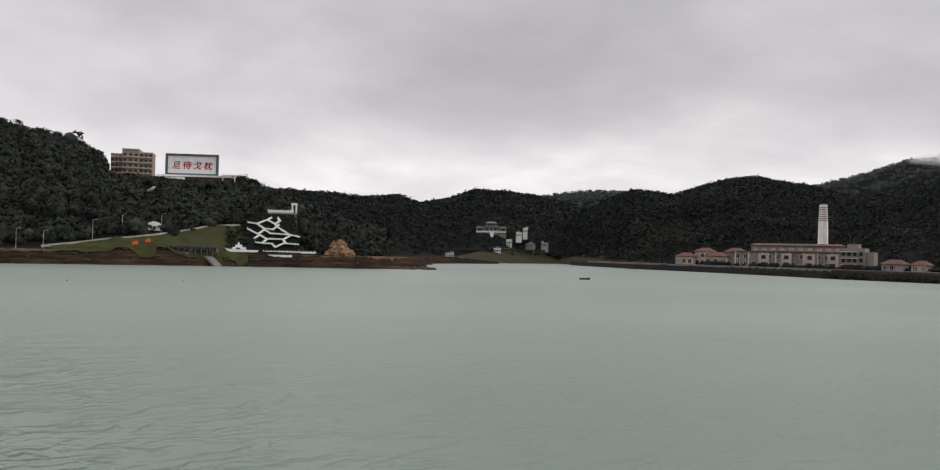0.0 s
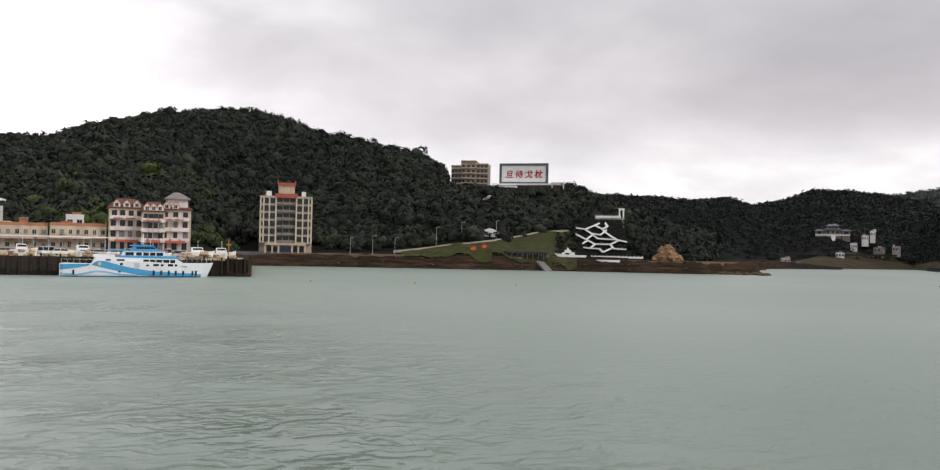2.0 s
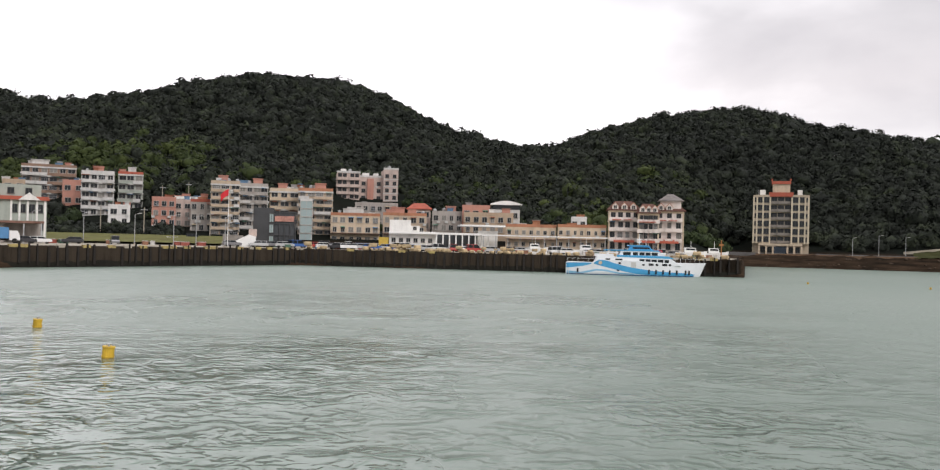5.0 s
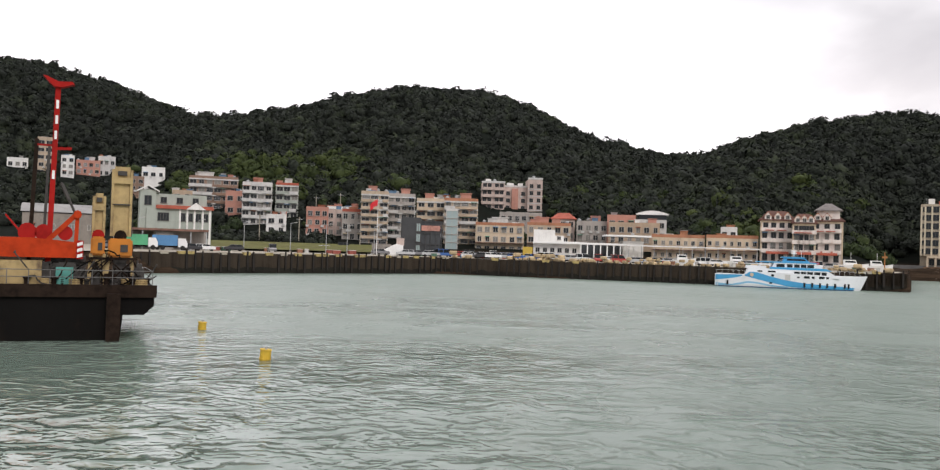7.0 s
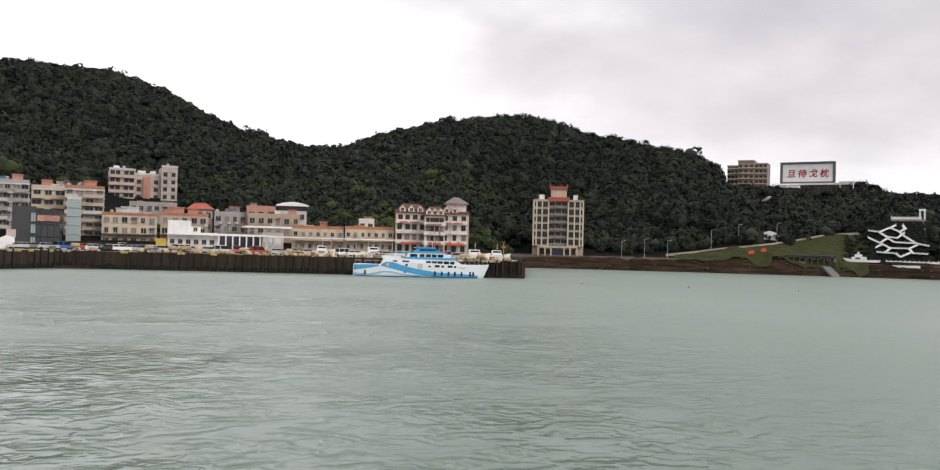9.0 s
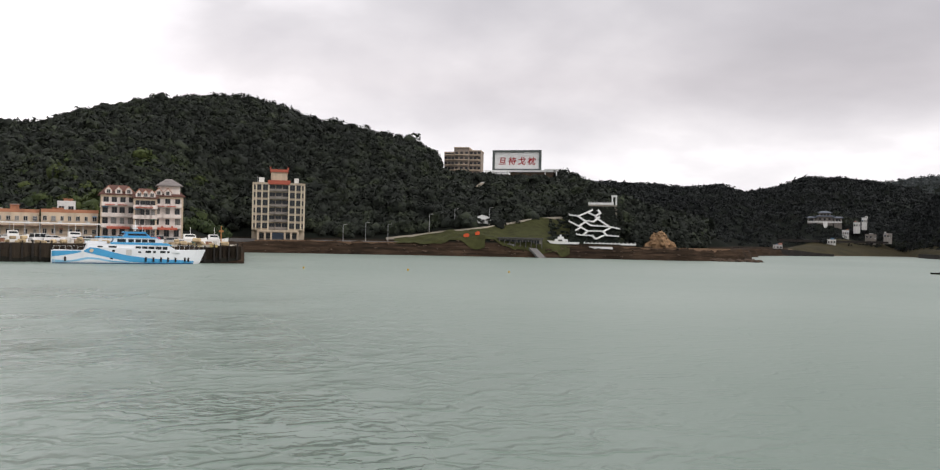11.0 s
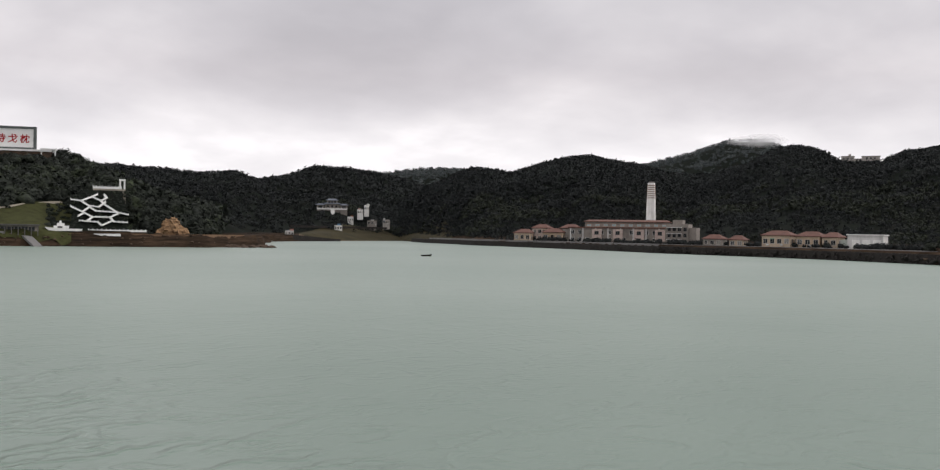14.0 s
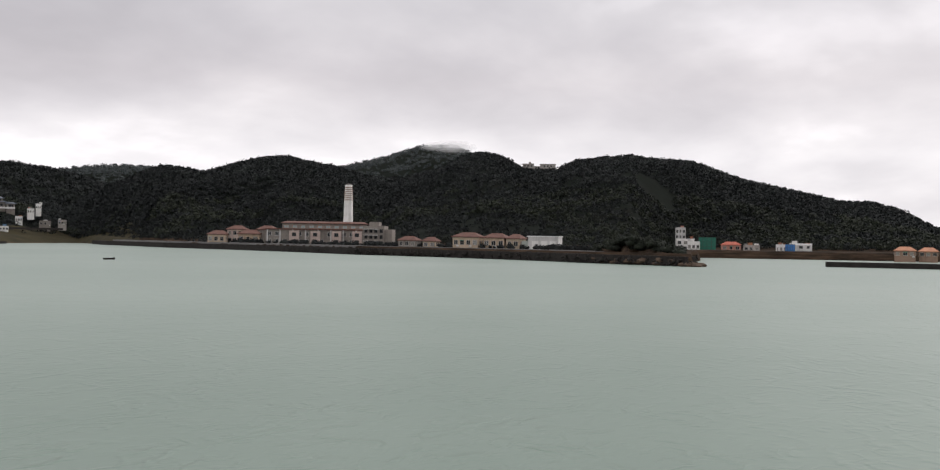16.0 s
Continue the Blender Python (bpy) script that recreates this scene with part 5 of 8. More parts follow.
def zigzag_stairs():
    """White-railed stairs that cross one another up the slope, with a gate above."""
    ob = thing("zigzag_stairway", facing(20.0, 344, 0), "white-railed zigzag stairway climbing the wooded slope", "stairway")
    # flights as crossing zigzags: across and up, in decimetres from the middle of the foot
    runs = (((-95, 97), (-61, 93), (-26, 109), (-8, 118)), ((-26, 109), (4, 95), (23, 107), (15, 119)), ((-61, 93), (-36, 76), (-4, 72), (19, 92)), ((4, 95), (19, 80), (57, 54), (95, 46)),
            ((-95, 73), (-57, 54), (-34, 71)), ((-36, 74), (-11, 57), (34, 55), (57, 54)), ((-57, 54), (-23, 36), (34, 36), (61, 50)), ((-69, 38), (-53, 48)),
            ((-23, 36), (-42, 20), (-65, 22)), ((34, 36), (49, 20), (91, 18)), ((-42, 20), (-4, 18), (8, 7), (38, 22)))

    def spot(u, v):
        x, z = u * 0.1, 6.4 + v * 0.1
        return Vector((x, (z - 5) * 1.15 - 8.5, z))
    for run in runs:
        bm = bmesh.new()
        for a, b in zip(run, run[1:]):
            p, q = spot(*a), spot(*b)
            beam(bm, p, q, 1.1, 0.10)
            for side in (-0.55, 0.55):
                o = Vector((0, side, 0.0))
                beam(bm, p + o + Vector((0, 0, 0.26)), q + o + Vector((0, 0, 0.26)), 0.12, 0.36)
            n = max(2, int((q - p).length / 1.1))
            for k in range(n + 1):
                m = p.lerp(q, k / n) + Vector((0, -0.56, 0))
                box(bm, m.x - 0.09, m.x + 0.09, m.y - 0.09, m.y + 0.09, m.z - 0.1, m.z + 0.68)
        part("flight", bm, M["white"], ob, "white balustraded flight of steps")
    sl = thing("stair_slope", facing(20.0, 344, 0), "shrubby slope under the stairway", "slope", kind="structure")
    bm = bmesh.new()
    prism(bm, [(-10.5, 1.0), (10.5, 1.0), (7.5, 20.0), (-7.0, 20.0)], 0, 14)
    for v in bm.verts:
        v.co.y = ((v.co.z - 5) * 1.15 - 7.6) + (0 if v.co.y < 7 else 9)
    part("bank", bm, M["soil"], sl)
    tp = thing("lookout_terrace", facing(20.5, 354, 20.4), "white balustraded lookout terrace with a gateway", "terrace")
    bm = bmesh.new()
    box(bm, -5.4, 5.6, 0, 6, -6, 0.2)
    part("floor", bm, M["deck"], tp)
    bm = bmesh.new()
    box(bm, -5.4, 4.0, -0.1, 0.1, 0.2, 0.95)
    for i in range(10):
        box(bm, -5.5 + 1.05 * i, -5.2 + 1.05 * i, -0.16, 0.16, 0.2, 1.3)
    part("balustrade", bm, M["white"], tp, "white balustrade")
    bm = bmesh.new()
    box(bm, 3.4, 4.0, -0.3, 0.6, 0.2, 3.6)
    box(bm, 4.9, 5.5, -0.3, 0.6, 0.2, 3.6)
    box(bm, 3.3, 5.6, -0.4, 0.7, 3.2, 3.9)
    part("gateway", bm, M["white"], tp, "white gateway")
    CLEAR.append((18.2, 22.2, 330, 362))


zigzag_stairs()

# ---- the quay ----
YELLOW = surface("yellow_paint", (0.62, 0.40, 0.04), 0.7, 0.3, 3, 0.1, 12)
KERB_YELLOW = surface("worn_kerb_yellow", (0.40, 0.31, 0.12), 0.85, 0.5, 4, 0.2, 12, tint=(0.14, 0.11, 0.07))
TYRE = surface("black_rubber", (0.022, 0.021, 0.02), 0.85, 0.3, 3, 0.3, 16)
TIMBER = surface("wet_timber", (0.020, 0.016, 0.013), 0.85, 0.4, 3, 0.4, 16)
quay = thing("quay", Matrix(), "dark weathered concrete quay with hanging timber fenders", "quay", kind="structure")
LINE = ((-6.8, 195.0), (-98.8, 174.0), (-133.0, 62.0))
post_mesh = stock(("fender_post",), lambda bm: (beam(bm, (0, -0.2, 0.7), (0, -0.2, 3.3), 0.34), beam(bm, (0, -0.14, 2.6), (0, -0.14, 4.15), 0.24)), TIMBER)
strip_mesh = stock(("kerb_stripe",), lambda bm: box(bm, -0.75, 0.75, -0.06, 0.5, 3.30, 3.82), KERB_YELLOW)
kerb_mesh = stock(("kerb",), lambda bm: box(bm, -0.75, 0.75, -0.05, 0.45, 3.30, 3.80), M["deck"])
rng = random.Random(8)
for (x0, y0), (x1, y1) in zip(LINE, LINE[1:]):
    d = Vector((x1 - x0, y1 - y0, 0))
    n = d.length
    m = Matrix.Translation((x1, y1, 0)) @ Matrix.Rotation(math.atan2(-d.y, -d.x), 4, "Z")
    bm = bmesh.new()
    box(bm, 0, n, 0, 9, -3, QUAY)
    w = part("quay_wall", bm, M["quay"], quay)
    w.matrix_basis = m
    bm = bmesh.new()
    steps = int(n / 1.5)
    crest = [(n * i / steps, 0.95 + rng.uniform(-0.3, 0.35)) for i in range(steps + 1)]
    prism(bm, [(0, -2.9)] + [(n, -2.9)] + crest[::-1], -0.05, -0.003)
    w = part("tide_band", bm, M["weed"], quay, "dark weed-grown foot of the wall")
    w.matrix_basis = m
    east = x0 > -50
    x = 0.8
    while x < n - 0.5:
        spare("fender_post", post_mesh, quay, m @ pose(x, 0, rng.uniform(-0.8, 0.1), 0, rng.uniform(-0.05, 0.05), 0) @ Matrix.Diagonal((rng.uniform(0.6, 1.4), 1, 1, 1)))
        x += rng.uniform(1.2, 2.1)
        if rng.random() < 0.12:
            x += rng.uniform(2, 5)
    for i in range(int(n / 1.6)):
        if rng.random() < (0.25 if east else 0.35):
            spare("kerb_stripe", strip_mesh if rng.random() < 0.6 else kerb_mesh, quay, m @ pose(0.8 + 1.6 * i, 0, 0))
bm = bmesh.new()
box(bm, -9, 0, 0, 26, -3, QUAY - 0.01)
w = part("quay_head", bm, M["quay"], quay)
w.matrix_basis = Matrix.Translation((-6.8, 195, 0)) @ Matrix.Rotation(math.atan2(21, 92), 4, "Z")

# paved apron behind the edge
bs, rs = np.arange(-74, -1.6, 0.7), np.linspace(0, 1, 26)
B2, S2 = np.meshgrid(bs, rs, indexing="ij")
lo = np.interp(B2, [s[0] for s in SHORE], [s[1] for s in SHORE]) + 4
hi = np.where(B2 < -3, 238.0, 226.0) + 0 * B2
R2 = lo + (hi - lo) * S2
Z2 = np.maximum(ground(B2, R2) + 0.06, QUAY + 0.02)
apron = grid_sheet("pavement", len(bs), len(rs), np.stack([R2 * np.sin(np.radians(B2)), R2 * np.cos(np.radians(B2)), Z2], -1)[:, ::-1], M["deck"])
tagged(apron, "worn concrete harbour apron", "pavement", kind="structure")
bs = np.arange(-45, -30.4, 0.5)
B2, S2 = np.meshgrid(bs, np.linspace(219, 243, 14), indexing="ij")
Z2 = np.maximum(ground(B2, S2) + 0.12, 3.5 + (S2 - 211) * 0.073)
lawn = grid_sheet("lawn", len(bs), 14, np.stack([S2 * np.sin(np.radians(B2)), S2 * np.cos(np.radians(B2)), Z2], -1)[:, ::-1], M["park"])
tagged(lawn, "mown harbour park lawn", "lawn", kind="structure")


# ---- vehicles, lamps and small things on the quay ----
CAR_PAINT = [surface("car_paint_" + n, c, 0.3, 0.05, 1, 0, 10, spec=0.6) for n, c in
             (("white", (0.75, 0.75, 0.75)), ("silver", (0.45, 0.46, 0.47)), ("black", (0.03, 0.03, 0.035)), ("blue", (0.04, 0.12, 0.35)), ("red", (0.4, 0.05, 0.04)), ("grey", (0.18, 0.18, 0.19)))]
CAR_WORDS = ("white", "silver", "black", "blue", "red", "grey")


def car(paint, word, van):
    ob = thing("car", Matrix(), f"parked {word} {'van' if van else 'car'} on the harbour apron", "van" if van else "car", "cars parked by the quay")
    top = 1.85 if van else 1.45
    bm = bmesh.new()
    prism(bm, [(-2.1, 0.35), (2.1, 0.35), (2.15, 0.75), (1.9, 0.95), (1.1, 1.0), (-2.05, 1.0), (-2.15, 0.7)], -0.85, 0.85)
    part("body", bm, paint, ob, bevel=0.05)
    bm = bmesh.new()
    prism(bm, [(-1.95, 1.0), (1.15, 1.0), (0.6, top - 0.08), (-1.6 if not van else -1.9, top - 0.08)], -0.74, 0.74)
    part("glazing", bm, PANE, ob)
    bm = bmesh.new()
    box(bm, -1.65 if not van else -1.95, 0.62, -0.76, 0.76, top - 0.08, top)
    for x in (-1.7, -0.5):
        box(bm, x - 0.05, x + 0.05, -0.76, 0.76, 1.0, top - 0.08)
    part("roof", bm, paint, ob)
    for x in (-1.35, 1.3):
        for y in (-0.82, 0.66):
            bm = bmesh.new()
            rod(bm, (x, y, 0.32), (x, y + 0.16, 0.32), 0.32, n=10)
            part("wheel", bm, TYRE, ob)
    for y in (-0.6, 0.6):
        bm = bmesh.new()
        box(bm, 2.08, 2.19, y - 0.18, y + 0.18, 0.62, 0.78)
        part("headlight", bm, PALE_PANE, ob)
    return ob


def on_ground(b, d, turn=0.0, lift=0.0):
    z = max(height(b, d) + 0.06, QUAY + 0.02 if b < -2 and d < 236 else -9)
    return facing(b, d, z + lift, turn)


rng = random.Random(12)
models = []
spots = []
for i in range(15):
    spots.append((-27.8 + 0.72 * i + rng.uniform(-0.1, 0.1), 206.5 + rng.uniform(-1, 1.5)))
for i in range(10):
    spots.append((-28.4 + 0.66 * i, 219 + rng.uniform(-1.5, 1.5)))
for i in range(13):
    spots.append((-17.2 + 0.95 * i + rng.uniform(-0.2, 0.2), 213 + rng.uniform(-1.5, 3)))
for i in range(6):
    spots.append((-33.5 + 0.8 * i, 213 + rng.uniform(-1.5, 3)))
spots += [(-45.0, 192), (-44.2, 193), (-42.5, 205), (-40.2, 206), (-36.9, 236), (-35.7, 240), (-49.5, 192)]
for i, (b, d) in enumerate(spots):
    k = rng.choice((0, 0, 0, 1, 1, 2, 5, 3, 4))
    van = rng.random() < 0.3
    key = (k, van)
    old = [m for m, o in models if m == key]
    at = on_ground(b, d, rng.choice((0, 180, 8, -10, 90, 20)) + 6)
    if old:
        copy_thing(dict(models)[key], at)
    else:
        c = car(CAR_PAINT[k], CAR_WORDS[k], van)
        c.matrix_basis = at
        models.append((key, c))


def truck(b, d, colour, word, turn=0):
    ob = thing("truck", on_ground(b, d, turn), f"parked truck with a {word} box", "truck")
    paint = surface("truck_" + word, colour, 0.5, 0.2, 1, 0.05, 10)
    bm = bmesh.new()
    box(bm, -3.4, 1.4, -1.1, 1.1, 0.9, 3.0)
    part("cargo_box", bm, paint, ob)
    bm = bmesh.new()
    prism(bm, [(1.5, 0.6), (3.3, 0.6), (3.3, 1.5), (2.9, 2.4), (1.5, 2.4)], -1.0, 1.0)
    part("cab", bm, CAR_PAINT[0], ob)
    bm = bmesh.new()
    prism(bm, [(3.0, 1.55), (3.33, 1.55), (3.0, 2.25), (2.8, 2.25)], -0.9, 0.9)
    part("windscreen", bm, PANE, ob)
    bm = bmesh.new()
    box(bm, -3.3, 3.1, -0.4, 0.4, 0.55, 0.9)
    part("chassis", bm, TYRE, ob)
    for x in (-2.4, -1.4, 2.4):
        for y in (-1.1, 0.8):
            bm = bmesh.new()
            rod(bm, (x, y, 0.48), (x, y + 0.3, 0.48), 0.48, n=10)
            part("wheel", bm, TYRE, ob)
    return ob


truck(-47.9, 190, (0.08, 0.35, 0.18), "green")
truck(-46.2, 191, (0.08, 0.22, 0.42), "blue")
truck(-24.2, 210, (0.55, 0.38, 0.06), "yellow", 90)


def lamp_post(b, d, h=6.5):
    ob = thing("street_lamp", on_ground(b, d), "slim grey steel street lamp with one arm", "street lamp", "street lamps along the shore")
    bm = bmesh.new()
    rod(bm, (0, 0, -0.3), (0, 0, h), 0.1, 0.06)
    rod(bm, (0, 0, h), (0.9, 0, h + 0.25), 0.05)
    part("pole", bm, STEEL, ob)
    bm = bmesh.new()
    box(bm, 0.8, 1.4, -0.12, 0.12, h + 0.2, h + 0.32)
    part("lamp_head", bm, WALLS["pale"], ob)
    bm = bmesh.new()
    rod(bm, (0, 0, -0.3), (0, 0, 0.3), 0.2)
    part("base", bm, M["deck"], ob)


for b, d in ((-44.6, 207), (-41.9, 210), (-39.1, 206), (-36.9, 208), (-35.6, 212), (-33.9, 210), (-48.0, 206), (4.2, 331), (7.0, 332), (9.6, 343), (11.2, 345), (13.4, 349), (5.6, 338)):
    lamp_post(b, d)

for b, d, h in ((-37.6, 300, 8.5), (-36.1, 305, 8.5), (-41.0, 250, 7.5), (-38.6, 246, 7.5), (-34.8, 246, 7.0)):
    ob = thing("utility_pole", on_ground(b, d), "grey concrete utility pole with a cross-arm", "utility pole", "utility poles behind the town")
    bm = bmesh.new()
    rod(bm, (0, 0, -0.5), (0, 0, h), 0.16, 0.1)
    part("pole", bm, M["deck"], ob)
    bm = bmesh.new()
    beam(bm, (-0.9, 0, h - 0.6), (0.9, 0, h - 0.6), 0.12)
    part("cross_arm", bm, STEEL, ob)
ob = thing("hillside_beacon", facing(3.2, 425, height(3.2, 425) + 0.8), "small pair of white relay boxes on a hillside mast", "beacon")
bm = bmesh.new()
rod(bm, (0, 0, -6), (0, 0, 1.5), 0.12)
part("mast", bm, STEEL, ob)
for x in (-0.8, 0.8):
    bm = bmesh.new()
    box(bm, x - 0.4, x + 0.4, -0.4, 0.4, 0.9, 1.7)
    part("relay_box", bm, M["white"], ob)
# a flag pole with its red flag
fl = thing("flag_pole", on_ground(-33.75, 212), "white flag pole flying a red flag", "flag")
bm = bmesh.new()
rod(bm, (0, 0, -0.2), (0, 0, 13.2), 0.09, 0.05)
part("pole", bm, M["white"], fl)
bm = bmesh.new()
top = [bm.verts.new((-0.05 - 0.35 * i, 0.12 * math.sin(1.3 * i), 13.0 - 0.13 * i * i * 0.25 - 0.1 * i)) for i in range(6)]
low = [bm.verts.new((-0.05 - 0.33 * i, 0.12 * math.sin(1.3 * i + 0.5), 11.6 - 0.13 * i * i * 0.3 - 0.1 * i)) for i in range(6)]
for i in range(5):
    bm.faces.new((top[i], top[i + 1], low[i + 1], low[i]))
f = part("flag", bm, surface("red_cloth", (0.6, 0.03, 0.04), 0.8, 0.1, 3, 0, 10), fl, "red flag")
f.modifiers.new("thick", "SOLIDIFY").thickness = 0.03

# bales, blocks and gear heaped along the edge
BALE = surface("tan_canvas", (0.48, 0.37, 0.22), 0.9, 0.3, 3, 0.4, 10, per_object=0.5)


def bale_shape(bm):
    box(bm, -0.7, 0.7, -0.45, 0.45, 0, 0.75)
    bmesh.ops.bevel(bm, geom=bm.edges[:], offset=0.18, segments=1, affect="EDGES")


bale = stock(("bale",), bale_shape, BALE)
heap = thing("bale_heap", Matrix(), "tan canvas bales and sacks heaped along the quay edge", "bales")
for i in range(120):
    b = -26.5 + 24 * rng.random() ** 0.8
    k = rng.uniform(0.16, 0.98) if i % 4 else rng.uniform(0.02, 0.5)
    x, y = -98.8 + 92 * k, 174 + 21 * k
    o = rng.uniform(1.2, 3.6)
    spare("bale", bale, heap, pose(x - 0.22 * o, y + 0.97 * o, QUAY + 0.02 + (0.7 if rng.random() < 0.25 else 0), 0, 0, rng.uniform(0, 180)) @ Matrix.Scale(rng.uniform(0.5, 1.25), 4))

# crates, drums, signs and gear standing about
CRATES = [surface("crate_" + n, c, 0.8, 0.3, 3, 0.1, 10) for n, c in (("blue", (0.09, 0.15, 0.26)), ("red", (0.28, 0.08, 0.06)), ("white", (0.55, 0.54, 0.51)), ("green", (0.09, 0.18, 0.13)), ("rust", (0.26, 0.13, 0.08)))]
for i in range(70):
    b, d = rng.uniform(-31, -3.5), rng.uniform(202, 219)
    if rng.random() < 0.3:
        b, d = rng.uniform(-48, -31), rng.uniform(206, 214)
    k = rng.randrange(5)
    word = ("blue", "red", "white", "green", "rust-brown")[k]
    ob = thing("storage_crate", on_ground(b, d, rng.uniform(-30, 30)), f"{word} plastic crate standing on the apron", "crate", "crates on the apron")
    w2 = rng.choice((0.8, 1.2, 1.8))
    spare("tub", stock(("crate_tub", w2, k), lambda bm: (box(bm, -w2 / 2, w2 / 2, -0.5, 0.5, 0, 0.8), box(bm, -w2 / 2 - 0.06, w2 / 2 + 0.06, -0.56, 0.56, 0.7, 0.8)), CRATES[k]), ob, Matrix())
    spare("lid", stock(("crate_lid", w2), lambda bm: box(bm, -w2 / 2, w2 / 2, -0.5, 0.5, 0.803, 0.9), WALLS["pale"]), ob, Matrix())
# stepped white monument and hoarding by the park
mo = thing("boat_monument", on_ground(-33.2, 213), "white wedge-shaped monument with a rough stone base", "monument")
bm = bmesh.new()
prism(bm, [(-3.6, 0), (4.2, 0), (4.2, 2.4), (2.6, 2.8), (-1.0, 1.0), (-3.0, 0.8)], 0, 3)
part("wedge", bm, M["white"], mo)
bm = bmesh.new()
box(bm, 2.6, 4.4, 1, 3, 2.4, 4.1)
part("hut", bm, WALLS["rose"], mo)
bm = bmesh.new()
box(bm, -3.2, 1.4, 2.5, 3.2, 0, 2.6)
part("backing", bm, WALLS["stone"], mo)


# ---- the ferry ----
def ferry():
    m = pose(-41.0, 182.6, 0, 0, 0, 12.9)
    ob = thing("ferry", m, "white and blue harbour ferry moored at the quay", "ferry")
    white = surface("hull_white", (0.78, 0.80, 0.82), 0.4, 0.08, 1, 0.02, 10)
    blue = surface("hull_blue", (0.07, 0.36, 0.64), 0.4, 0.12, 1, 0.02, 10)
    pale = surface("deck_blue", (0.25, 0.52, 0.72), 0.5, 0.12, 1, 0.02, 10)
    # hull from stern to bow: place along, half beam, height of the side
    rows = ((0, 2.7, 2.3), (0.6, 3.0, 2.5), (5.5, 3.2, 2.4), (6.5, 3.2, 3.1), (14, 3.2, 3.0), (20, 3.0, 2.75), (24, 2.2, 2.7), (26.6, 1.1, 2.75), (28.2, 0.12, 2.85))
    bm = bmesh.new()
    rings = []
    for i, (x, hb, top) in enumerate(rows):
        rake = 0 if x < 20 else (x - 20) * 0.20
        ring = [(x - rake, -hb * 0.82, -0.6), (x - rake * 0.6, -hb * 0.95, 0.5), (x, -hb, top), (x, hb, top), (x - rake * 0.6, hb * 0.95, 0.5), (x - rake, hb * 0.82, -0.6)]
        rings.append([bm.verts.new(p) for p in ring])
    for a, b in zip(rings, rings[1:]):
        for i in range(6):
            bm.faces.new((a[i], b[i], b[(i + 1) % 6], a[(i + 1) % 6]))
    bm.faces.new(rings[0])
    bm.faces.new(rings[-1][::-1])
    hull = part("hull", bm, white, ob, "white hull")

    stations = np.array(rows)

    def side(x, z, out=0.03):
        """A place on the ship's near side at a station and height."""
        hb, top = np.interp(x, stations[:, 0], stations[:, 1]), np.interp(x, stations[:, 0], stations[:, 2])
        rake = 0 if x < 20 else (x - 20) * 0.20
        u = (z - 0.5) / (top - 0.5)
        if u >= 0:
            return Vector((x - rake * 0.6 * (1 - u), -hb * (0.95 + 0.05 * u) - out, z))
        return Vector((x - rake * (0.6 + 0.4 * (0.5 - z) / 1.1), -hb * (0.95 - 0.13 * (0.5 - z) / 1.1) - out, z))

    def livery(name, edge, material, label):
        """Paint laid on the side between a lower and an upper line: (place along, low, high)."""
        e = np.array(edge)
        bm = bmesh.new()
        xs = np.arange(e[0, 0], e[-1, 0] + 0.01, 0.5)
        cols = []
        for x in xs:
            lo, hi = np.interp(x, e[:, 0], e[:, 1]), np.interp(x, e[:, 0], e[:, 2])
            cols.append([bm.verts.new(side(x, lo + (max(hi, lo + 0.01) - lo) * k / 3)) for k in range(4)])
        for a, b in zip(cols, cols[1:]):
            for k in range(3):
                bm.faces.new((a[k], b[k], b[k + 1], a[k + 1]))
        skin = part(name, bm, material, hull, label)
        skin.modifiers.new("thick", "SOLIDIFY").thickness = 0.02
    livery("blue_quarter", ((0.1, 1.3, 2.3), (1.5, 1.45, 2.35), (3.5, 1.75, 2.4), (5.4, 2.2, 2.42)), blue, "blue stern quarter")
    livery("blue_wave", ((5.6, 2.2, 2.45), (6.6, 1.95, 3.05), (8.0, 1.6, 2.95), (10.0, 1.15, 2.35), (12.0, 0.75, 1.85), (14.0, 0.35, 1.5), (17.0, 0.18, 1.1), (21.0, 0.18, 0.85), (24.0, 0.18, 0.75), (27.0, 0.18, 0.5)), blue, "sweeping blue wave")
    livery("blue_curl", ((0.2, 0.2, 0.75), (3.0, 0.25, 0.5), (4.5, 0.45, 0.85), (6.2, 0.85, 1.2), (8.0, 0.75, 1.1), (10.5, 0.3, 0.6), (14.0, 0.18, 0.34)), pale, "pale blue curl")
    livery("boot_top", ((0.2, -0.15, 0.16), (27.0, -0.15, 0.16)), surface("boot_top_blue", (0.02, 0.08, 0.2), 0.5, 0.2, 1, 0.02, 10), "dark blue boot top")
    for x0, x1, z0, z1 in ((10.5, 11.4, 2.25, 2.65), (15.2, 16.1, 2.1, 2.4), (16.5, 17.6, 2.1, 2.55), (17.9, 18.8, 2.1, 2.5), (19.2, 20.2, 2.1, 2.55), (20.5, 21.3, 2.1, 2.5), (10.2, 11.0, 0.85, 1.15)):
        livery("side_window", ((x0, z0, z1), (x1, z0, z1)), PANE, "dark side window")
    livery("side_door", ((13.0, 1.6, 2.7), (14.0, 1.6, 2.7)), WALLS["pale"], "pale side door")
    for x in (2.4, 16.6, 18.0, 19.4, 20.8, 22.4, 24.4, 25.2):
        p = side(x, 0.85, 0.12)
        bm = bmesh.new()
        rod(bm, p - Vector((0, 0, 0.42)), p + Vector((0, 0, 0.42)), 0.17, n=10)
        part("fender", bm, TYRE, ob, "black rubber fender")
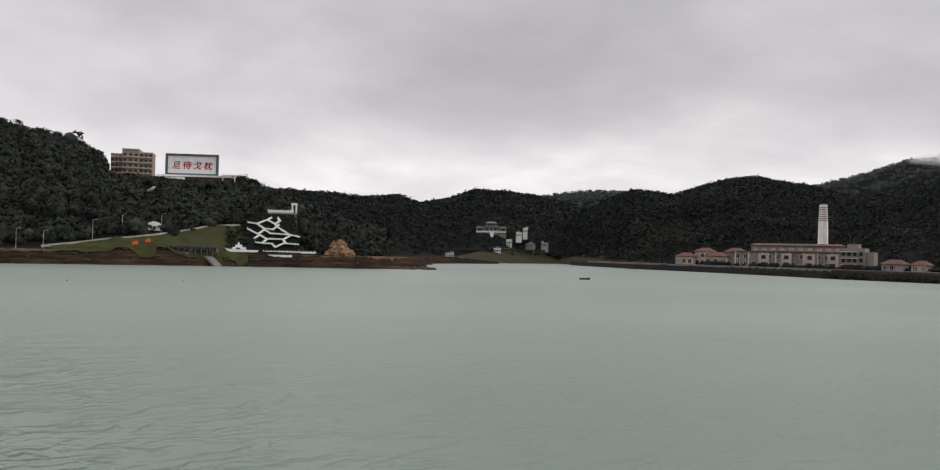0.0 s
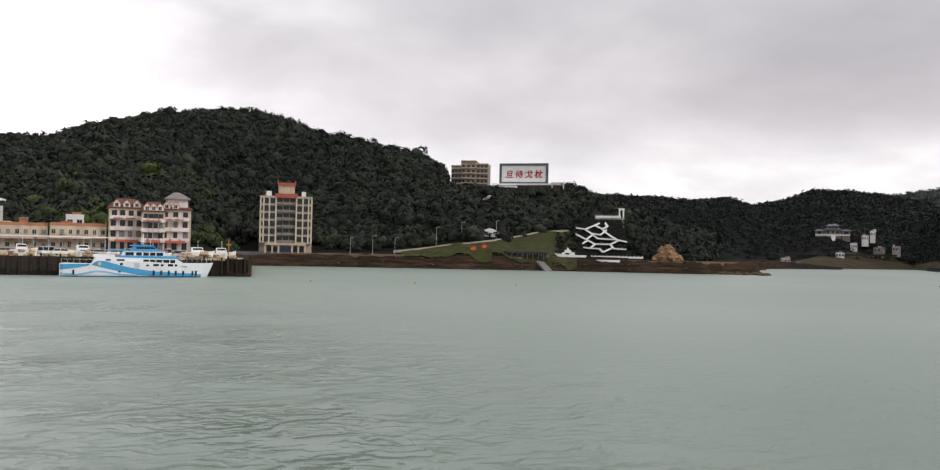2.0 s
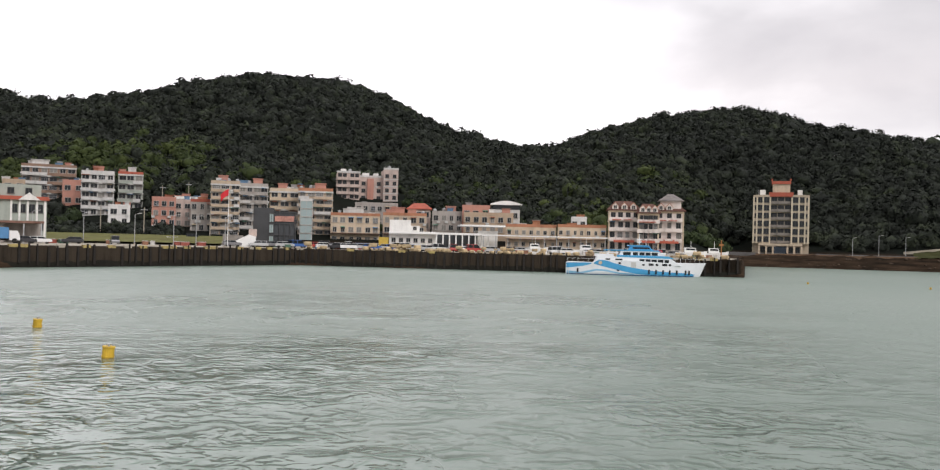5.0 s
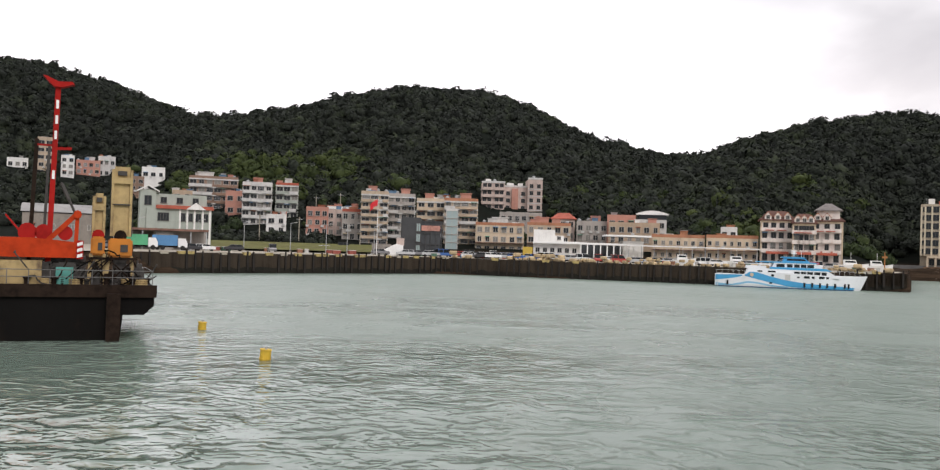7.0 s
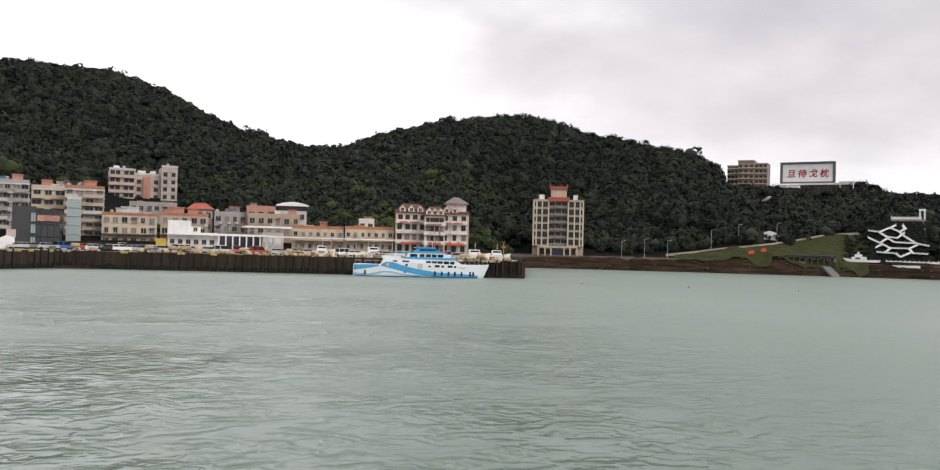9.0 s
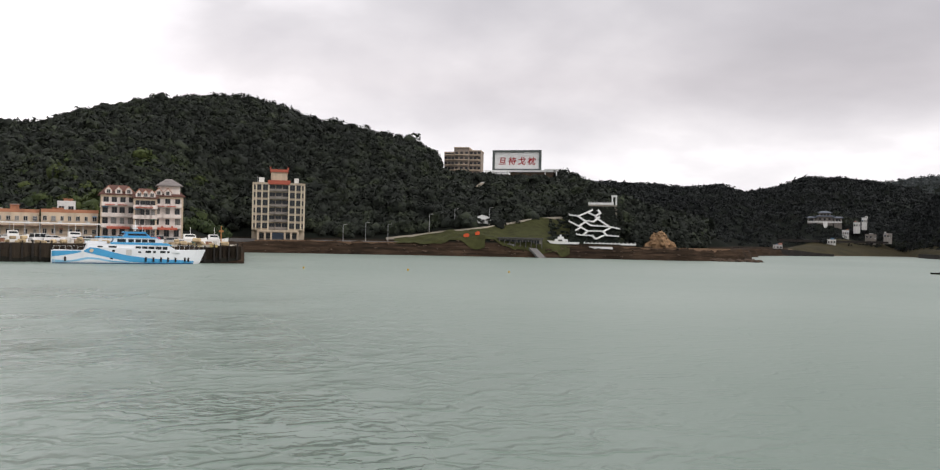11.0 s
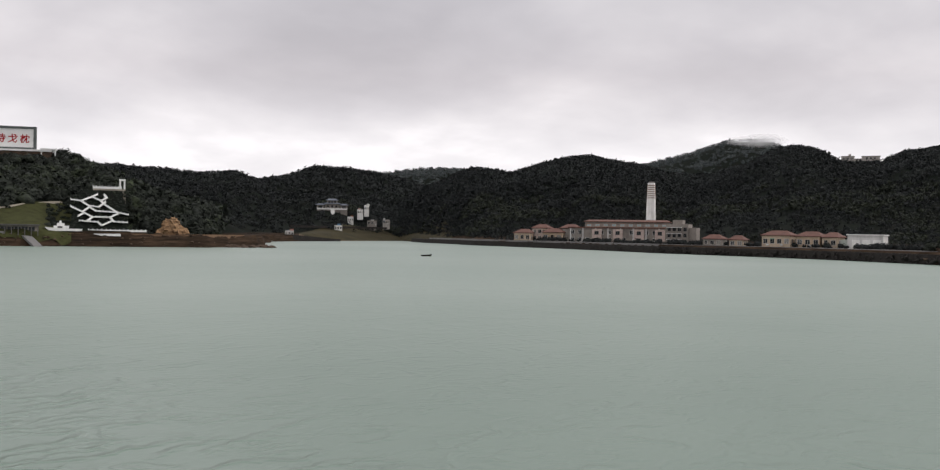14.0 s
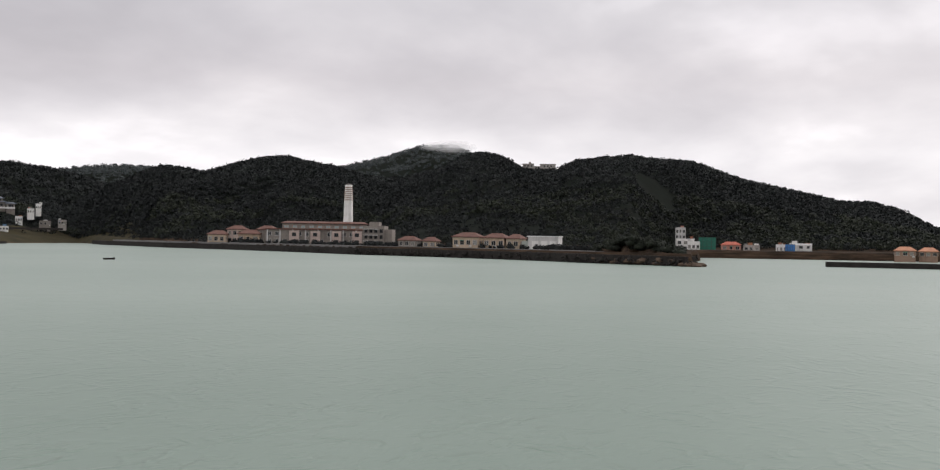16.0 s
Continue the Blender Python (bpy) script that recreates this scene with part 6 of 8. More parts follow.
    # deck houses
    bm = bmesh.new()
    prism(bm, [(5.6, 2.2), (23.0, 2.2), (20.6, 3.75), (6.2, 3.75)], -2.75, 2.75)
    house1 = part("main_cabin", bm, white, ob)
    bm = bmesh.new()
    prism(bm, [(10.4, 3.75), (20.4, 3.75), (18.6, 4.95), (11.0, 4.95)], -2.4, 2.4)
    house2 = part("upper_cabin", bm, white, ob)
    bm = bmesh.new()
    prism(bm, [(7.6, 4.95), (19.2, 4.95), (18.4, 5.2), (7.8, 5.15)], -2.5, 2.5)
    part("top_deck", bm, blue, ob, "blue bridge deck")
    bm = bmesh.new()
    prism(bm, [(12.6, 5.17), (17.6, 5.17), (16.6, 5.95), (13.0, 5.95)], -1.7, 1.7)
    wh = part("wheelhouse", bm, blue, ob, "blue wheelhouse")
    bm = bmesh.new()
    prism(bm, [(13.4, 5.4), (17.0, 5.4), (16.6, 5.75), (13.4, 5.75)], -1.73, 1.73)
    part("wheelhouse_window", bm, PANE, wh)
    bm = bmesh.new()
    prism(bm, [(12.4, 5.95), (16.9, 5.95), (16.4, 6.15), (12.6, 6.15)], -1.9, 1.9)
    part("wheelhouse_roof", bm, blue, wh)
    for x0, x1 in ((10.2, 21.0),):
        bm = bmesh.new()
        prism(bm, [(x0, 3.72), (x1 + 0.6, 3.55), (x1 - 0.6, 4.05), (x0, 4.1)], -2.8, -2.4)
        part("blue_band", bm, blue, house1)
    for x, wd in ((8.4, 0.9), (10.6, 1.4), (15.2, 1.0), (16.4, 1.0), (17.6, 1.1), (18.9, 1.1), (20.1, 0.9)):
        bm = bmesh.new()
        box(bm, x - wd / 2, x + wd / 2, -2.79, -2.74, 2.7, 3.35)
        part("cabin_window", bm, PANE, house1, "dark cabin window")
    for x, wd in ((12.2, 1.5), (13.9, 1.0), (15.2, 1.0), (16.4, 1.0), (17.7, 1.2)):
        bm = bmesh.new()
        box(bm, x - wd / 2, x + wd / 2, -2.44, -2.39, 4.12, 4.72)
        part("cabin_window", bm, PANE, house2, "dark cabin window")
    bm = bmesh.new()
    rod(bm, (14.8, 0, 6.3), (14.8, 0, 8.4), 0.1, 0.05)
    rod(bm, (14.2, 0, 7.3), (15.4, 0, 7.3), 0.05)
    rod(bm, (16.2, 0.3, 6.0), (16.2, 0.3, 7.4), 0.04)
    box(bm, 14.3, 15.3, -0.2, 0.2, 6.7, 6.85)
    part("mast", bm, M["white"], ob)
    bm = bmesh.new()
    prism(bm, [(17.6, 5.0), (19.4, 4.8), (19.3, 5.2), (17.8, 5.3)], -1.2, 0.4)
    part("life_raft", bm, surface("signal_red", (0.62, 0.05, 0.04), 0.5, 0.1, 1, 0, 10), ob, "red life raft")
    for x0, x1, z in ((6.2, 10.3, 3.75), (21.0, 27.8, 2.75), (0.3, 5.6, 2.4)):
        bm = bmesh.new()
        n = int((x1 - x0) / 0.9)
        for i in range(n + 1):
            x = x0 + (x1 - x0) * i / n
            y = -2.6 if x < 20 else -2.6 + (x - 20) * 0.3
            rod(bm, (x, y, z), (x, y, z + 0.85), 0.018, n=5)
            if i:
                rod(bm, (x - (x1 - x0) / n, y - (0 if x < 20.5 else 0.27), z + 0.85), (x, y, z + 0.85), 0.02, n=5)
        part("railing", bm, M["white"], ob)
    bm = bmesh.new()
    rod(bm, (6.9, -3.29, 2.45), (6.9, -3.2, 2.45), 0.36, n=16)
    part("badge", bm, WALLS["cream"], hull, "round badge")
    bm = bmesh.new()
    box(bm, 5.8, 9.6, -2.0, 2.0, 3.75, 4.25)
    part("locker", bm, white, ob)
    # hull lettering too small to read
    for i in range(6):
        bm = bmesh.new()
        box(bm, 14.0 + i * 0.35, 14.22 + i * 0.35, -2.80, -2.75, 2.55, 2.68)
        part("lettering", bm, blue, house1)


ferry()


def small_boat(at, length, label, hull_paint, name="workboat", cabin=True):
    ob = thing(name, at, label, "boat", "small craft")
    bm = bmesh.new()
    L = length
    rows = ((-L / 2, 0.85, 0.9), (-L / 4, 1.0, 0.85), (L / 6, 0.95, 0.95), (L / 2.6, 0.5, 1.15), (L / 2, 0.05, 1.3))
    rings = []
    for x, hb, top in rows:
        rings.append([bm.verts.new(p) for p in ((x * 0.92, -hb * 0.6, -0.35), (x, -hb, top), (x, hb, top), (x * 0.92, hb * 0.6, -0.35))])
    for a, b in zip(rings, rings[1:]):
        for i in range(4):
            bm.faces.new((a[i], b[i], b[(i + 1) % 4], a[(i + 1) % 4]))
    bm.faces.new(rings[0])
    bm.faces.new(rings[-1][::-1])
    part("hull", bm, hull_paint, ob)
    if cabin:
        bm = bmesh.new()
        prism(bm, [(-L * 0.2, 0.9), (L * 0.18, 0.9), (L * 0.12, 2.0), (-L * 0.2, 2.0)], -0.65, 0.65)
        c = part("cabin", bm, M["white"], ob)
        bm = bmesh.new()
        prism(bm, [(-L * 0.16, 1.4), (L * 0.13, 1.4), (L * 0.10, 1.8), (-L * 0.16, 1.8)], -0.68, 0.68)
        part("cabin_window", bm, PANE, c)
        bm = bmesh.new()
        rod(bm, (0, 0, 2.0), (0, 0, 3.6), 0.04)
        part("mast", bm, M["white"], ob)
    return ob


# white pleasure craft stored on the slip beyond the quay, and craft seen over the quay head
for b, d, L, t in ((-5.0, 214, 7.5, 10), (-3.6, 216, 6.5, 6), (-11.4, 214, 7, 12), (-14.6, 212, 6, 4)):
    small_boat(on_ground(b, d, t, 0.35), L, "small white motor boat laid up on the harbour apron", M["white"])
small_boat(facing(39.55, 245, 0.05, 10) @ Matrix.Scale(0.42, 4), 7.0, "low dark open skiff adrift in the bay", TIMBER, "skiff", False)
st = thing("signal_post", on_ground(-3.2, 203), "rusty signal post on the quay head", "post")
bm = bmesh.new()
rod(bm, (0, 0, 0), (0, 0, 4.2), 0.14, 0.1)
box(bm, -0.5, 0.5, -0.1, 0.1, 2.9, 3.3)
part("pole", bm, surface("rusty_orange", (0.38, 0.17, 0.06), 0.8, 0.3, 3, 0.2, 10), st)


# ---- buoys ----
def buoy(bearing, d, s=1.0, lean=4):
    ob = thing("mooring_buoy", facing(bearing, d, 0.0, 20) @ pose(0, 0, 0, lean, 3, 0) @ Matrix.Scale(s, 4), "yellow drum-shaped mooring buoy afloat", "buoy", "yellow mooring buoys")
    bm = bmesh.new()
    rod(bm, (0, 0, -0.25), (0, 0, 0.5), 0.27, n=16)
    rod(bm, (0, 0, 0.5), (0, 0, 0.56), 0.3, n=16)
    rod(bm, (0, 0, 0.05), (0, 0, 0.11), 0.3, n=16)
    part("drum", bm, YELLOW, ob)
    bm = bmesh.new()
    rod(bm, (0, 0, 0.56), (0, 0, 0.66), 0.06)
    rod(bm, (-0.12, 0, 0.68), (0.12, 0, 0.68), 0.03)
    part("lifting_eye", bm, STEEL, ob)


for b, d, s in ((-44.2, 62.3, 0.95), (-40.4, 46.7, 1.0), (1.8, 170, 0.6), (8.3, 168, 0.6), (14.7, 168, 0.55)):
    buoy(b, d, s)


# ---- the piling barge ----
DULL_STEEL = surface("dull_steel", (0.13, 0.125, 0.12), 0.6, 0.4, 3, 0.1, 12)


def barge():
    fitted = facing(-51.0, 56, EYE) @ Matrix.Diagonal((0.825, 0.9, 0.89, 1)) @ Matrix.Translation((0, 0, -EYE))
    ob = thing("piling_barge", fitted, "rusty black piling barge with rigs and loader cranes", "barge")
    black = surface("barge_black", (0.006, 0.0055, 0.005), 0.8, 0.5, 1.5, 0.3, 10, tint=(0.014, 0.009, 0.007), streaks=0.5, spec=0.08)
    rust = surface("barge_rust", (0.022, 0.014, 0.010), 0.85, 0.5, 3, 0.4, 12, spec=0.1)
    red = surface("rig_red", (0.33, 0.013, 0.010), 0.8, 0.3, 2, 0.05, 10, spec=0.15)
    orange = surface("rig_orange", (0.44, 0.042, 0.009), 0.8, 0.35, 2, 0.05, 10, spec=0.15)
    amber = surface("crane_amber", (0.50, 0.17, 0.012), 0.5, 0.25, 2, 0.05, 10)
    cream = surface("boom_cream", (0.40, 0.29, 0.13), 0.6, 0.5, 3, 0.1, 12, tint=(0.13, 0.085, 0.045), streaks=0.4)
    dark = surface("greasy_steel", (0.045, 0.04, 0.036), 0.6, 0.4, 3, 0.1, 12)
    bm = bmesh.new()
    prism(bm, [(-22, -3), (2.3, -3), (2.7, 0.9), (4.1, 0.9), (4.75, 1.5), (4.75, 2.75), (-22, 2.75)], 0, 14)
    hull = part("hull", bm, black, ob)
    bm = bmesh.new()
    box(bm, -22, 4.9, -0.25, -0.003, 2.05, 2.85)
    part("rubbing_strake", bm, rust, hull, "rusty rubbing strake")
    bm = bmesh.new()
    box(bm, 1.6, 2.5, -0.75, -0.26, -3, 2.3)
    part("spud_post", bm, rust, ob, "rusty spud post")
    # guard rail
    for z in (3.3, 3.75):
        bm = bmesh.new()
        rod(bm, (-14, 0.3, z), (4.6, 0.3, z), 0.03, n=6)
        rod(bm, (4.6, 0.3, z), (4.6, 9, z), 0.03, n=6)
        part("guard_rail", bm, DULL_STEEL, ob)
    post = stock(("rail_post",), lambda bm: rod(bm, (0, 0, 2.7), (0, 0, 3.8), 0.03, n=6), DULL_STEEL)
    for i in range(15):
        spare("rail_post", post, ob, pose(-14 + 1.33 * i, 0.3, 0))
    # red piling rig
    rig = thing("piling_rig", pose(0, 0, 0), "", "")
    rig.parent = ob
    bm = bmesh.new()
    prism(bm, [(-8.0, 4.5), (-0.35, 4.5), (-0.35, 5.5), (-3.2, 5.75), (-8.0, 5.75)], 1.2, 3.6)
    part("machine_deck", bm, orange, rig, "orange machine deck")
    bm = bmesh.new()
    for x in (-6.4, -2.0):
        prism(bm, [(x - 1.8, 2.8), (x + 1.5, 2.8), (x + 1.8, 3.3), (x + 1.5, 4.2), (x - 1.5, 4.2), (x - 1.9, 3.4)], 1.4, 3.4)
    part("crawler_track", bm, dark, rig, "black crawler tracks")
    bm = bmesh.new()
    beam(bm, (-2.25, 2.0, 4.2), (-2.0, 2.0, 15.8), 0.34)
    mast = part("mast", bm, red, rig, "tall red piling mast")
    bm = bmesh.new()
    beam(bm, (-2.62, 2.1, 4.4), (-2.43, 2.1, 12.0), 0.18)
    part("guide_rail", bm, dark, mast, "dark guide rail")
    bm = bmesh.new()
    for x, z in ((-2.2, 14.2), (-2.22, 13.2), (-2.25, 12.2), (-2.3, 9.6)):
        box(bm, x + 0.1, x + 0.28, 1.76, 1.8, z, z + 0.55)
    part("markings", bm, M["white"], mast, "white mast markings")
    bm = bmesh.new()
    prism(bm, [(-3.0, 16.3), (-2.7, 16.25), (-2.0, 15.95), (-1.1, 16.0), (-0.95, 15.85), (-1.7, 15.6), (-2.25, 15.6), (-2.6, 15.9)], 1.6, 2.4)
    part("mast_head", bm, red, mast, "red sheave head")
    bm = bmesh.new()
    beam(bm, (-2.2, 2.0, 11.6), (-1.0, 2.0, 11.65), 0.18)
    beam(bm, (-3.2, 2.0, 11.8), (-2.1, 2.0, 11.8), 0.12)
    part("cross_arm", bm, red, mast)
    bm = bmesh.new()
    beam(bm, (-3.5, 2.3, 4.3), (-3.25, 2.3, 12.2), 0.26)
    part("kelly_bar", bm, rust, rig, "rust-brown kelly bar")
    bm = bmesh.new()
    beam(bm, (-2.4, 1.5, 5.5), (-0.45, 1.5, 7.4), 0.32)
    beam(bm, (-0.45, 1.5, 7.4), (-0.5, 1.5, 5.2), 0.26)
    rod(bm, (-0.45, 1.2, 7.35), (-0.45, 1.8, 7.35), 0.28)
    part("backstay", bm, orange, rig, "orange backstay frame")
    bm = bmesh.new()
    beam(bm, (-1.6, 2.0, 9.4), (-0.5, 1.6, 7.2), 0.14)
    rod(bm, (-1.55, 2.0, 9.3), (-1.05, 1.8, 8.3), 0.14)
    part("hydraulic_ram", bm, dark, rig, "black hydraulic ram")
    for x, z, rr in ((-2.6, 6.1, 0.45), (-1.2, 6.1, 0.4), (-3.6, 6.1, 0.5)):
        bm = bmesh.new()
        rod(bm, (x, 1.5, z), (x, 2.6, z), rr, n=14)
        rod(bm, (x, 1.42, z), (x, 1.5, z), rr * 1.2, n=14)
        part("winch", bm, red, rig, "red cable winch")
    bm = bmesh.new()
    beam(bm, (-5.0, 1.6, 7.2), (-3.4, 1.6, 5.4), 0.12)
    part("stay", bm, red, rig)
    bm = bmesh.new()
    box(bm, -0.45, 0.0, 1.05, 1.18, 4.45, 5.65)
    part("hazard_board", bm, red, rig, "red and white hazard board")
    for i in range(3):
        bm = bmesh.new()
        prism(bm, [(-0.40, 4.52 + 0.38 * i), (-0.05, 4.6 + 0.38 * i), (-0.05, 4.82 + 0.38 * i), (-0.40, 4.72 + 0.38 * i)], 1.0, 1.04)
        part("hazard_stripe", bm, M["white"], rig)
    # two folded loader cranes
    for x, w, z1, cab, lo in ((2.45, 1.25, 10.7, amber, 4.6), (0.95, 0.72, 8.85, amber, 4.7)):
        cr = thing("loader_crane", Matrix(), "", "")
        cr.parent = ob
        bm = bmesh.new()
        for s in (-1, 1):
            box(bm, x + s * w / 2 - 0.09, x + s * w / 2 + 0.09, 2.2, 3.2, 6.0, z1 - 0.2)
        box(bm, x - w / 2 + 0.1, x + w / 2 - 0.1, 2.4, 3.0, 6.0, z1)
        box(bm, x - w / 2, x + w / 2, 2.15, 2.39, z1 - 1.15, z1 - 0.75)
        part("boom", bm, cream, cr, "cream-yellow folded boom")
        bm = bmesh.new()
        box(bm, x - w / 4, x + w / 4, 2.2, 2.38, z1 - 0.6, z1 - 0.3)
        box(bm, x - w / 2, x + w / 2, 2.2, 2.38, z1 - 2.6, z1 - 2.52)
        part("boom_latch", bm, dark, cr)
        for s in (-1, 1):
            bm = bmesh.new()
            rod(bm, (x + s * w * 0.58, 2.5, 6.0), (x + s * w * 0.55, 2.5, z1 - 0.9), 0.06)
            part("hose", bm, dark, cr, "black hydraulic hose")
        bm = bmesh.new()
        rod(bm, (x, 2.0, 6.0), (x, 3.2, 6.0), 0.42, n=14)
        part("pivot", bm, rust if w > 1 else red, cr)
        bm = bmesh.new()
        box(bm, x - w * 0.65, x + w * 0.65, 1.6, 3.4, lo, lo + 1.25)
        bmesh.ops.bevel(bm, geom=bm.edges[:], offset=0.12, segments=2, affect="EDGES")
        c = part("slew_housing", bm, cab if w > 1 else amber, cr, "amber slewing housing")
        bm = bmesh.new()
        box(bm, x + 0.0, x + w * 0.4, 1.54, 1.61, lo + 0.35, lo + 0.85)
        part("hatch", bm, dark, c)
        for s in (-1, 1):
            bm = bmesh.new()
            beam(bm, (x + s * w * 0.75, 1.8, 2.75), (x + s * w * 0.6, 1.9, lo + 0.1), 0.24)
            part("leg", bm, cream, cr)
        bm = bmesh.new()
        box(bm, x - w * 0.35, x + w * 0.35, 2.0, 3.0, 2.75, lo)
        part("pedestal", bm, cream if w < 1 else dark, cr)
    # deck clutter
    bm = bmesh.new()
    box(bm, -6.5, -2.6, 0.9, 2.6, 2.75, 4.3)
    part("deck_house", bm, cream, ob, "cream deck locker")
    bm = bmesh.new()
    box(bm, -1.7, -0.6, 0.8, 2.0, 2.75, 3.9)
    part("pump_box", bm, surface("teal_paint", (0.08, 0.28, 0.24), 0.6, 0.3, 3, 0.1, 10), ob, "teal pump box")
    bm = bmesh.new()
    box(bm, -2.4, 0.2, 2.0, 4.0, 2.75, 4.6)
    part("engine_block", bm, dark, ob)
    rng = random.Random(4)
    for i in range(26):
        x, y, rr = rng.uniform(-3, 4.3), rng.uniform(0.7, 5), rng.uniform(0.2, 0.5)
        bm = bmesh.new()
        for k in range(3):
            n = 12
            for j in range(n):
                a, b = 2 * math.pi * j / n, 2 * math.pi * (j + 1) / n
                rod(bm, (x + rr * math.cos(a), y + rr * math.sin(a), 2.85 + 0.13 * k), (x + rr * math.cos(b), y + rr * math.sin(b), 2.85 + 0.13 * k), 0.06, n=5)
        part("cable_coil", bm, rng.choice((dark, rust, cream, STEEL)), ob)
    for i in range(14):
        x, y = rng.uniform(-1, 4.4), rng.uniform(0.8, 4)
        bm = bmesh.new()
        rod(bm, (x, y, 2.8), (x + rng.uniform(-1.2, 1.2), y + rng.uniform(-0.5, 0.5), rng.uniform(3.3, 4.4)), 0.05, n=6)
        part("pipe", bm, rng.choice((rust, dark, STEEL)), ob)
    # generators, hose heaps and frames crowding the deck
    for i in range(16):
        x, y = -5.5 + 0.62 * i + rng.uniform(-0.2, 0.2), rng.uniform(1.0, 5.5)
        w, h = rng.uniform(0.5, 1.1), rng.uniform(0.6, 1.6)
        bm = bmesh.new()
        box(bm, x - w / 2, x + w / 2, y, y + 0.9, 2.752, 2.75 + h * 0.8)
        box(bm, x - w / 3, x + w / 4, y + 0.1, y + 0.7, 2.75 + h * 0.8, 2.75 + h)
        rod(bm, (x - w / 4, y + 0.3, 2.75 + h), (x - w / 4, y + 0.3, 3.0 + h), 0.07, n=6)
        part("generator", bm, dark if i % 4 else rust, ob, "greasy black deck machine", bevel=0.02)
    for i in range(30):
        x, y, z = rng.uniform(-4.5, 4.2), rng.uniform(0.5, 3.0), rng.uniform(3.0, 5.2)
        bm = bmesh.new()
        last = Vector((x, y, z))
        for k in range(5):
            nxt = last + Vector((rng.uniform(-0.1, 0.5) * (1 if i % 2 else -1), rng.uniform(-0.2, 0.2), rng.uniform(-0.45, 0.1)))
            nxt.z = max(nxt.z, 2.8)
            rod(bm, last, nxt, 0.05, n=5)
            last = nxt
        part("hose", bm, rng.choice((dark, dark, black, rust)), ob, "black hydraulic hose")
    for x0, x1 in ((0.2, 1.9), (1.5, 3.6)):
        bm = bmesh.new()
        for k in (0, 1):
            beam(bm, (x0, 1.5, 2.75 + 1.9 * k), (x1, 1.5, 4.65 - 1.9 * k), 0.1)
        beam(bm, (x0, 1.5, 4.5), (x1, 1.5, 4.5), 0.16)
        part("bracing", bm, rust, ob, "rusty cross bracing")
    for i in range(5):
        bm = bmesh.new()
        x = -3.5 + 1.7 * i
        rod(bm, (x, 0.75, 2.75), (x, 0.75, 3.15), 0.16, n=10)
        rod(bm, (x, 0.75, 3.15), (x, 0.75, 3.25), 0.24, n=10)
        part("bollard", bm, rust, ob)


barge()


# ---- the shore below the sign ----
def strip(name, pts, width, thick, material, label, category):
    """A ribbon of paving through (bearing, distance, height) points."""
    bm = bmesh.new()
    ps = [Vector((d * math.sin(radians(b)), d * math.cos(radians(b)), z)) for b, d, z in pts]
    ring = []
    for i, p in enumerate(ps):
        d = (ps[min(i + 1, len(ps) - 1)] - ps[max(i - 1, 0)]).normalized()
        s = Vector((d.y, -d.x, 0)) * width / 2
        ring.append([bm.verts.new(q) for q in (p - s, p + s, p + s - Vector((0, 0, thick)), p - s - Vector((0, 0, thick)))])
    for a, b in zip(ring, ring[1:]):
        for i in range(4):
            bm.faces.new((a[i], b[i], b[(i + 1) % 4], a[(i + 1) % 4]))
    bm.faces.new(ring[0])
    bm.faces.new(ring[-1][::-1])
    return solid(name, bm, material, label, category, kind="structure")


strip("road", [(b, 334 + 0.0 * b, 4.75) for b in np.arange(-6, 16, 1.0)], 6, 1.2, M["tarmac"], "grey shore road", "road")
BANK_PATH = ((6.9, 338.0), (8.8, 340.25), (10.4, 339.75), (12.0, 339.5), (13.34, 345.25), (14.6, 356.5), (15.86, 361.25), (17.3, 368.25), (18.6, 372.25))
strip("path", [(b, d, height(b, d) + 0.75) for b, d in BANK_PATH], 0.9, 1.0, M["deck"],
      "pale concrete path with a low wall up the grass bank", "path")
for b0, b1, r0, _, nm, label in ((7.4, 13.2, 327.5, 0, "lawn", "green grass bank beside the shore road"), (13.0, 18.6, 330, 0, "lawn", "rough yellow-green grass slope")):
    bs = np.arange(b0, b1, 0.25)
    B2, S2 = np.meshgrid(bs, np.linspace(0, 1, 14), indexing="ij")
    S2 = r0 + S2 * (np.interp(B2, [q[0] for q in BANK_PATH], [q[1] for q in BANK_PATH]) - r0)
    Z2 = ground(B2, S2) + 0.38 + 0.08 * wavy(S2 * np.sin(np.radians(B2)), S2 * np.cos(np.radians(B2)), 6)
    tagged(grid_sheet(nm, len(bs), 14, np.stack([S2 * np.sin(np.radians(B2)), S2 * np.cos(np.radians(B2)), Z2], -1)[:, ::-1], M["grass"]), label, "grass bank", kind="structure")
VERMILION = surface("vermilion_paint", (0.65, 0.10, 0.03), 0.7, 0.15, 3, 0.1, 10)
for k, (b, d, w) in enumerate(((11.95, 331, 1.7), (12.65, 332.5, 1.4))):
    ob = thing("painted_slogan_stone", facing(b, d, height(b, d) + 0.5), "bright orange-red painted panel set on the grass bank", "sign", "painted panels on the bank")
    bm = bmesh.new()
    prism(bm, [(-w / 2, 0), (w / 2, 0.1), (w / 2 + 0.4, 1.0), (w / 6, 1.5), (-w / 2 - 0.2, 0.9)], 0, 0.5)
    part("panel", bm, VERMILION, ob)
wb = thing("small_white_pavilion", facing(13.1, 350, height(13.1, 350)), "small white pavilion with upturned eaves on the bank", "pavilion")
bm = bmesh.new()
box(bm, -2.8, 2.0, 0, 3, -1, 2.0)
part("wall", bm, M["white"], wb)
bm = bmesh.new()
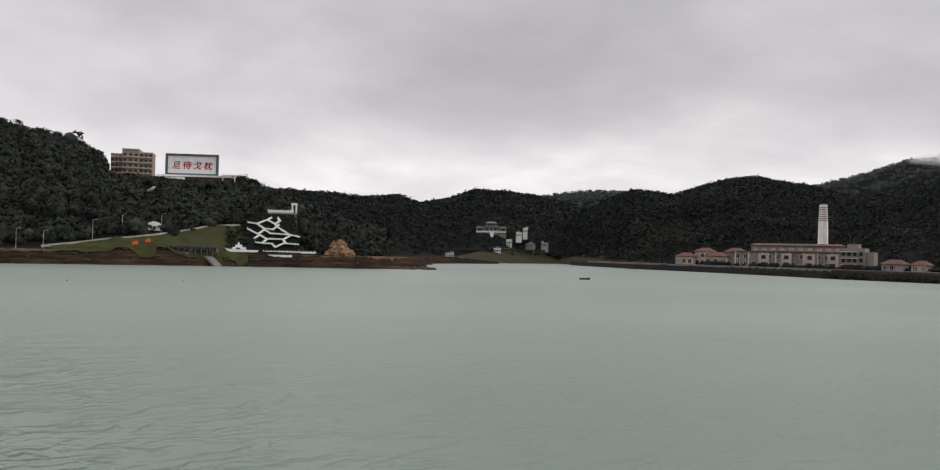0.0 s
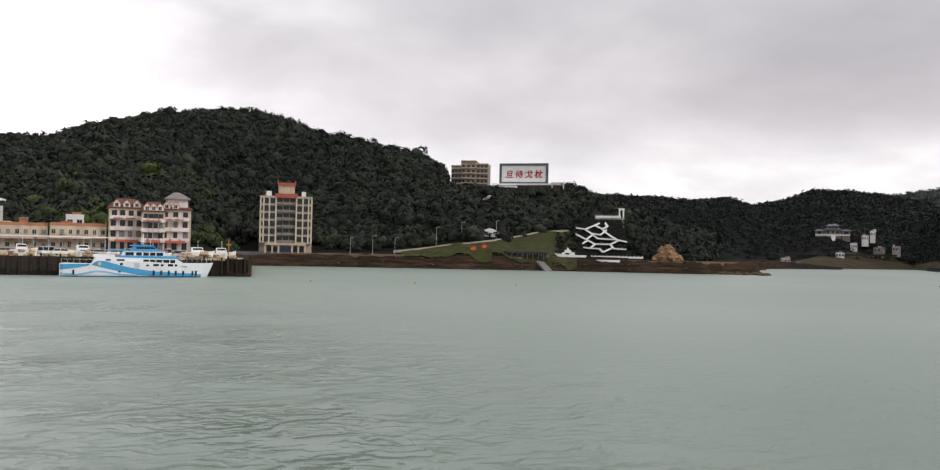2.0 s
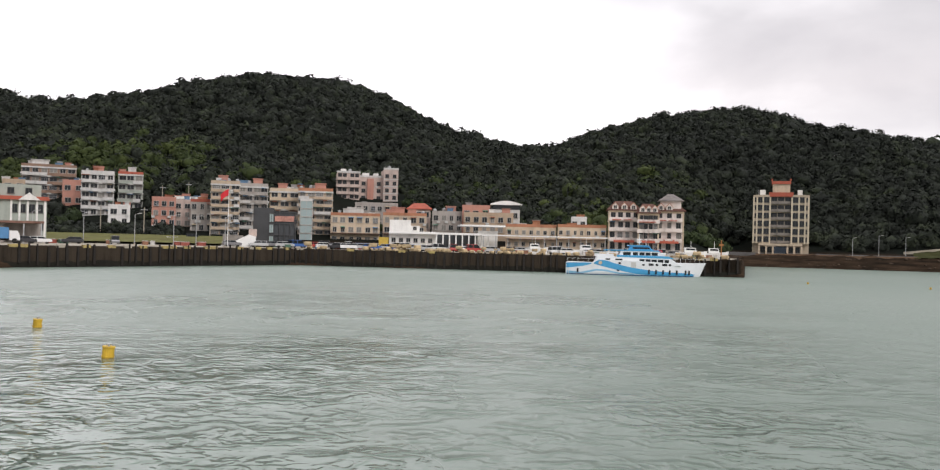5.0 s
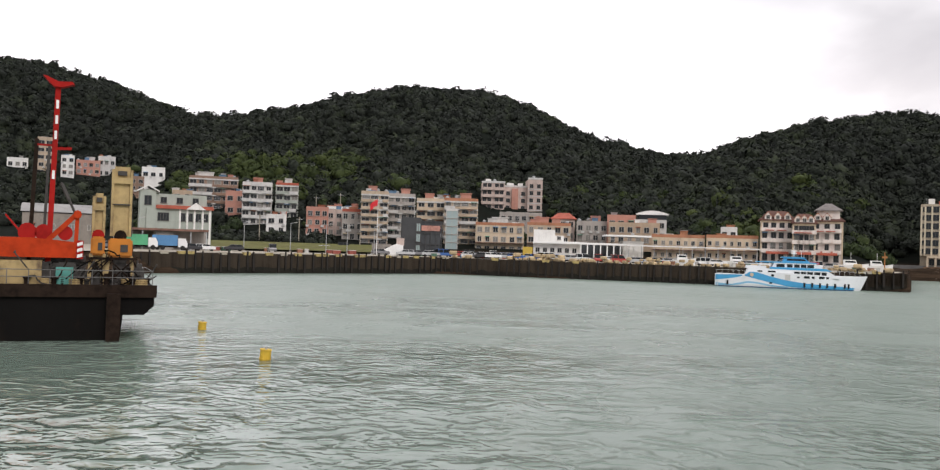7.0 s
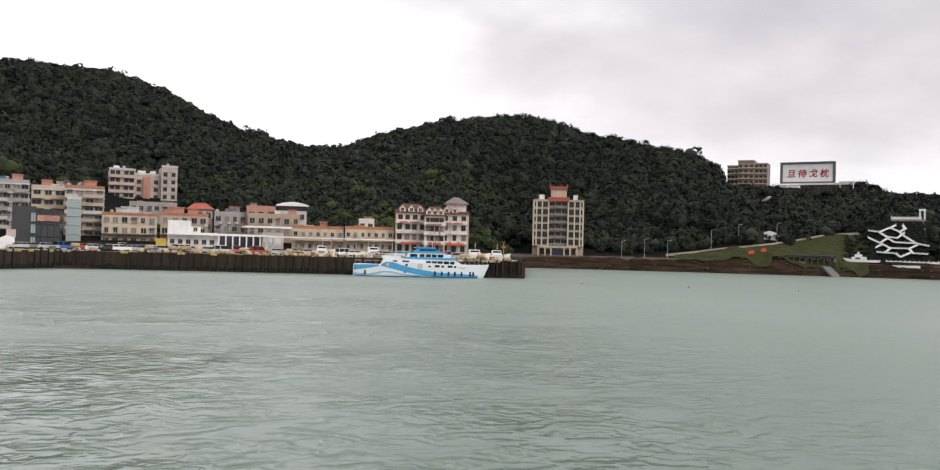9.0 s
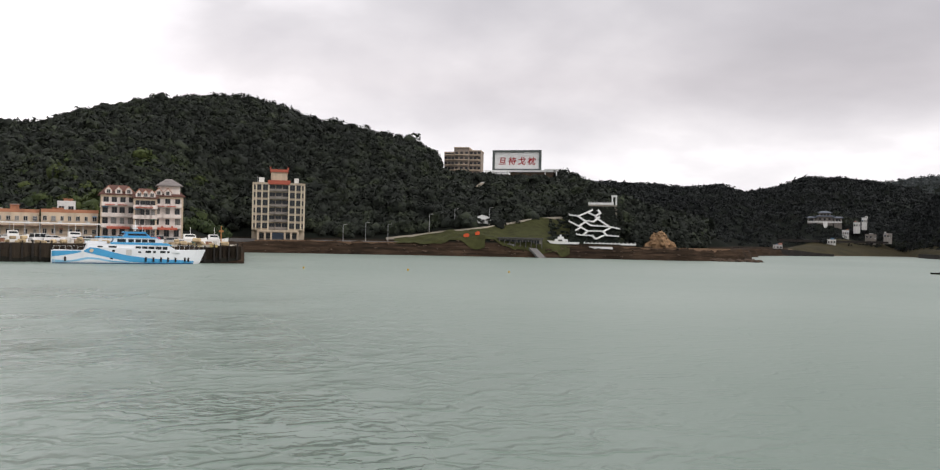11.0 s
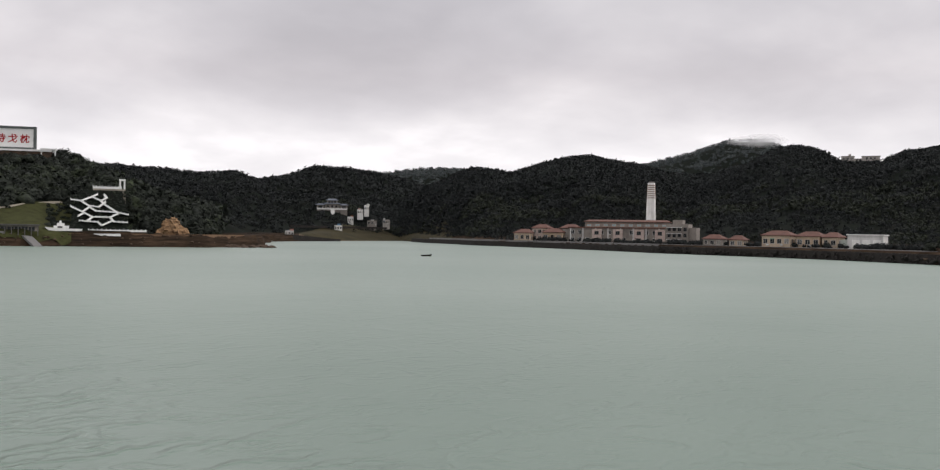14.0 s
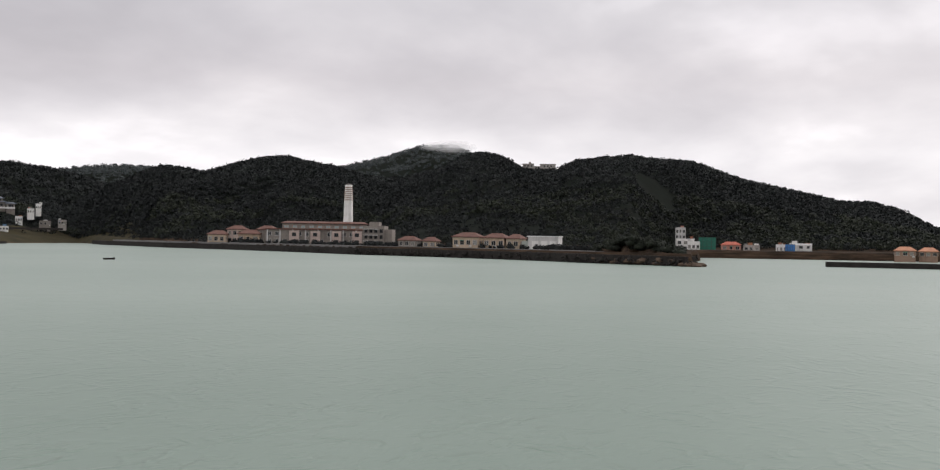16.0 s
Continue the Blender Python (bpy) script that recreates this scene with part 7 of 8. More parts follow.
prism(bm, [(-3.8, 3.6), (-3.0, 2.6), (-1.0, 3.4), (0.8, 3.0), (1.8, 2.4), (3.0, 1.6), (2.6, 1.2), (-2.6, 1.9)], -0.4, 3.4)
part("roof", bm, M["white"], wb, "white sloping roof with an upturned tip")
bm = bmesh.new()
box(bm, 3.6, 4.3, 0.5, 1.2, -1, 2.0)
part("gate_post", bm, M["white"], wb)
window(wb, -0.6, 0, 1.0, 1.0, 0.9)
sh = thing("shore_pavilion", facing(15.4, 331, 4.4), "long low dark-windowed shore pavilion", "pavilion")
bm = bmesh.new()
box(bm, -8, 8, 1.4, 5, -1, 2.4)
part("wall", bm, WALLS["stone"], sh)
bm = bmesh.new()
box(bm, -8.4, 8.4, -0.2, 5.2, 2.4, 2.75)
part("roof", bm, DARK_FRAME, sh)
for i in range(9):
    bm = bmesh.new()
    beam(bm, (-7.8 + 1.95 * i, 0.1, -1), (-7.8 + 1.95 * i, 0.1, 2.4), 0.25)
    part("column", bm, DARK_FRAME, sh)
for i in range(7):
    window(sh, -6.6 + 2.1 * i, 1.4, 1.2, 1.6, 1.3, frame_paint=DARK_FRAME)
# concrete slipway down to the water
strip("slipway", [(15.6, 337, 4.7), (16.2, 331, 3.4), (16.9, 322, -0.5)], 3.0, 0.8, M["tarmac"], "pale concrete slipway into the water", "slipway")
# white boat-shaped building and terrace at the foot of the stairway
bb = thing("boat_house", facing(18.1, 336, 4.9), "white ship-shaped house on the shore terrace", "boat house")
bm = bmesh.new()
prism(bm, [(-6.0, 1.5), (-4.5, 0.2), (5.5, 0.2), (6.0, 1.0), (-1.0, 1.1)], 0, 3)
part("hull", bm, M["white"], bb, "white ship-shaped base")
bm = bmesh.new()
box(bm, -3.2, 1.6, 0.4, 2.6, 1.1, 2.0)
box(bm, -2.2, 0.2, 0.6, 2.4, 2.0, 2.9)
box(bm, -1.4, -0.7, 0.8, 2.2, 2.9, 3.7)
part("cabin", bm, M["white"], bb)
window(bb, -1.2, 0.4, 1.5, 1.4, 0.5)
tw = thing("shore_terrace", facing(21.0, 337, 4.6), "white balustraded shore terrace", "terrace")
bm = bmesh.new()
box(bm, -9.5, 9.5, 0, 4, -2, 0.5)
part("base", bm, M["rock"], tw)
bm = bmesh.new()
box(bm, -9.5, 9.5, -0.1, 0.1, 0.5, 1.15)
for i in range(14):
    box(bm, -9.5 + 1.42 * i, -9.2 + 1.42 * i, -0.15, 0.15, 0.5, 1.5)
part("balustrade", bm, M["white"], tw, "white balustrade")
bm = bmesh.new()
box(bm, -7.5, 1.0, -2.2, -0.12, -2.2, -0.2)
part("landing", bm, M["white"], tw, "white landing stage")


def boulder(bm, at, size, rng, squash=0.7, level=2, rough=0.08):
    r = bmesh.ops.create_icosphere(bm, subdivisions=level, radius=1)["verts"]
    k = [Vector((rng.uniform(-1, 1), rng.uniform(-1, 1), rng.uniform(-1, 1))).normalized() for _ in range(5)]
    for v in r:
        d = v.co.normalized()
        f = 1.0
        for q in k:
            f = min(f, 0.72 / max(0.3, d.dot(q)) if d.dot(q) > 0.6 else 1.0)
        v.co = Vector(at) + Vector((d.x, d.y * 0.9, d.z * squash)) * size * f * rng.uniform(1 - rough, 1 + rough)


# the ochre crag
rng = random.Random(77)
oc = thing("ochre_crag", facing(24.0, 345, 3.5), "rough ochre-brown rock crag above the shore", "rock")
for x, z, s in ((0, 2.5, 4.6), (-3.2, 1.2, 3.2), (3.0, 1.4, 3.4), (1.0, 5.2, 2.6), (-1.4, 4.4, 2.6), (5.2, 0.6, 2.2), (0.6, 3.0, 4.4)):
    bm = bmesh.new()
    boulder(bm, (x, rng.uniform(0, 2), z), s * 0.82, rng, 1.0, 3, 0.2)
    part("outcrop", bm, M["ochre_rock"], oc)

# loose shore rock along the foot of the hill and out to the point
def rock_mesh(k):
    def make(bm):
        boulder(bm, (0, 0, 0), 1, random.Random(300 + k), 0.6)
    return stock(("rock", k), make, M["rock"])


def rock_heap(name, label, count, spot):
    ob = thing(name, Matrix(), label, "rocks")
    for i in range(count):
        b, d, z, s = spot()
        spare("rock", rock_mesh(rng.randrange(8)), ob, facing(b, d, z, rng.uniform(0, 360)) @ Matrix.Diagonal((s * rng.uniform(0.8, 1.5), s, s * rng.uniform(0.7, 1.1), 1)))


def bank_spot():
    b = rng.uniform(-1.0, 29.0)
    d = float(np.interp(b, [s[0] for s in SHORE], [s[1] for s in SHORE])) + rng.uniform(-2.5, 7)
    return b, d, max(height(b, d), -0.3) - 0.1, rng.uniform(0.2, 0.6)


rock_heap("shore_rocks", "tumbled brown shore rocks along the waterline", 290, bank_spot)
rock_heap("headland_rocks", "flat dark rocks awash off the headland", 60, lambda: (rng.uniform(26.8, 30.0), rng.uniform(338, 357), rng.uniform(-0.3, 0.3), rng.uniform(0.6, 1.8)))
wall_low = strip("sea_wall", [(b, float(np.interp(b, [s[0] for s in SHORE], [s[1] for s in SHORE])) + 7.5, 4.5 + 0.1 * math.sin(b)) for b in np.arange(-1.2, 28.6, 0.6)], 1.0, 2.2,
                 surface("old_sea_wall", (0.17, 0.105, 0.062), 0.9, 0.4, 2, 0.5, 10, streaks=0.4), "brown stone sea wall along the shore", "sea wall")

# ---- across the bay ----
def shore_at(b):
    return float(np.interp(b, [s[0] for s in SHORE], [s[1] for s in SHORE]))


DARK_ROCK = surface("wet_armour_block", (0.030, 0.027, 0.025), 0.85, 0.4, 2, 0.4, 10, spec=0.1)
strip("breakwater", [(b, shore_at(b) + 2.5, 2.7) for b in np.concatenate([np.arange(38.8, 70, 0.8), np.arange(70, 75.1, 0.5)])], 5, 4.5, DARK_ROCK, "dark stone breakwater across the bay", "breakwater")
strip("shore_road", [(b, shore_at(b) + 9, 3.55) for b in np.arange(40, 70, 0.8)], 6, 1.0, M["tarmac"], "narrow road behind the breakwater", "road")


def tetrapod(bm, at, s, rng):
    legs = [Vector((0, 0, 1))] + [Vector((math.cos(a) * 0.94, math.sin(a) * 0.94, -0.33)) for a in (0.3, 2.4, 4.5)]
    q = Euler((rng.uniform(-0.5, 0.5), rng.uniform(-0.5, 0.5), rng.uniform(0, 6))).to_matrix()
    for l in legs:
        rod(bm, Vector(at), Vector(at) + q @ l * s, s * 0.36, s * 0.24, n=6)


rng = random.Random(5)
arm = thing("armour_blocks", Matrix(), "rows of dark concrete tetrapods along the breakwater", "tetrapods", kind="stuff")
bm = bmesh.new()
for i in range(420):
    b = rng.uniform(50, 75.4)
    d = shore_at(b) + rng.uniform(-2.5, 2)
    a = radians(b)
    tetrapod(bm, (d * math.sin(a), d * math.cos(a), rng.uniform(0.1, 1.9)), rng.uniform(0.8, 1.2), rng)
part("blocks", bm, DARK_ROCK, arm)


def pushed(ob, k):
    """Moves a thing k times as far from the jetty head, at k times its size."""
    ob.matrix_basis = Matrix.Translation((0, 0, EYE)) @ Matrix.Scale(k, 4) @ Matrix.Translation((0, 0, -EYE)) @ ob.matrix_basis
    return ob


def shore_row(bearing, d, z0, w, depth, floors, cols, wall, label, turn, roof_paint, name="barrack_house", roof="hip", h=3.0, **more):
    return house(name, bearing, d, z0, z0 + h * floors, w, depth, floors, cols, wall, label, "house", roof, roof_paint, turn=turn, hut=False, group="houses across the bay", **more)


TURN = -18
# long barrack with its set-back upper storey, and the wing at its end
ba = thing("barrack_block", facing(51.9, 372, 3.0, -6), "long three-storey granite barrack with red-brown roof edges", "barrack")
bm = bmesh.new()
box(bm, -22, 20, 0, 12, -1.5, 6.6)
box(bm, -16, 18, 4, 14, 6.6, 9.2)
part("wall", bm, WALLS["stone"], ba)
bm = bmesh.new()
box(bm, -22.4, 20.4, -0.6, 4.0, 6.6, 7.0)
part("roof_edge", bm, BROWN_TILE, ba, "red-brown tiled eaves")
bm = bmesh.new()
hip_roof(bm, 34, 10, 9.45, 0.8, 0.6, 0.95)
me = mesh_of(bm, "roof", BROWN_TILE)
me.transform(pose(1, 4, 0))
spare("roof", me, ba, Matrix())
for f in range(2):
    for i in range(14):
        if (i + f) % 5 == 3:
            continue
        window(ba, -20.5 + 3.0 * i, 0, 1.9 + 3.0 * f, 1.3, 1.5, frame_paint=WALLS["pale"])
for i in range(10):
    window(ba, -14.3 + 3.4 * i, 4.0, 7.9, 1.8, 1.1, frame_paint=ORANGE_TILE, pane=PALE_PANE)
for x in (-10.5, -2.0, 6.5, 14.8):
    bm = bmesh.new()
    box(bm, x - 1.9, x + 1.9, -1.4, -0.003, -1, 6.2)
    b2 = part("bay", bm, WALLS["rose"], ba, "pale projecting bay")
    for z in (1.9, 4.7):
        window(b2, x, -1.4, z, 1.5, 1.3, frame_paint=DARK_FRAME)
for i in range(9):
    bm = bmesh.new()
    box(bm, -21.6 + 5.1 * i, -21.1 + 5.1 * i, -0.2, -0.003, -1, 6.6)
    part("buttress", bm, WALLS["pale"], ba)
pushed(ba, 1.2)
wg = thing("barrack_wing", facing(55.4, 366, 3.4, -10), "stepped granite wing with balconies and a side stair", "barrack")
bm = bmesh.new()
box(bm, -5.8, 3.0, 0, 10, -1.5, 8.2)
box(bm, 3.0, 6.0, 1, 10, -1.5, 6.8)
box(bm, -3.5, 0.5, 2, 8, 8.2, 9.8)
part("wall", bm, WALLS["stone"], wg)
for f in range(3):
    bm = bmesh.new()
    box(bm, -5.4, 0.6, -1.2, -0.003, 2.4 * f + 1.9, 2.4 * f + 2.15)
    part("balcony", bm, WALLS["pale"], wg)
    for x in (-4.4, -2.4, -0.4, 1.8):
        window(wg, x, 0, 2.4 * f + 1.3, 1.1, 1.3, frame_paint=DARK_FRAME)
pushed(wg, 1.14)
pushed(shore_row(45.6, 385, 3.5, 7.0, 8, 1, 3, "beige", "low pale bungalow with a red-brown roof", TURN, BROWN_TILE, h=3.6), 1.27)
pushed(shore_row(46.7, 388, 3.5, 6.5, 8, 2, 3, "rose", "pale two-storey house with a brown roof", TURN, BROWN_TILE, h=2.9), 1.27)
pushed(shore_row(47.5, 382, 3.5, 8.5, 8, 1, 3, "tan", "low tan bungalow with a red-brown roof", TURN, BROWN_TILE, h=4.0), 1.27)
pushed(shore_row(48.5, 384, 3.6, 6.5, 8, 2, 2, "stone", "granite house with an red-brown roof", TURN, BROWN_TILE, h=2.9), 1.27)
shore_row(57.3, 352, 3.2, 7.0, 7, 1, 3, "stone", "low granite bungalow behind shrubs", TURN, BROWN_TILE, h=2.6)
shore_row(58.7, 348, 3.2, 5.0, 6, 1, 2, "beige", "low pale cottage behind shrubs", TURN, BROWN_TILE, h=2.4)
shore_row(61.0, 332, 3.2, 9.8, 8, 1, 4, "beige", "beige bungalow with a red-brown roof on the shore", TURN, BROWN_TILE, h=4.2)
shore_row(62.8, 330, 3.2, 8.0, 8, 1, 3, "tan", "tan bungalow with a red-brown roof on the shore", TURN, BROWN_TILE, h=4.0)
shore_row(64.0, 328, 3.2, 5.0, 8, 1, 2, "beige", "beige bungalow with a brown roof on the shore", TURN, BROWN_TILE, h=3.8)
shed = thing("boat_shed", facing(65.7, 322, 3.2, -10), "large plain white boat shed on the shore", "shed")
bm = bmesh.new()
box(bm, -4.2, 6.6, 0, 10, -1, 4.7)
part("wall", bm, WALLS["pale"], shed)
bm = bmesh.new()
prism(bm, [(-4.5, 4.7), (6.9, 4.7), (6.9, 5.0), (-4.5, 5.05)], -0.4, 10.4)
part("roof", bm, M["white"], shed)
bm = bmesh.new()
box(bm, -6.6, -4.3, 1, 8, -1, 3.2)
part("lean_to", bm, WALLS["mint"], shed)
for i in range(3):
    bm = bmesh.new()
    box(bm, -2.8 + 3.2 * i, -0.4 + 3.2 * i, -0.08, -0.003, 0, 3.2)
    part("shutter", bm, WALLS["white"], shed, "white roller shutter")

# banded pagoda-like tower behind the barracks
pg = thing("white_tower", facing(53.6, 412, 4.5), "tall tapering white tower with brown bands towards its top", "tower")
bm = bmesh.new()
rod(bm, (0, 0, -1), (0, 0, 18.5), 2.35, 1.95, n=8)
part("shaft", bm, WALLS["white"], pg)
for i in range(8):
    bm = bmesh.new()
    r = 1.93 - 0.045 * i
    rod(bm, (0, 0, 18.5 + 0.92 * i), (0, 0, 19.1 + 0.92 * i), r, r - 0.02, n=8)
    part("storey", bm, WALLS["white"], pg)
    bm = bmesh.new()
    rod(bm, (0, 0, 19.1 + 0.92 * i), (0, 0, 19.42 + 0.92 * i), r + 0.16, r + 0.1, n=8)
    part("band", bm, WALLS["brown"] if i < 7 else M["white"], pg, "brown tiled band" if i < 7 else "")
bm = bmesh.new()
rod(bm, (0, 0, 25.8), (0, 0, 26.5), 1.5, 1.2, n=8)
part("cap", bm, GREY_TILE, pg)

pushed(pg, 1.15)
# temple and houses at the head of the bay
BLUE_TILE = surface("blue_grey_tiles", (0.10, 0.115, 0.14), 0.7, 0.3, 2, 0.3, 10)


def temple():
    ob = thing("temple", facing(33.6, 800, 27, 0), "pale temple with tiered blue-grey roofs on the wooded slope", "temple")
    for x, w, z, h, y in ((0, 13, 0, 4.2, 2), (0, 9, 4.2, 3.0, 3.5), (-10.2, 6, 0, 3.0, 0), (10.2, 6, 0, 3.0, 0)):
        bm = bmesh.new()
        box(bm, x - w / 2, x + w / 2, y, y + 8, z - 6 if z == 0 else z, z + h)
        hall = part("hall", bm, WALLS["stone"], ob)
        bm = bmesh.new()
        hip_roof(bm, w, 8, z + h + 0.2, 1.7 if w > 7 else 1.3, 1.1, 0.55)
        for k in (-1, 1):
            prism(bm, [(k * (w / 2 + 0.6), z + h), (k * (w / 2 + 1.9), z + h + 0.9), (k * (w / 2 + 0.6), z + h + 0.4)], -1.0, 9.0)
        me = mesh_of(bm, "roof", BLUE_TILE)
        me.transform(pose(x, y, 0))
        spare("roof", me, ob, Matrix())
        for i in range(3 if w > 7 else 2):
            window(hall, x + (i - (1 if w > 7 else 0.5)) * w / 3.6, y, z + h * 0.5, 1.5, 1.7, frame_paint=DARK_FRAME)
    bm = bmesh.new()
    box(bm, -13.2, 13.2, -2.4, -2.0, -0.9, 0.2)
    for i in range(12):
        box(bm, -13.2 + 2.35 * i, -12.8 + 2.35 * i, -2.5, -1.9, 0.2, 0.9)
    part("balustrade", bm, WALLS["white"], ob, "white terrace balustrade")
    bm = bmesh.new()
    for i in range(9):
        w = 3.4 - 0.28 * i
        box(bm, -w / 2 + 0.5, w / 2 + 0.5, -3.0 - 0.7 * i, -2.3 - 0.7 * i, -8, -0.4 - 0.55 * i)
    part("stair", bm, WALLS["white"], ob, "white stair narrowing downhill")


temple()
for b, d, z0, h, w, wall, label in ((35.75, 790, 25, 4.6, 4, "white", "white house on the slope by the temple"), (35.35, 785, 22, 3.6, 5, "white", "small white house below the temple"),
                                    (34.75, 770, 15, 4, 5, "white", "white house at the head of the bay"), (36.1, 770, 13, 3, 8, "stone", "low stone house at the head of the bay"),
                                    (37.0, 775, 14, 3, 6, "grey", "low grey house at the head of the bay"), (31.0, 640, 4.0, 2.2, 6, "pale", "low pale hut behind the beach"),
                                    (34.0, 720, 8.5, 2.5, 6, "white", "small white hut behind the beach")):
    house("bay_house", b, d, z0, z0 + h, w, 7, 1 if h < 5 else 2, 3, wall, label, "house", hut=False, group="houses at the head of the bay")
    CLEAR.append((b - 0.3, b + 0.3, d - 5, d + 9))
CLEAR.append((32.6, 34.6, 793, 816))
CLEAR.append((30.8, 38.9, 380, 690))
CLEAR.append((44.4, 49.4, 440, 510))
CLEAR.append((48, 57, 395, 470))
CLEAR.append((56, 67.5, 300, 350))

# sand of the beach, and the rough meadow above it
bs = np.arange(31.6, 41.5, 0.3)
edge = np.array([shore_at(b) for b in bs])[:, None]
for nm, a0, a1, paint, label, word in (
        ("beach", -3, 20, surface("wet_sand", (0.15, 0.10, 0.062), 0.85, 0.3, 0.4, 0.2, 6), "brown sand beach at the head of the bay", "beach"),
        ("meadow", 20.4, 92, surface("rough_meadow", (0.042, 0.036, 0.019), 0.95, 0.4, 0.3, 0.4, 5, tint=(0.026, 0.025, 0.014), spec=0.1), "brown-green rough meadow behind the beach", "meadow")):
    S2 = np.broadcast_to(np.linspace(a0, a1, 22), (len(bs), 22))
    R2, B2 = edge + S2, np.broadcast_to(bs[:, None], (len(bs), 22))
    tagged(grid_sheet(nm, len(bs), 22, np.stack([R2 * np.sin(np.radians(B2)), R2 * np.cos(np.radians(B2)), ground(B2, R2) + 0.25], -1)[:, ::-1], paint), label, word, kind="structure")
strip("sea_wall", [(b, d, z) for b, d, z in ((28.6, 585, 4.8), (31.0, 600, 4.3), (32.0, 612, 3.4), (33.0, 626, 2.2), (33.9, 640, 1.4))], 7, 6, DARK_ROCK, "low dark stone bank running out to the beach", "sea wall")
strip("sea_wall", [(b, 700 + 9 * (b - 31), 11.2) for b in np.arange(31.0, 37.2, 0.5)], 2, 1.6, DARK_ROCK, "dark stone road wall below the temple", "road wall")

# structures on the saddle and the village past the point
hs = thing("saddle_fort", facing(65.6, 832, 74.5), "low grey concrete works on the saddle of the hill", "fort")
bm = bmesh.new()
box(bm, -15, -5, 0, 8, -4, 3.2)
box(bm, -9.5, -7.5, 2, 4, 3.2, 5.4)
box(bm, 1, 15, 0, 8, -4, 3.0)
box(bm, -5, 3, 2, 8, -4, 1.5)
part("wall", bm, WALLS["grey"], hs)
bm = bmesh.new()
box(bm, -15.4, -4.6, -0.4, 8.4, 3.2, 3.6)
box(bm, 0.6, 15.4, -0.4, 8.4, 3.0, 3.4)
part("roof", bm, WALLS["stone"], hs)
for x in (-13, -10, -7, 5, 8, 11):
    window(hs, x, 0, 1.4, 1.6, 1.4)
CLEAR.append((64.2, 67.0, 800, 850))
for b, d, z0, h, w, wall, label, roof, rp in (
        (73.45, 650, 26.6, 4.4, 8.6, "white", "white house with a glazed front on the hillside", "flat", None), (72.2, 650, 27.6, 2.8, 5.4, "white", "small white hut on the hillside", "flat", None),
        (74.4, 520, 8.5, 6.2, 5.5, "pale", "pale grey tower house above the village", "flat", None), (74.7, 480, 2.6, 5.6, 9, "white", "white village house by the shore", "flat", None),
        (75.2, 470, 2.6, 4.2, 6, "white", "low white village house by the shore", "flat", None), (77.4, 500, 2.8, 3.2, 10, "pink", "low house with a red roof", "hip", RED_TILE),
        (80.3, 480, 2.5, 3.4, 5, "white", "small white house beside a blue one", "flat", None), (81.4, 500, 4.0, 2.6, 11, "pale", "long low building with a pale roof", "flat", M["white"]),
        (78.6, 490, 3.0, 2.4, 8, "grey", "low grey shore building", "flat", None),
        (87.0, 420, 2.0, 2.6, 8, "brown", "brick shore house with an orange roof", "hip", ORANGE_TILE), (88.2, 424, 2.0, 2.4, 7, "brown", "brown shore house with an orange roof", "hip", ORANGE_TILE)):
    house("village_house", b, d, z0, z0 + h, w, 7, 1 if h < 5 else 2, 3, wall, label, "house", roof, rp, hut=False, group="village houses past the point", roof_h=1.6)
    CLEAR.append((b - 0.6, b + 0.6, d - (40 if d < 550 else 34), d + 10))
for b, d, z, w, h, paint, nm, label in ((76.0, 500, 2.6, 9.0, 7.4, (0.03, 0.16, 0.11), "netted_building", "building wrapped in dark green safety net"),
                                        (80.8, 478, 2.6, 4.6, 4.2, (0.06, 0.22, 0.55), "blue_hut", "bright blue shore hut")):
    ob = thing(nm, facing(b, d, z), label, "building")
    bm = bmesh.new()
    box(bm, -w / 2, w / 2, 0, 7, -2, h)
    part("wall", bm, surface(nm + "_paint", paint, 0.8, 0.25, 2, 0.2, 8), ob)
    bm = bmesh.new()
    for i in range(5):
        beam(bm, (-w / 2 + w * i / 4, -0.15, -1), (-w / 2 + w * i / 4, -0.15, h + 0.2), 0.12)
    for k in range(3):
        beam(bm, (-w / 2, -0.15, h * (k + 1) / 3), (w / 2, -0.15, h * (k + 1) / 3), 0.1)
    part("scaffold", bm, WALLS["dark"], ob)
    CLEAR.append((b - 0.7, b + 0.7, d - 40, d + 12))
# cloud lying on the far summit
mist = bpy.data.materials.new("summit_mist")
mist.use_nodes = True
t = mist.node_tree
t.nodes.clear()
geo, co = t.nodes.new("ShaderNodeNewGeometry"), t.nodes.new("ShaderNodeTexCoord")
ball = t.nodes.new("ShaderNodeTexGradient")
ball.gradient_type = "SPHERICAL"
wisp = node(t, "ShaderNodeTexNoise", Scale=0.03, Detail=3.0, Roughness=0.5)
wire(t, (co, "Object", ball, "Vector"), (geo, "Position", wisp, "Vector"))
thick = maths(t, "MULTIPLY", maths(t, "MULTIPLY", ball.outputs["Fac"], maths(t, "ADD", wisp.outputs[0], 0.3)), 1.25, True)
clear, white_mist = t.nodes.new("ShaderNodeBsdfTransparent"), node(t, "ShaderNodeBsdfTranslucent", Color=(0.9, 0.9, 0.9, 1))
front, both, blend, end = node(t, "ShaderNodeBsdfDiffuse", Color=(0.9, 0.9, 0.9, 1)), t.nodes.new("ShaderNodeMixShader"), t.nodes.new("ShaderNodeMixShader"), t.nodes.new("ShaderNodeOutputMaterial")
wire(t, (white_mist, 0, both, 1), (front, 0, both, 2), (clear, 0, blend, 1), (both, 0, blend, 2), (blend, 0, end, "Surface"))
t.links.new(thick, blend.inputs[0])
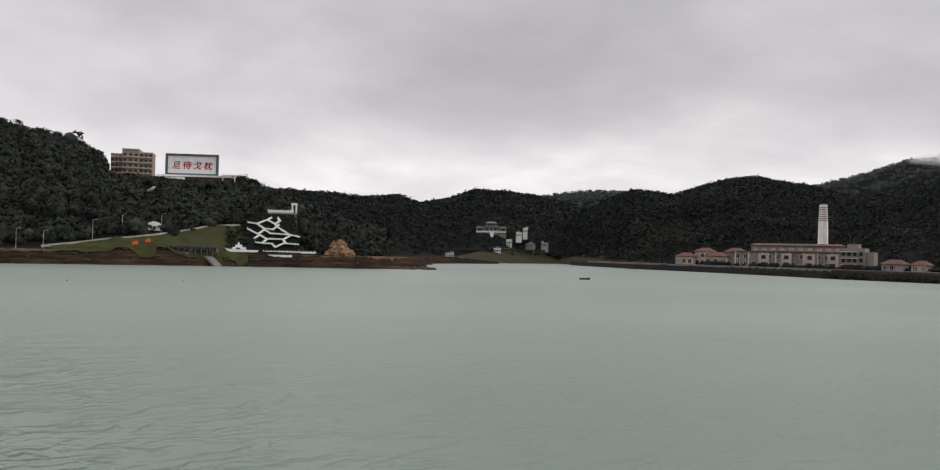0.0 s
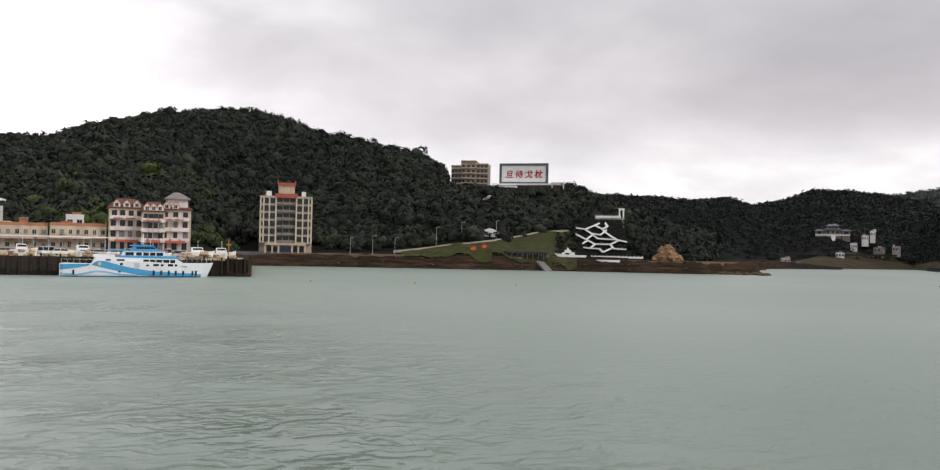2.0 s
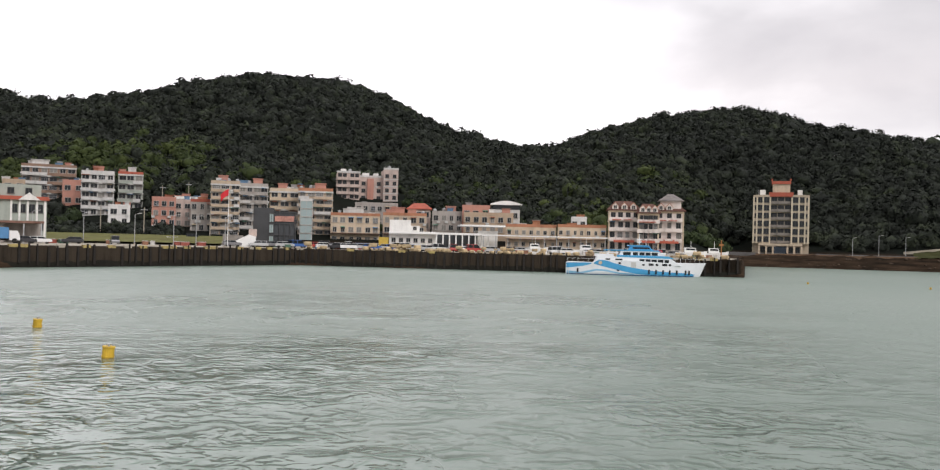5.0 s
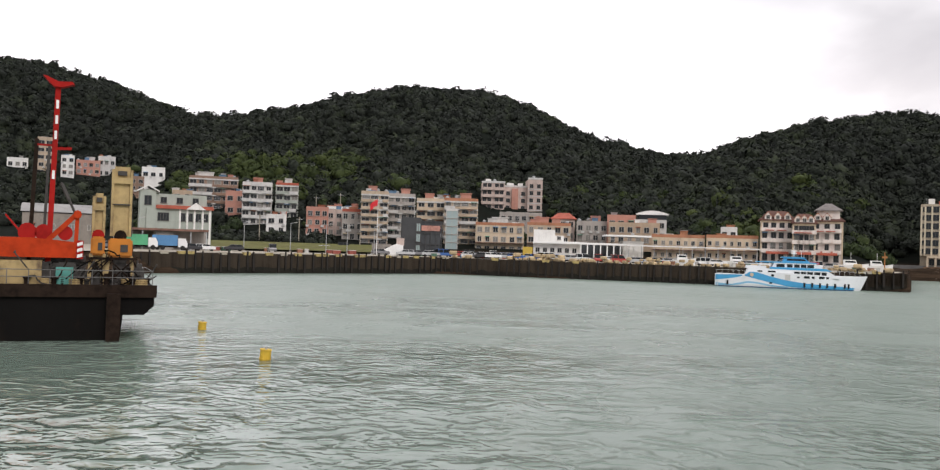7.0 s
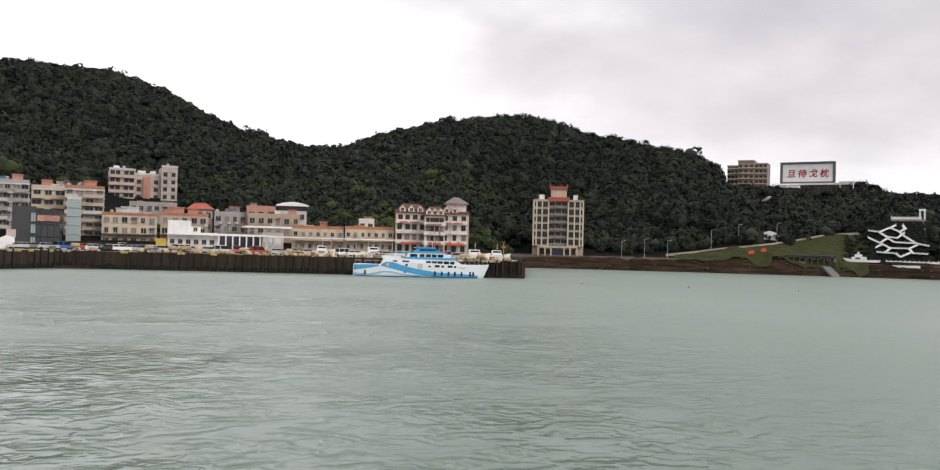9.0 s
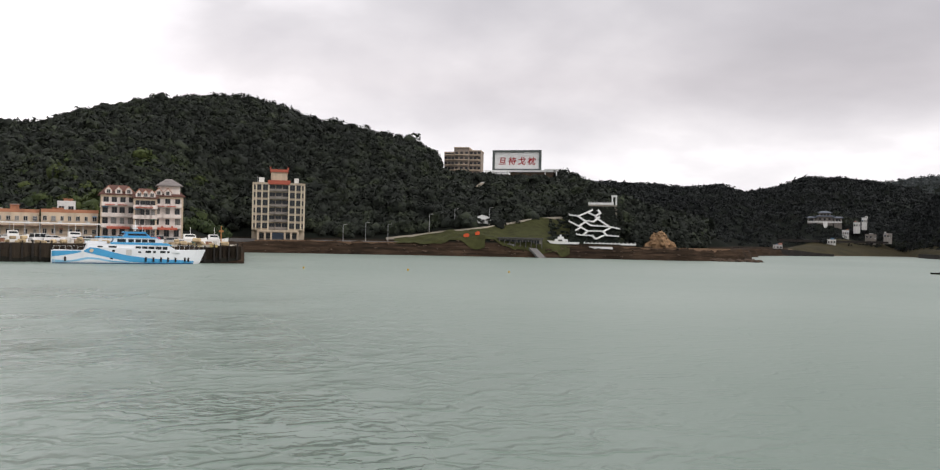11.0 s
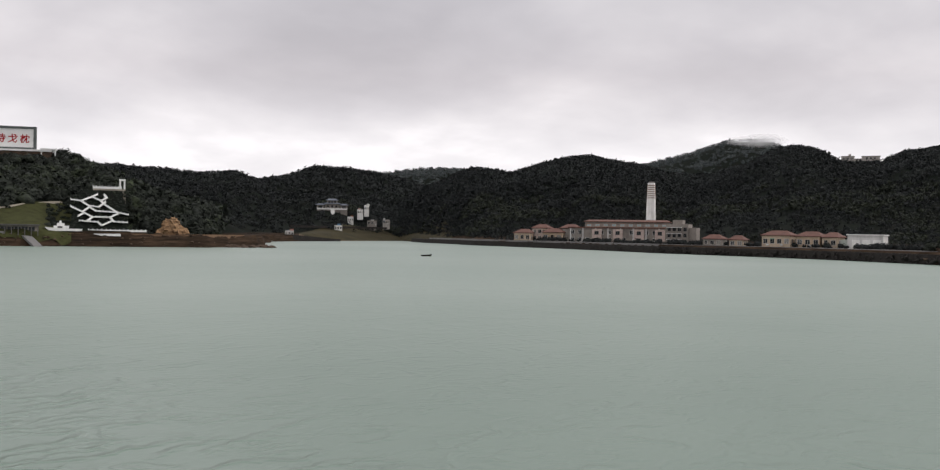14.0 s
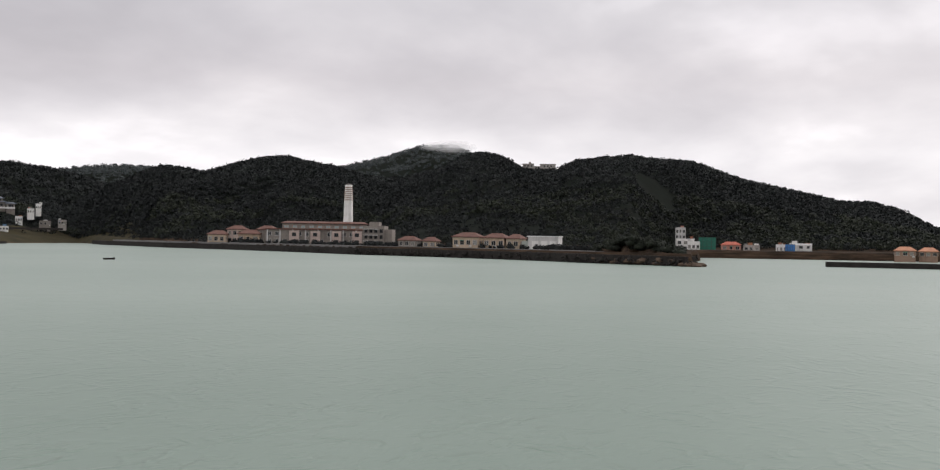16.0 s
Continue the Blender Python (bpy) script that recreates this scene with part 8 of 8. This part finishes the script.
for bearing, rise, wide, tall in ((60.1, 183, 50, 13), (59.0, 183, 34, 9)):
    bm = bmesh.new()
    bmesh.ops.create_grid(bm, x_segments=16, y_segments=8, size=1)
    for v in bm.verts:
        v.co = Vector((v.co.x, 0.25 * v.co.x * v.co.x + 0.1 * math.sin(5 * v.co.y), v.co.y))
    solid("low_cloud", bm, mist, "thin white cloud lying on the far summit", "cloud", kind="stuff", at=facing(bearing, 1700, rise) @ Matrix.Diagonal((wide, 40, tall, 1)), smooth=True)
# second mole past the point
strip("mole", [(b, 289 + 0.3 * (b - 86), 1.5) for b in np.arange(82.8, 100, 0.8)], 5, 3.5, DARK_ROCK, "low dark stone mole past the point", "breakwater")
# low rocks at the tip of the breakwater
def point_spot():
    b = rng.uniform(68.5, 75.6)
    return b, shore_at(min(b, 75.1)) + rng.uniform(-1.5, 7), rng.uniform(0, 1.4 if b < 74.5 else 0.4), rng.uniform(0.7, 1.9)


mound = thing("rocky_knoll", Matrix(), "overgrown rocky knoll on the point", "rock")
for b, d, z, s in ((70.3, 283, 2.5, 5.0), (71.4, 280, 3.0, 6.0), (72.6, 275, 2.8, 5.6), (73.6, 268, 2.0, 4.2), (69.4, 286, 2.0, 4.0), (72.0, 284, 3.6, 5.0)):
    a = radians(b)
    bm = bmesh.new()
    boulder(bm, (d * math.sin(a), d * math.cos(a), z), s, rng, 0.62)
    part("boulder", bm, M["rock"], mound)
rock_heap("point_rocks", "dark rocks at the tip of the point", 130, point_spot)

# ---- planting ----
def wooded(b, r, u):
    ok = np.ones(len(b), bool)
    for b0, b1, r0, r1 in CLEAR:
        ok &= ~((b > b0) & (b < b1) & (r > r0) & (r < r1))
    return ok


b, r, p = strewn(WEST, 21000, 0.04, 1.05, 11, wooded)
rng = np.random.default_rng(5)
size = rng.uniform(1.9, 4.2, len(p)) * np.where(rng.random(len(p)) < 0.06, 1.35, 1.0)
p[:, 2] += size * np.where(rng.random(len(p)) < 0.1, 0.55, 0.12)
woods("forest", p, size, M["forest"], "dense dark green broadleaf forest over the harbour hills")
b, r, p = strewn(WEST, 520, 0.93, 1.02, 12, wooded)
size = rng.uniform(1.5, 3.0, len(p))
p[:, 2] += size * rng.uniform(0.8, 1.5, len(p))
woods("forest", p, size, M["forest"], "open-crowned trees standing along the ridge", tufts=46, seed=13, core=False, trunk=True)
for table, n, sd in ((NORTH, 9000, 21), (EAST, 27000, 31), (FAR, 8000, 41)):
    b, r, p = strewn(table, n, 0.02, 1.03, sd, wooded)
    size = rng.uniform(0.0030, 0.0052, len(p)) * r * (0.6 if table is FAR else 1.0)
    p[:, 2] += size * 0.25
    # the FAR range takes the leaf colour paled for haze
    woods("forest", p, size, M["far_forest"] if table is not FAR else M["hazed_forest"], "dark distant woods on the hills across the bay", tufts=20, seed=sd, core=False)
# lighter scrub in patches over the lower slopes across the bay
b, r, p = strewn(EAST, 9000, 0.01, 0.50, 33, wooded)
some = (wavy(p[:, 0], p[:, 1], 120, 2) + 0.5 * wavy(p[:, 0], p[:, 1], 45, 5) > 0.28) | ((b > 66) & (wavy(p[:, 0], p[:, 1], 60, 3) > -0.1))
b, r, p = b[some], r[some], p[some]
size = rng.uniform(0.0030, 0.0056, len(p)) * r
p[:, 2] += size * 0.5
woods("shrubs", p, size, M["scrub"], "olive scrub in patches on the lower slopes", tufts=28, seed=35, core=False, category="shrubs")
# fresher green along the town's back edge and shrubs among the houses
n = 620
b = rng.uniform(-48, -3, n)
r = np.where(rng.random(n) < 0.5, rng.uniform(262, 300, n), rng.uniform(300, 380, n))
ok = wooded(b, r, b)
b, r = b[ok], r[ok]
p = np.stack([r * np.sin(np.radians(b)), r * np.cos(np.radians(b)), ground(b, r)], -1)
size = rng.uniform(1.4, 3.2, len(p))
p[:, 2] += size * 0.5
woods("shrubs", p, size, M["fresh"], "fresh green trees and shrubs behind the town", seed=61, category="shrubs")
n = 520
b, r = rng.uniform(-60, -44, n), rng.uniform(264, 360, n)
ok = wooded(b, r, b)
b, r = b[ok], r[ok]
p = np.stack([r * np.sin(np.radians(b)), r * np.cos(np.radians(b)), ground(b, r)], -1)
size = rng.uniform(1.4, 3.0, len(p))
p[:, 2] += size * 0.5
woods("shrubs", p, size, M["forest"], "dark trees on the slope behind the harbour sheds", seed=70, category="shrubs")
n = 80
b = np.concatenate([rng.normal(-40.5, 1.3, n), rng.normal(-36.6, 0.6, 40), rng.normal(-44.0, 1.8, 70), rng.normal(-10.5, 1.0, 50), rng.uniform(-40, -4, 30)])
r = np.concatenate([rng.normal(384, 24, n), rng.normal(385, 10, 40), rng.normal(390, 16, 70), rng.normal(300, 12, 50), rng.uniform(310, 380, 30)])
ok = wooded(b, r, b)
b, r = b[ok], r[ok]
p = np.stack([r * np.sin(np.radians(b)), r * np.cos(np.radians(b)), ground(b, r)], -1)
size = rng.uniform(2.0, 4.4, len(p))
p[:, 2] += size * 0.75
woods("shrubs", p, size, M["spring"], "yellow-green fresh-leaved trees on the lower slope", seed=66, category="shrubs")
n = 160
b, r = rng.uniform(-44.5, -36.5, n), rng.uniform(245, 264, n)
p = np.stack([r * np.sin(np.radians(b)), r * np.cos(np.radians(b)), ground(b, r)], -1)
size = rng.uniform(0.9, 2.0, len(p))
p[:, 2] += size * 0.5
woods("shrubs", p, size, M["forest"], "dark green hedge trees round the harbour park", seed=62, category="shrubs")
n = 420
b, r = rng.uniform(44, 72.5, n), rng.uniform(0, 1, n)
r = np.interp(b, [s[0] for s in SHORE], [s[1] for s in SHORE]) + 13 + 26 * r
p = np.stack([r * np.sin(np.radians(b)), r * np.cos(np.radians(b)), ground(b, r)], -1)
size = rng.uniform(0.7, 1.7, len(p))
p[:, 2] += size * 0.5
woods("shrubs", p, size, M["far_forest"], "dark shrubs before the houses across the bay", seed=63, category="shrubs")
n = 700
b = rng.uniform(17.2, 26.9, n)
r = rng.uniform(338, 380, n)
ok = ~((b > 22.9) & (b < 25.2) & (r < 352)) & ~((b < 22.2) & (r < 343)) & ~((b > 25) & (r < np.interp(b, [25, 30], [348, 376])))
b, r = b[ok], r[ok]
z = ground(b, r)
lift = np.where((b > 18.4) & (b < 21.7), np.clip((r - 336) / 1.15, 0, 16), 0)
p = np.stack([r * np.sin(np.radians(b)), r * np.cos(np.radians(b)), np.maximum(z, lift)], -1)
size = rng.uniform(0.7, 1.6, len(p))
p[:, 2] += size * 0.3
woods("shrubs", p, size, M["forest"], "low dark scrub on the shore slope", seed=64, category="shrubs")
n = 260
b, t = rng.uniform(69.2, 74.6, n), rng.uniform(0, 1, n)
r = np.interp(b, [s[0] for s in SHORE], [s[1] for s in SHORE]) + 8 + 18 * t
hump = 4.6 * np.exp(-((b - 71.6) / 2.2) ** 2)
p = np.stack([r * np.sin(np.radians(b)), r * np.cos(np.radians(b)), 3.2 + hump * rng.uniform(0.3, 1, n)], -1)
woods("shrubs", p, rng.uniform(0.9, 1.9, n), M["scrub"], "coarse scrub on the rocky knoll", seed=67, category="shrubs")
n = 260
b, r = rng.uniform(18.3, 21.9, n), rng.uniform(338, 356, n)
z = np.minimum(5.0 + (r - 336.4) / 1.15, 20)
p = np.stack([r * np.sin(np.radians(b)), r * np.cos(np.radians(b)), z - 0.35], -1)
woods("shrubs", p, rng.uniform(0.5, 0.95, n), M["forest"], "low scrub between the flights of the stairway", seed=68, category="shrubs")
n = 90
b, r = rng.uniform(12.7, 18.0, n), rng.uniform(411, 421, n)
p = np.stack([r * np.sin(np.radians(b)), r * np.cos(np.radians(b)), ground(b, r) + 1.2], -1)
woods("shrubs", p, rng.uniform(1.4, 2.6, n), M["forest"], "dark shrubs below the hilltop terrace", seed=69, category="shrubs")
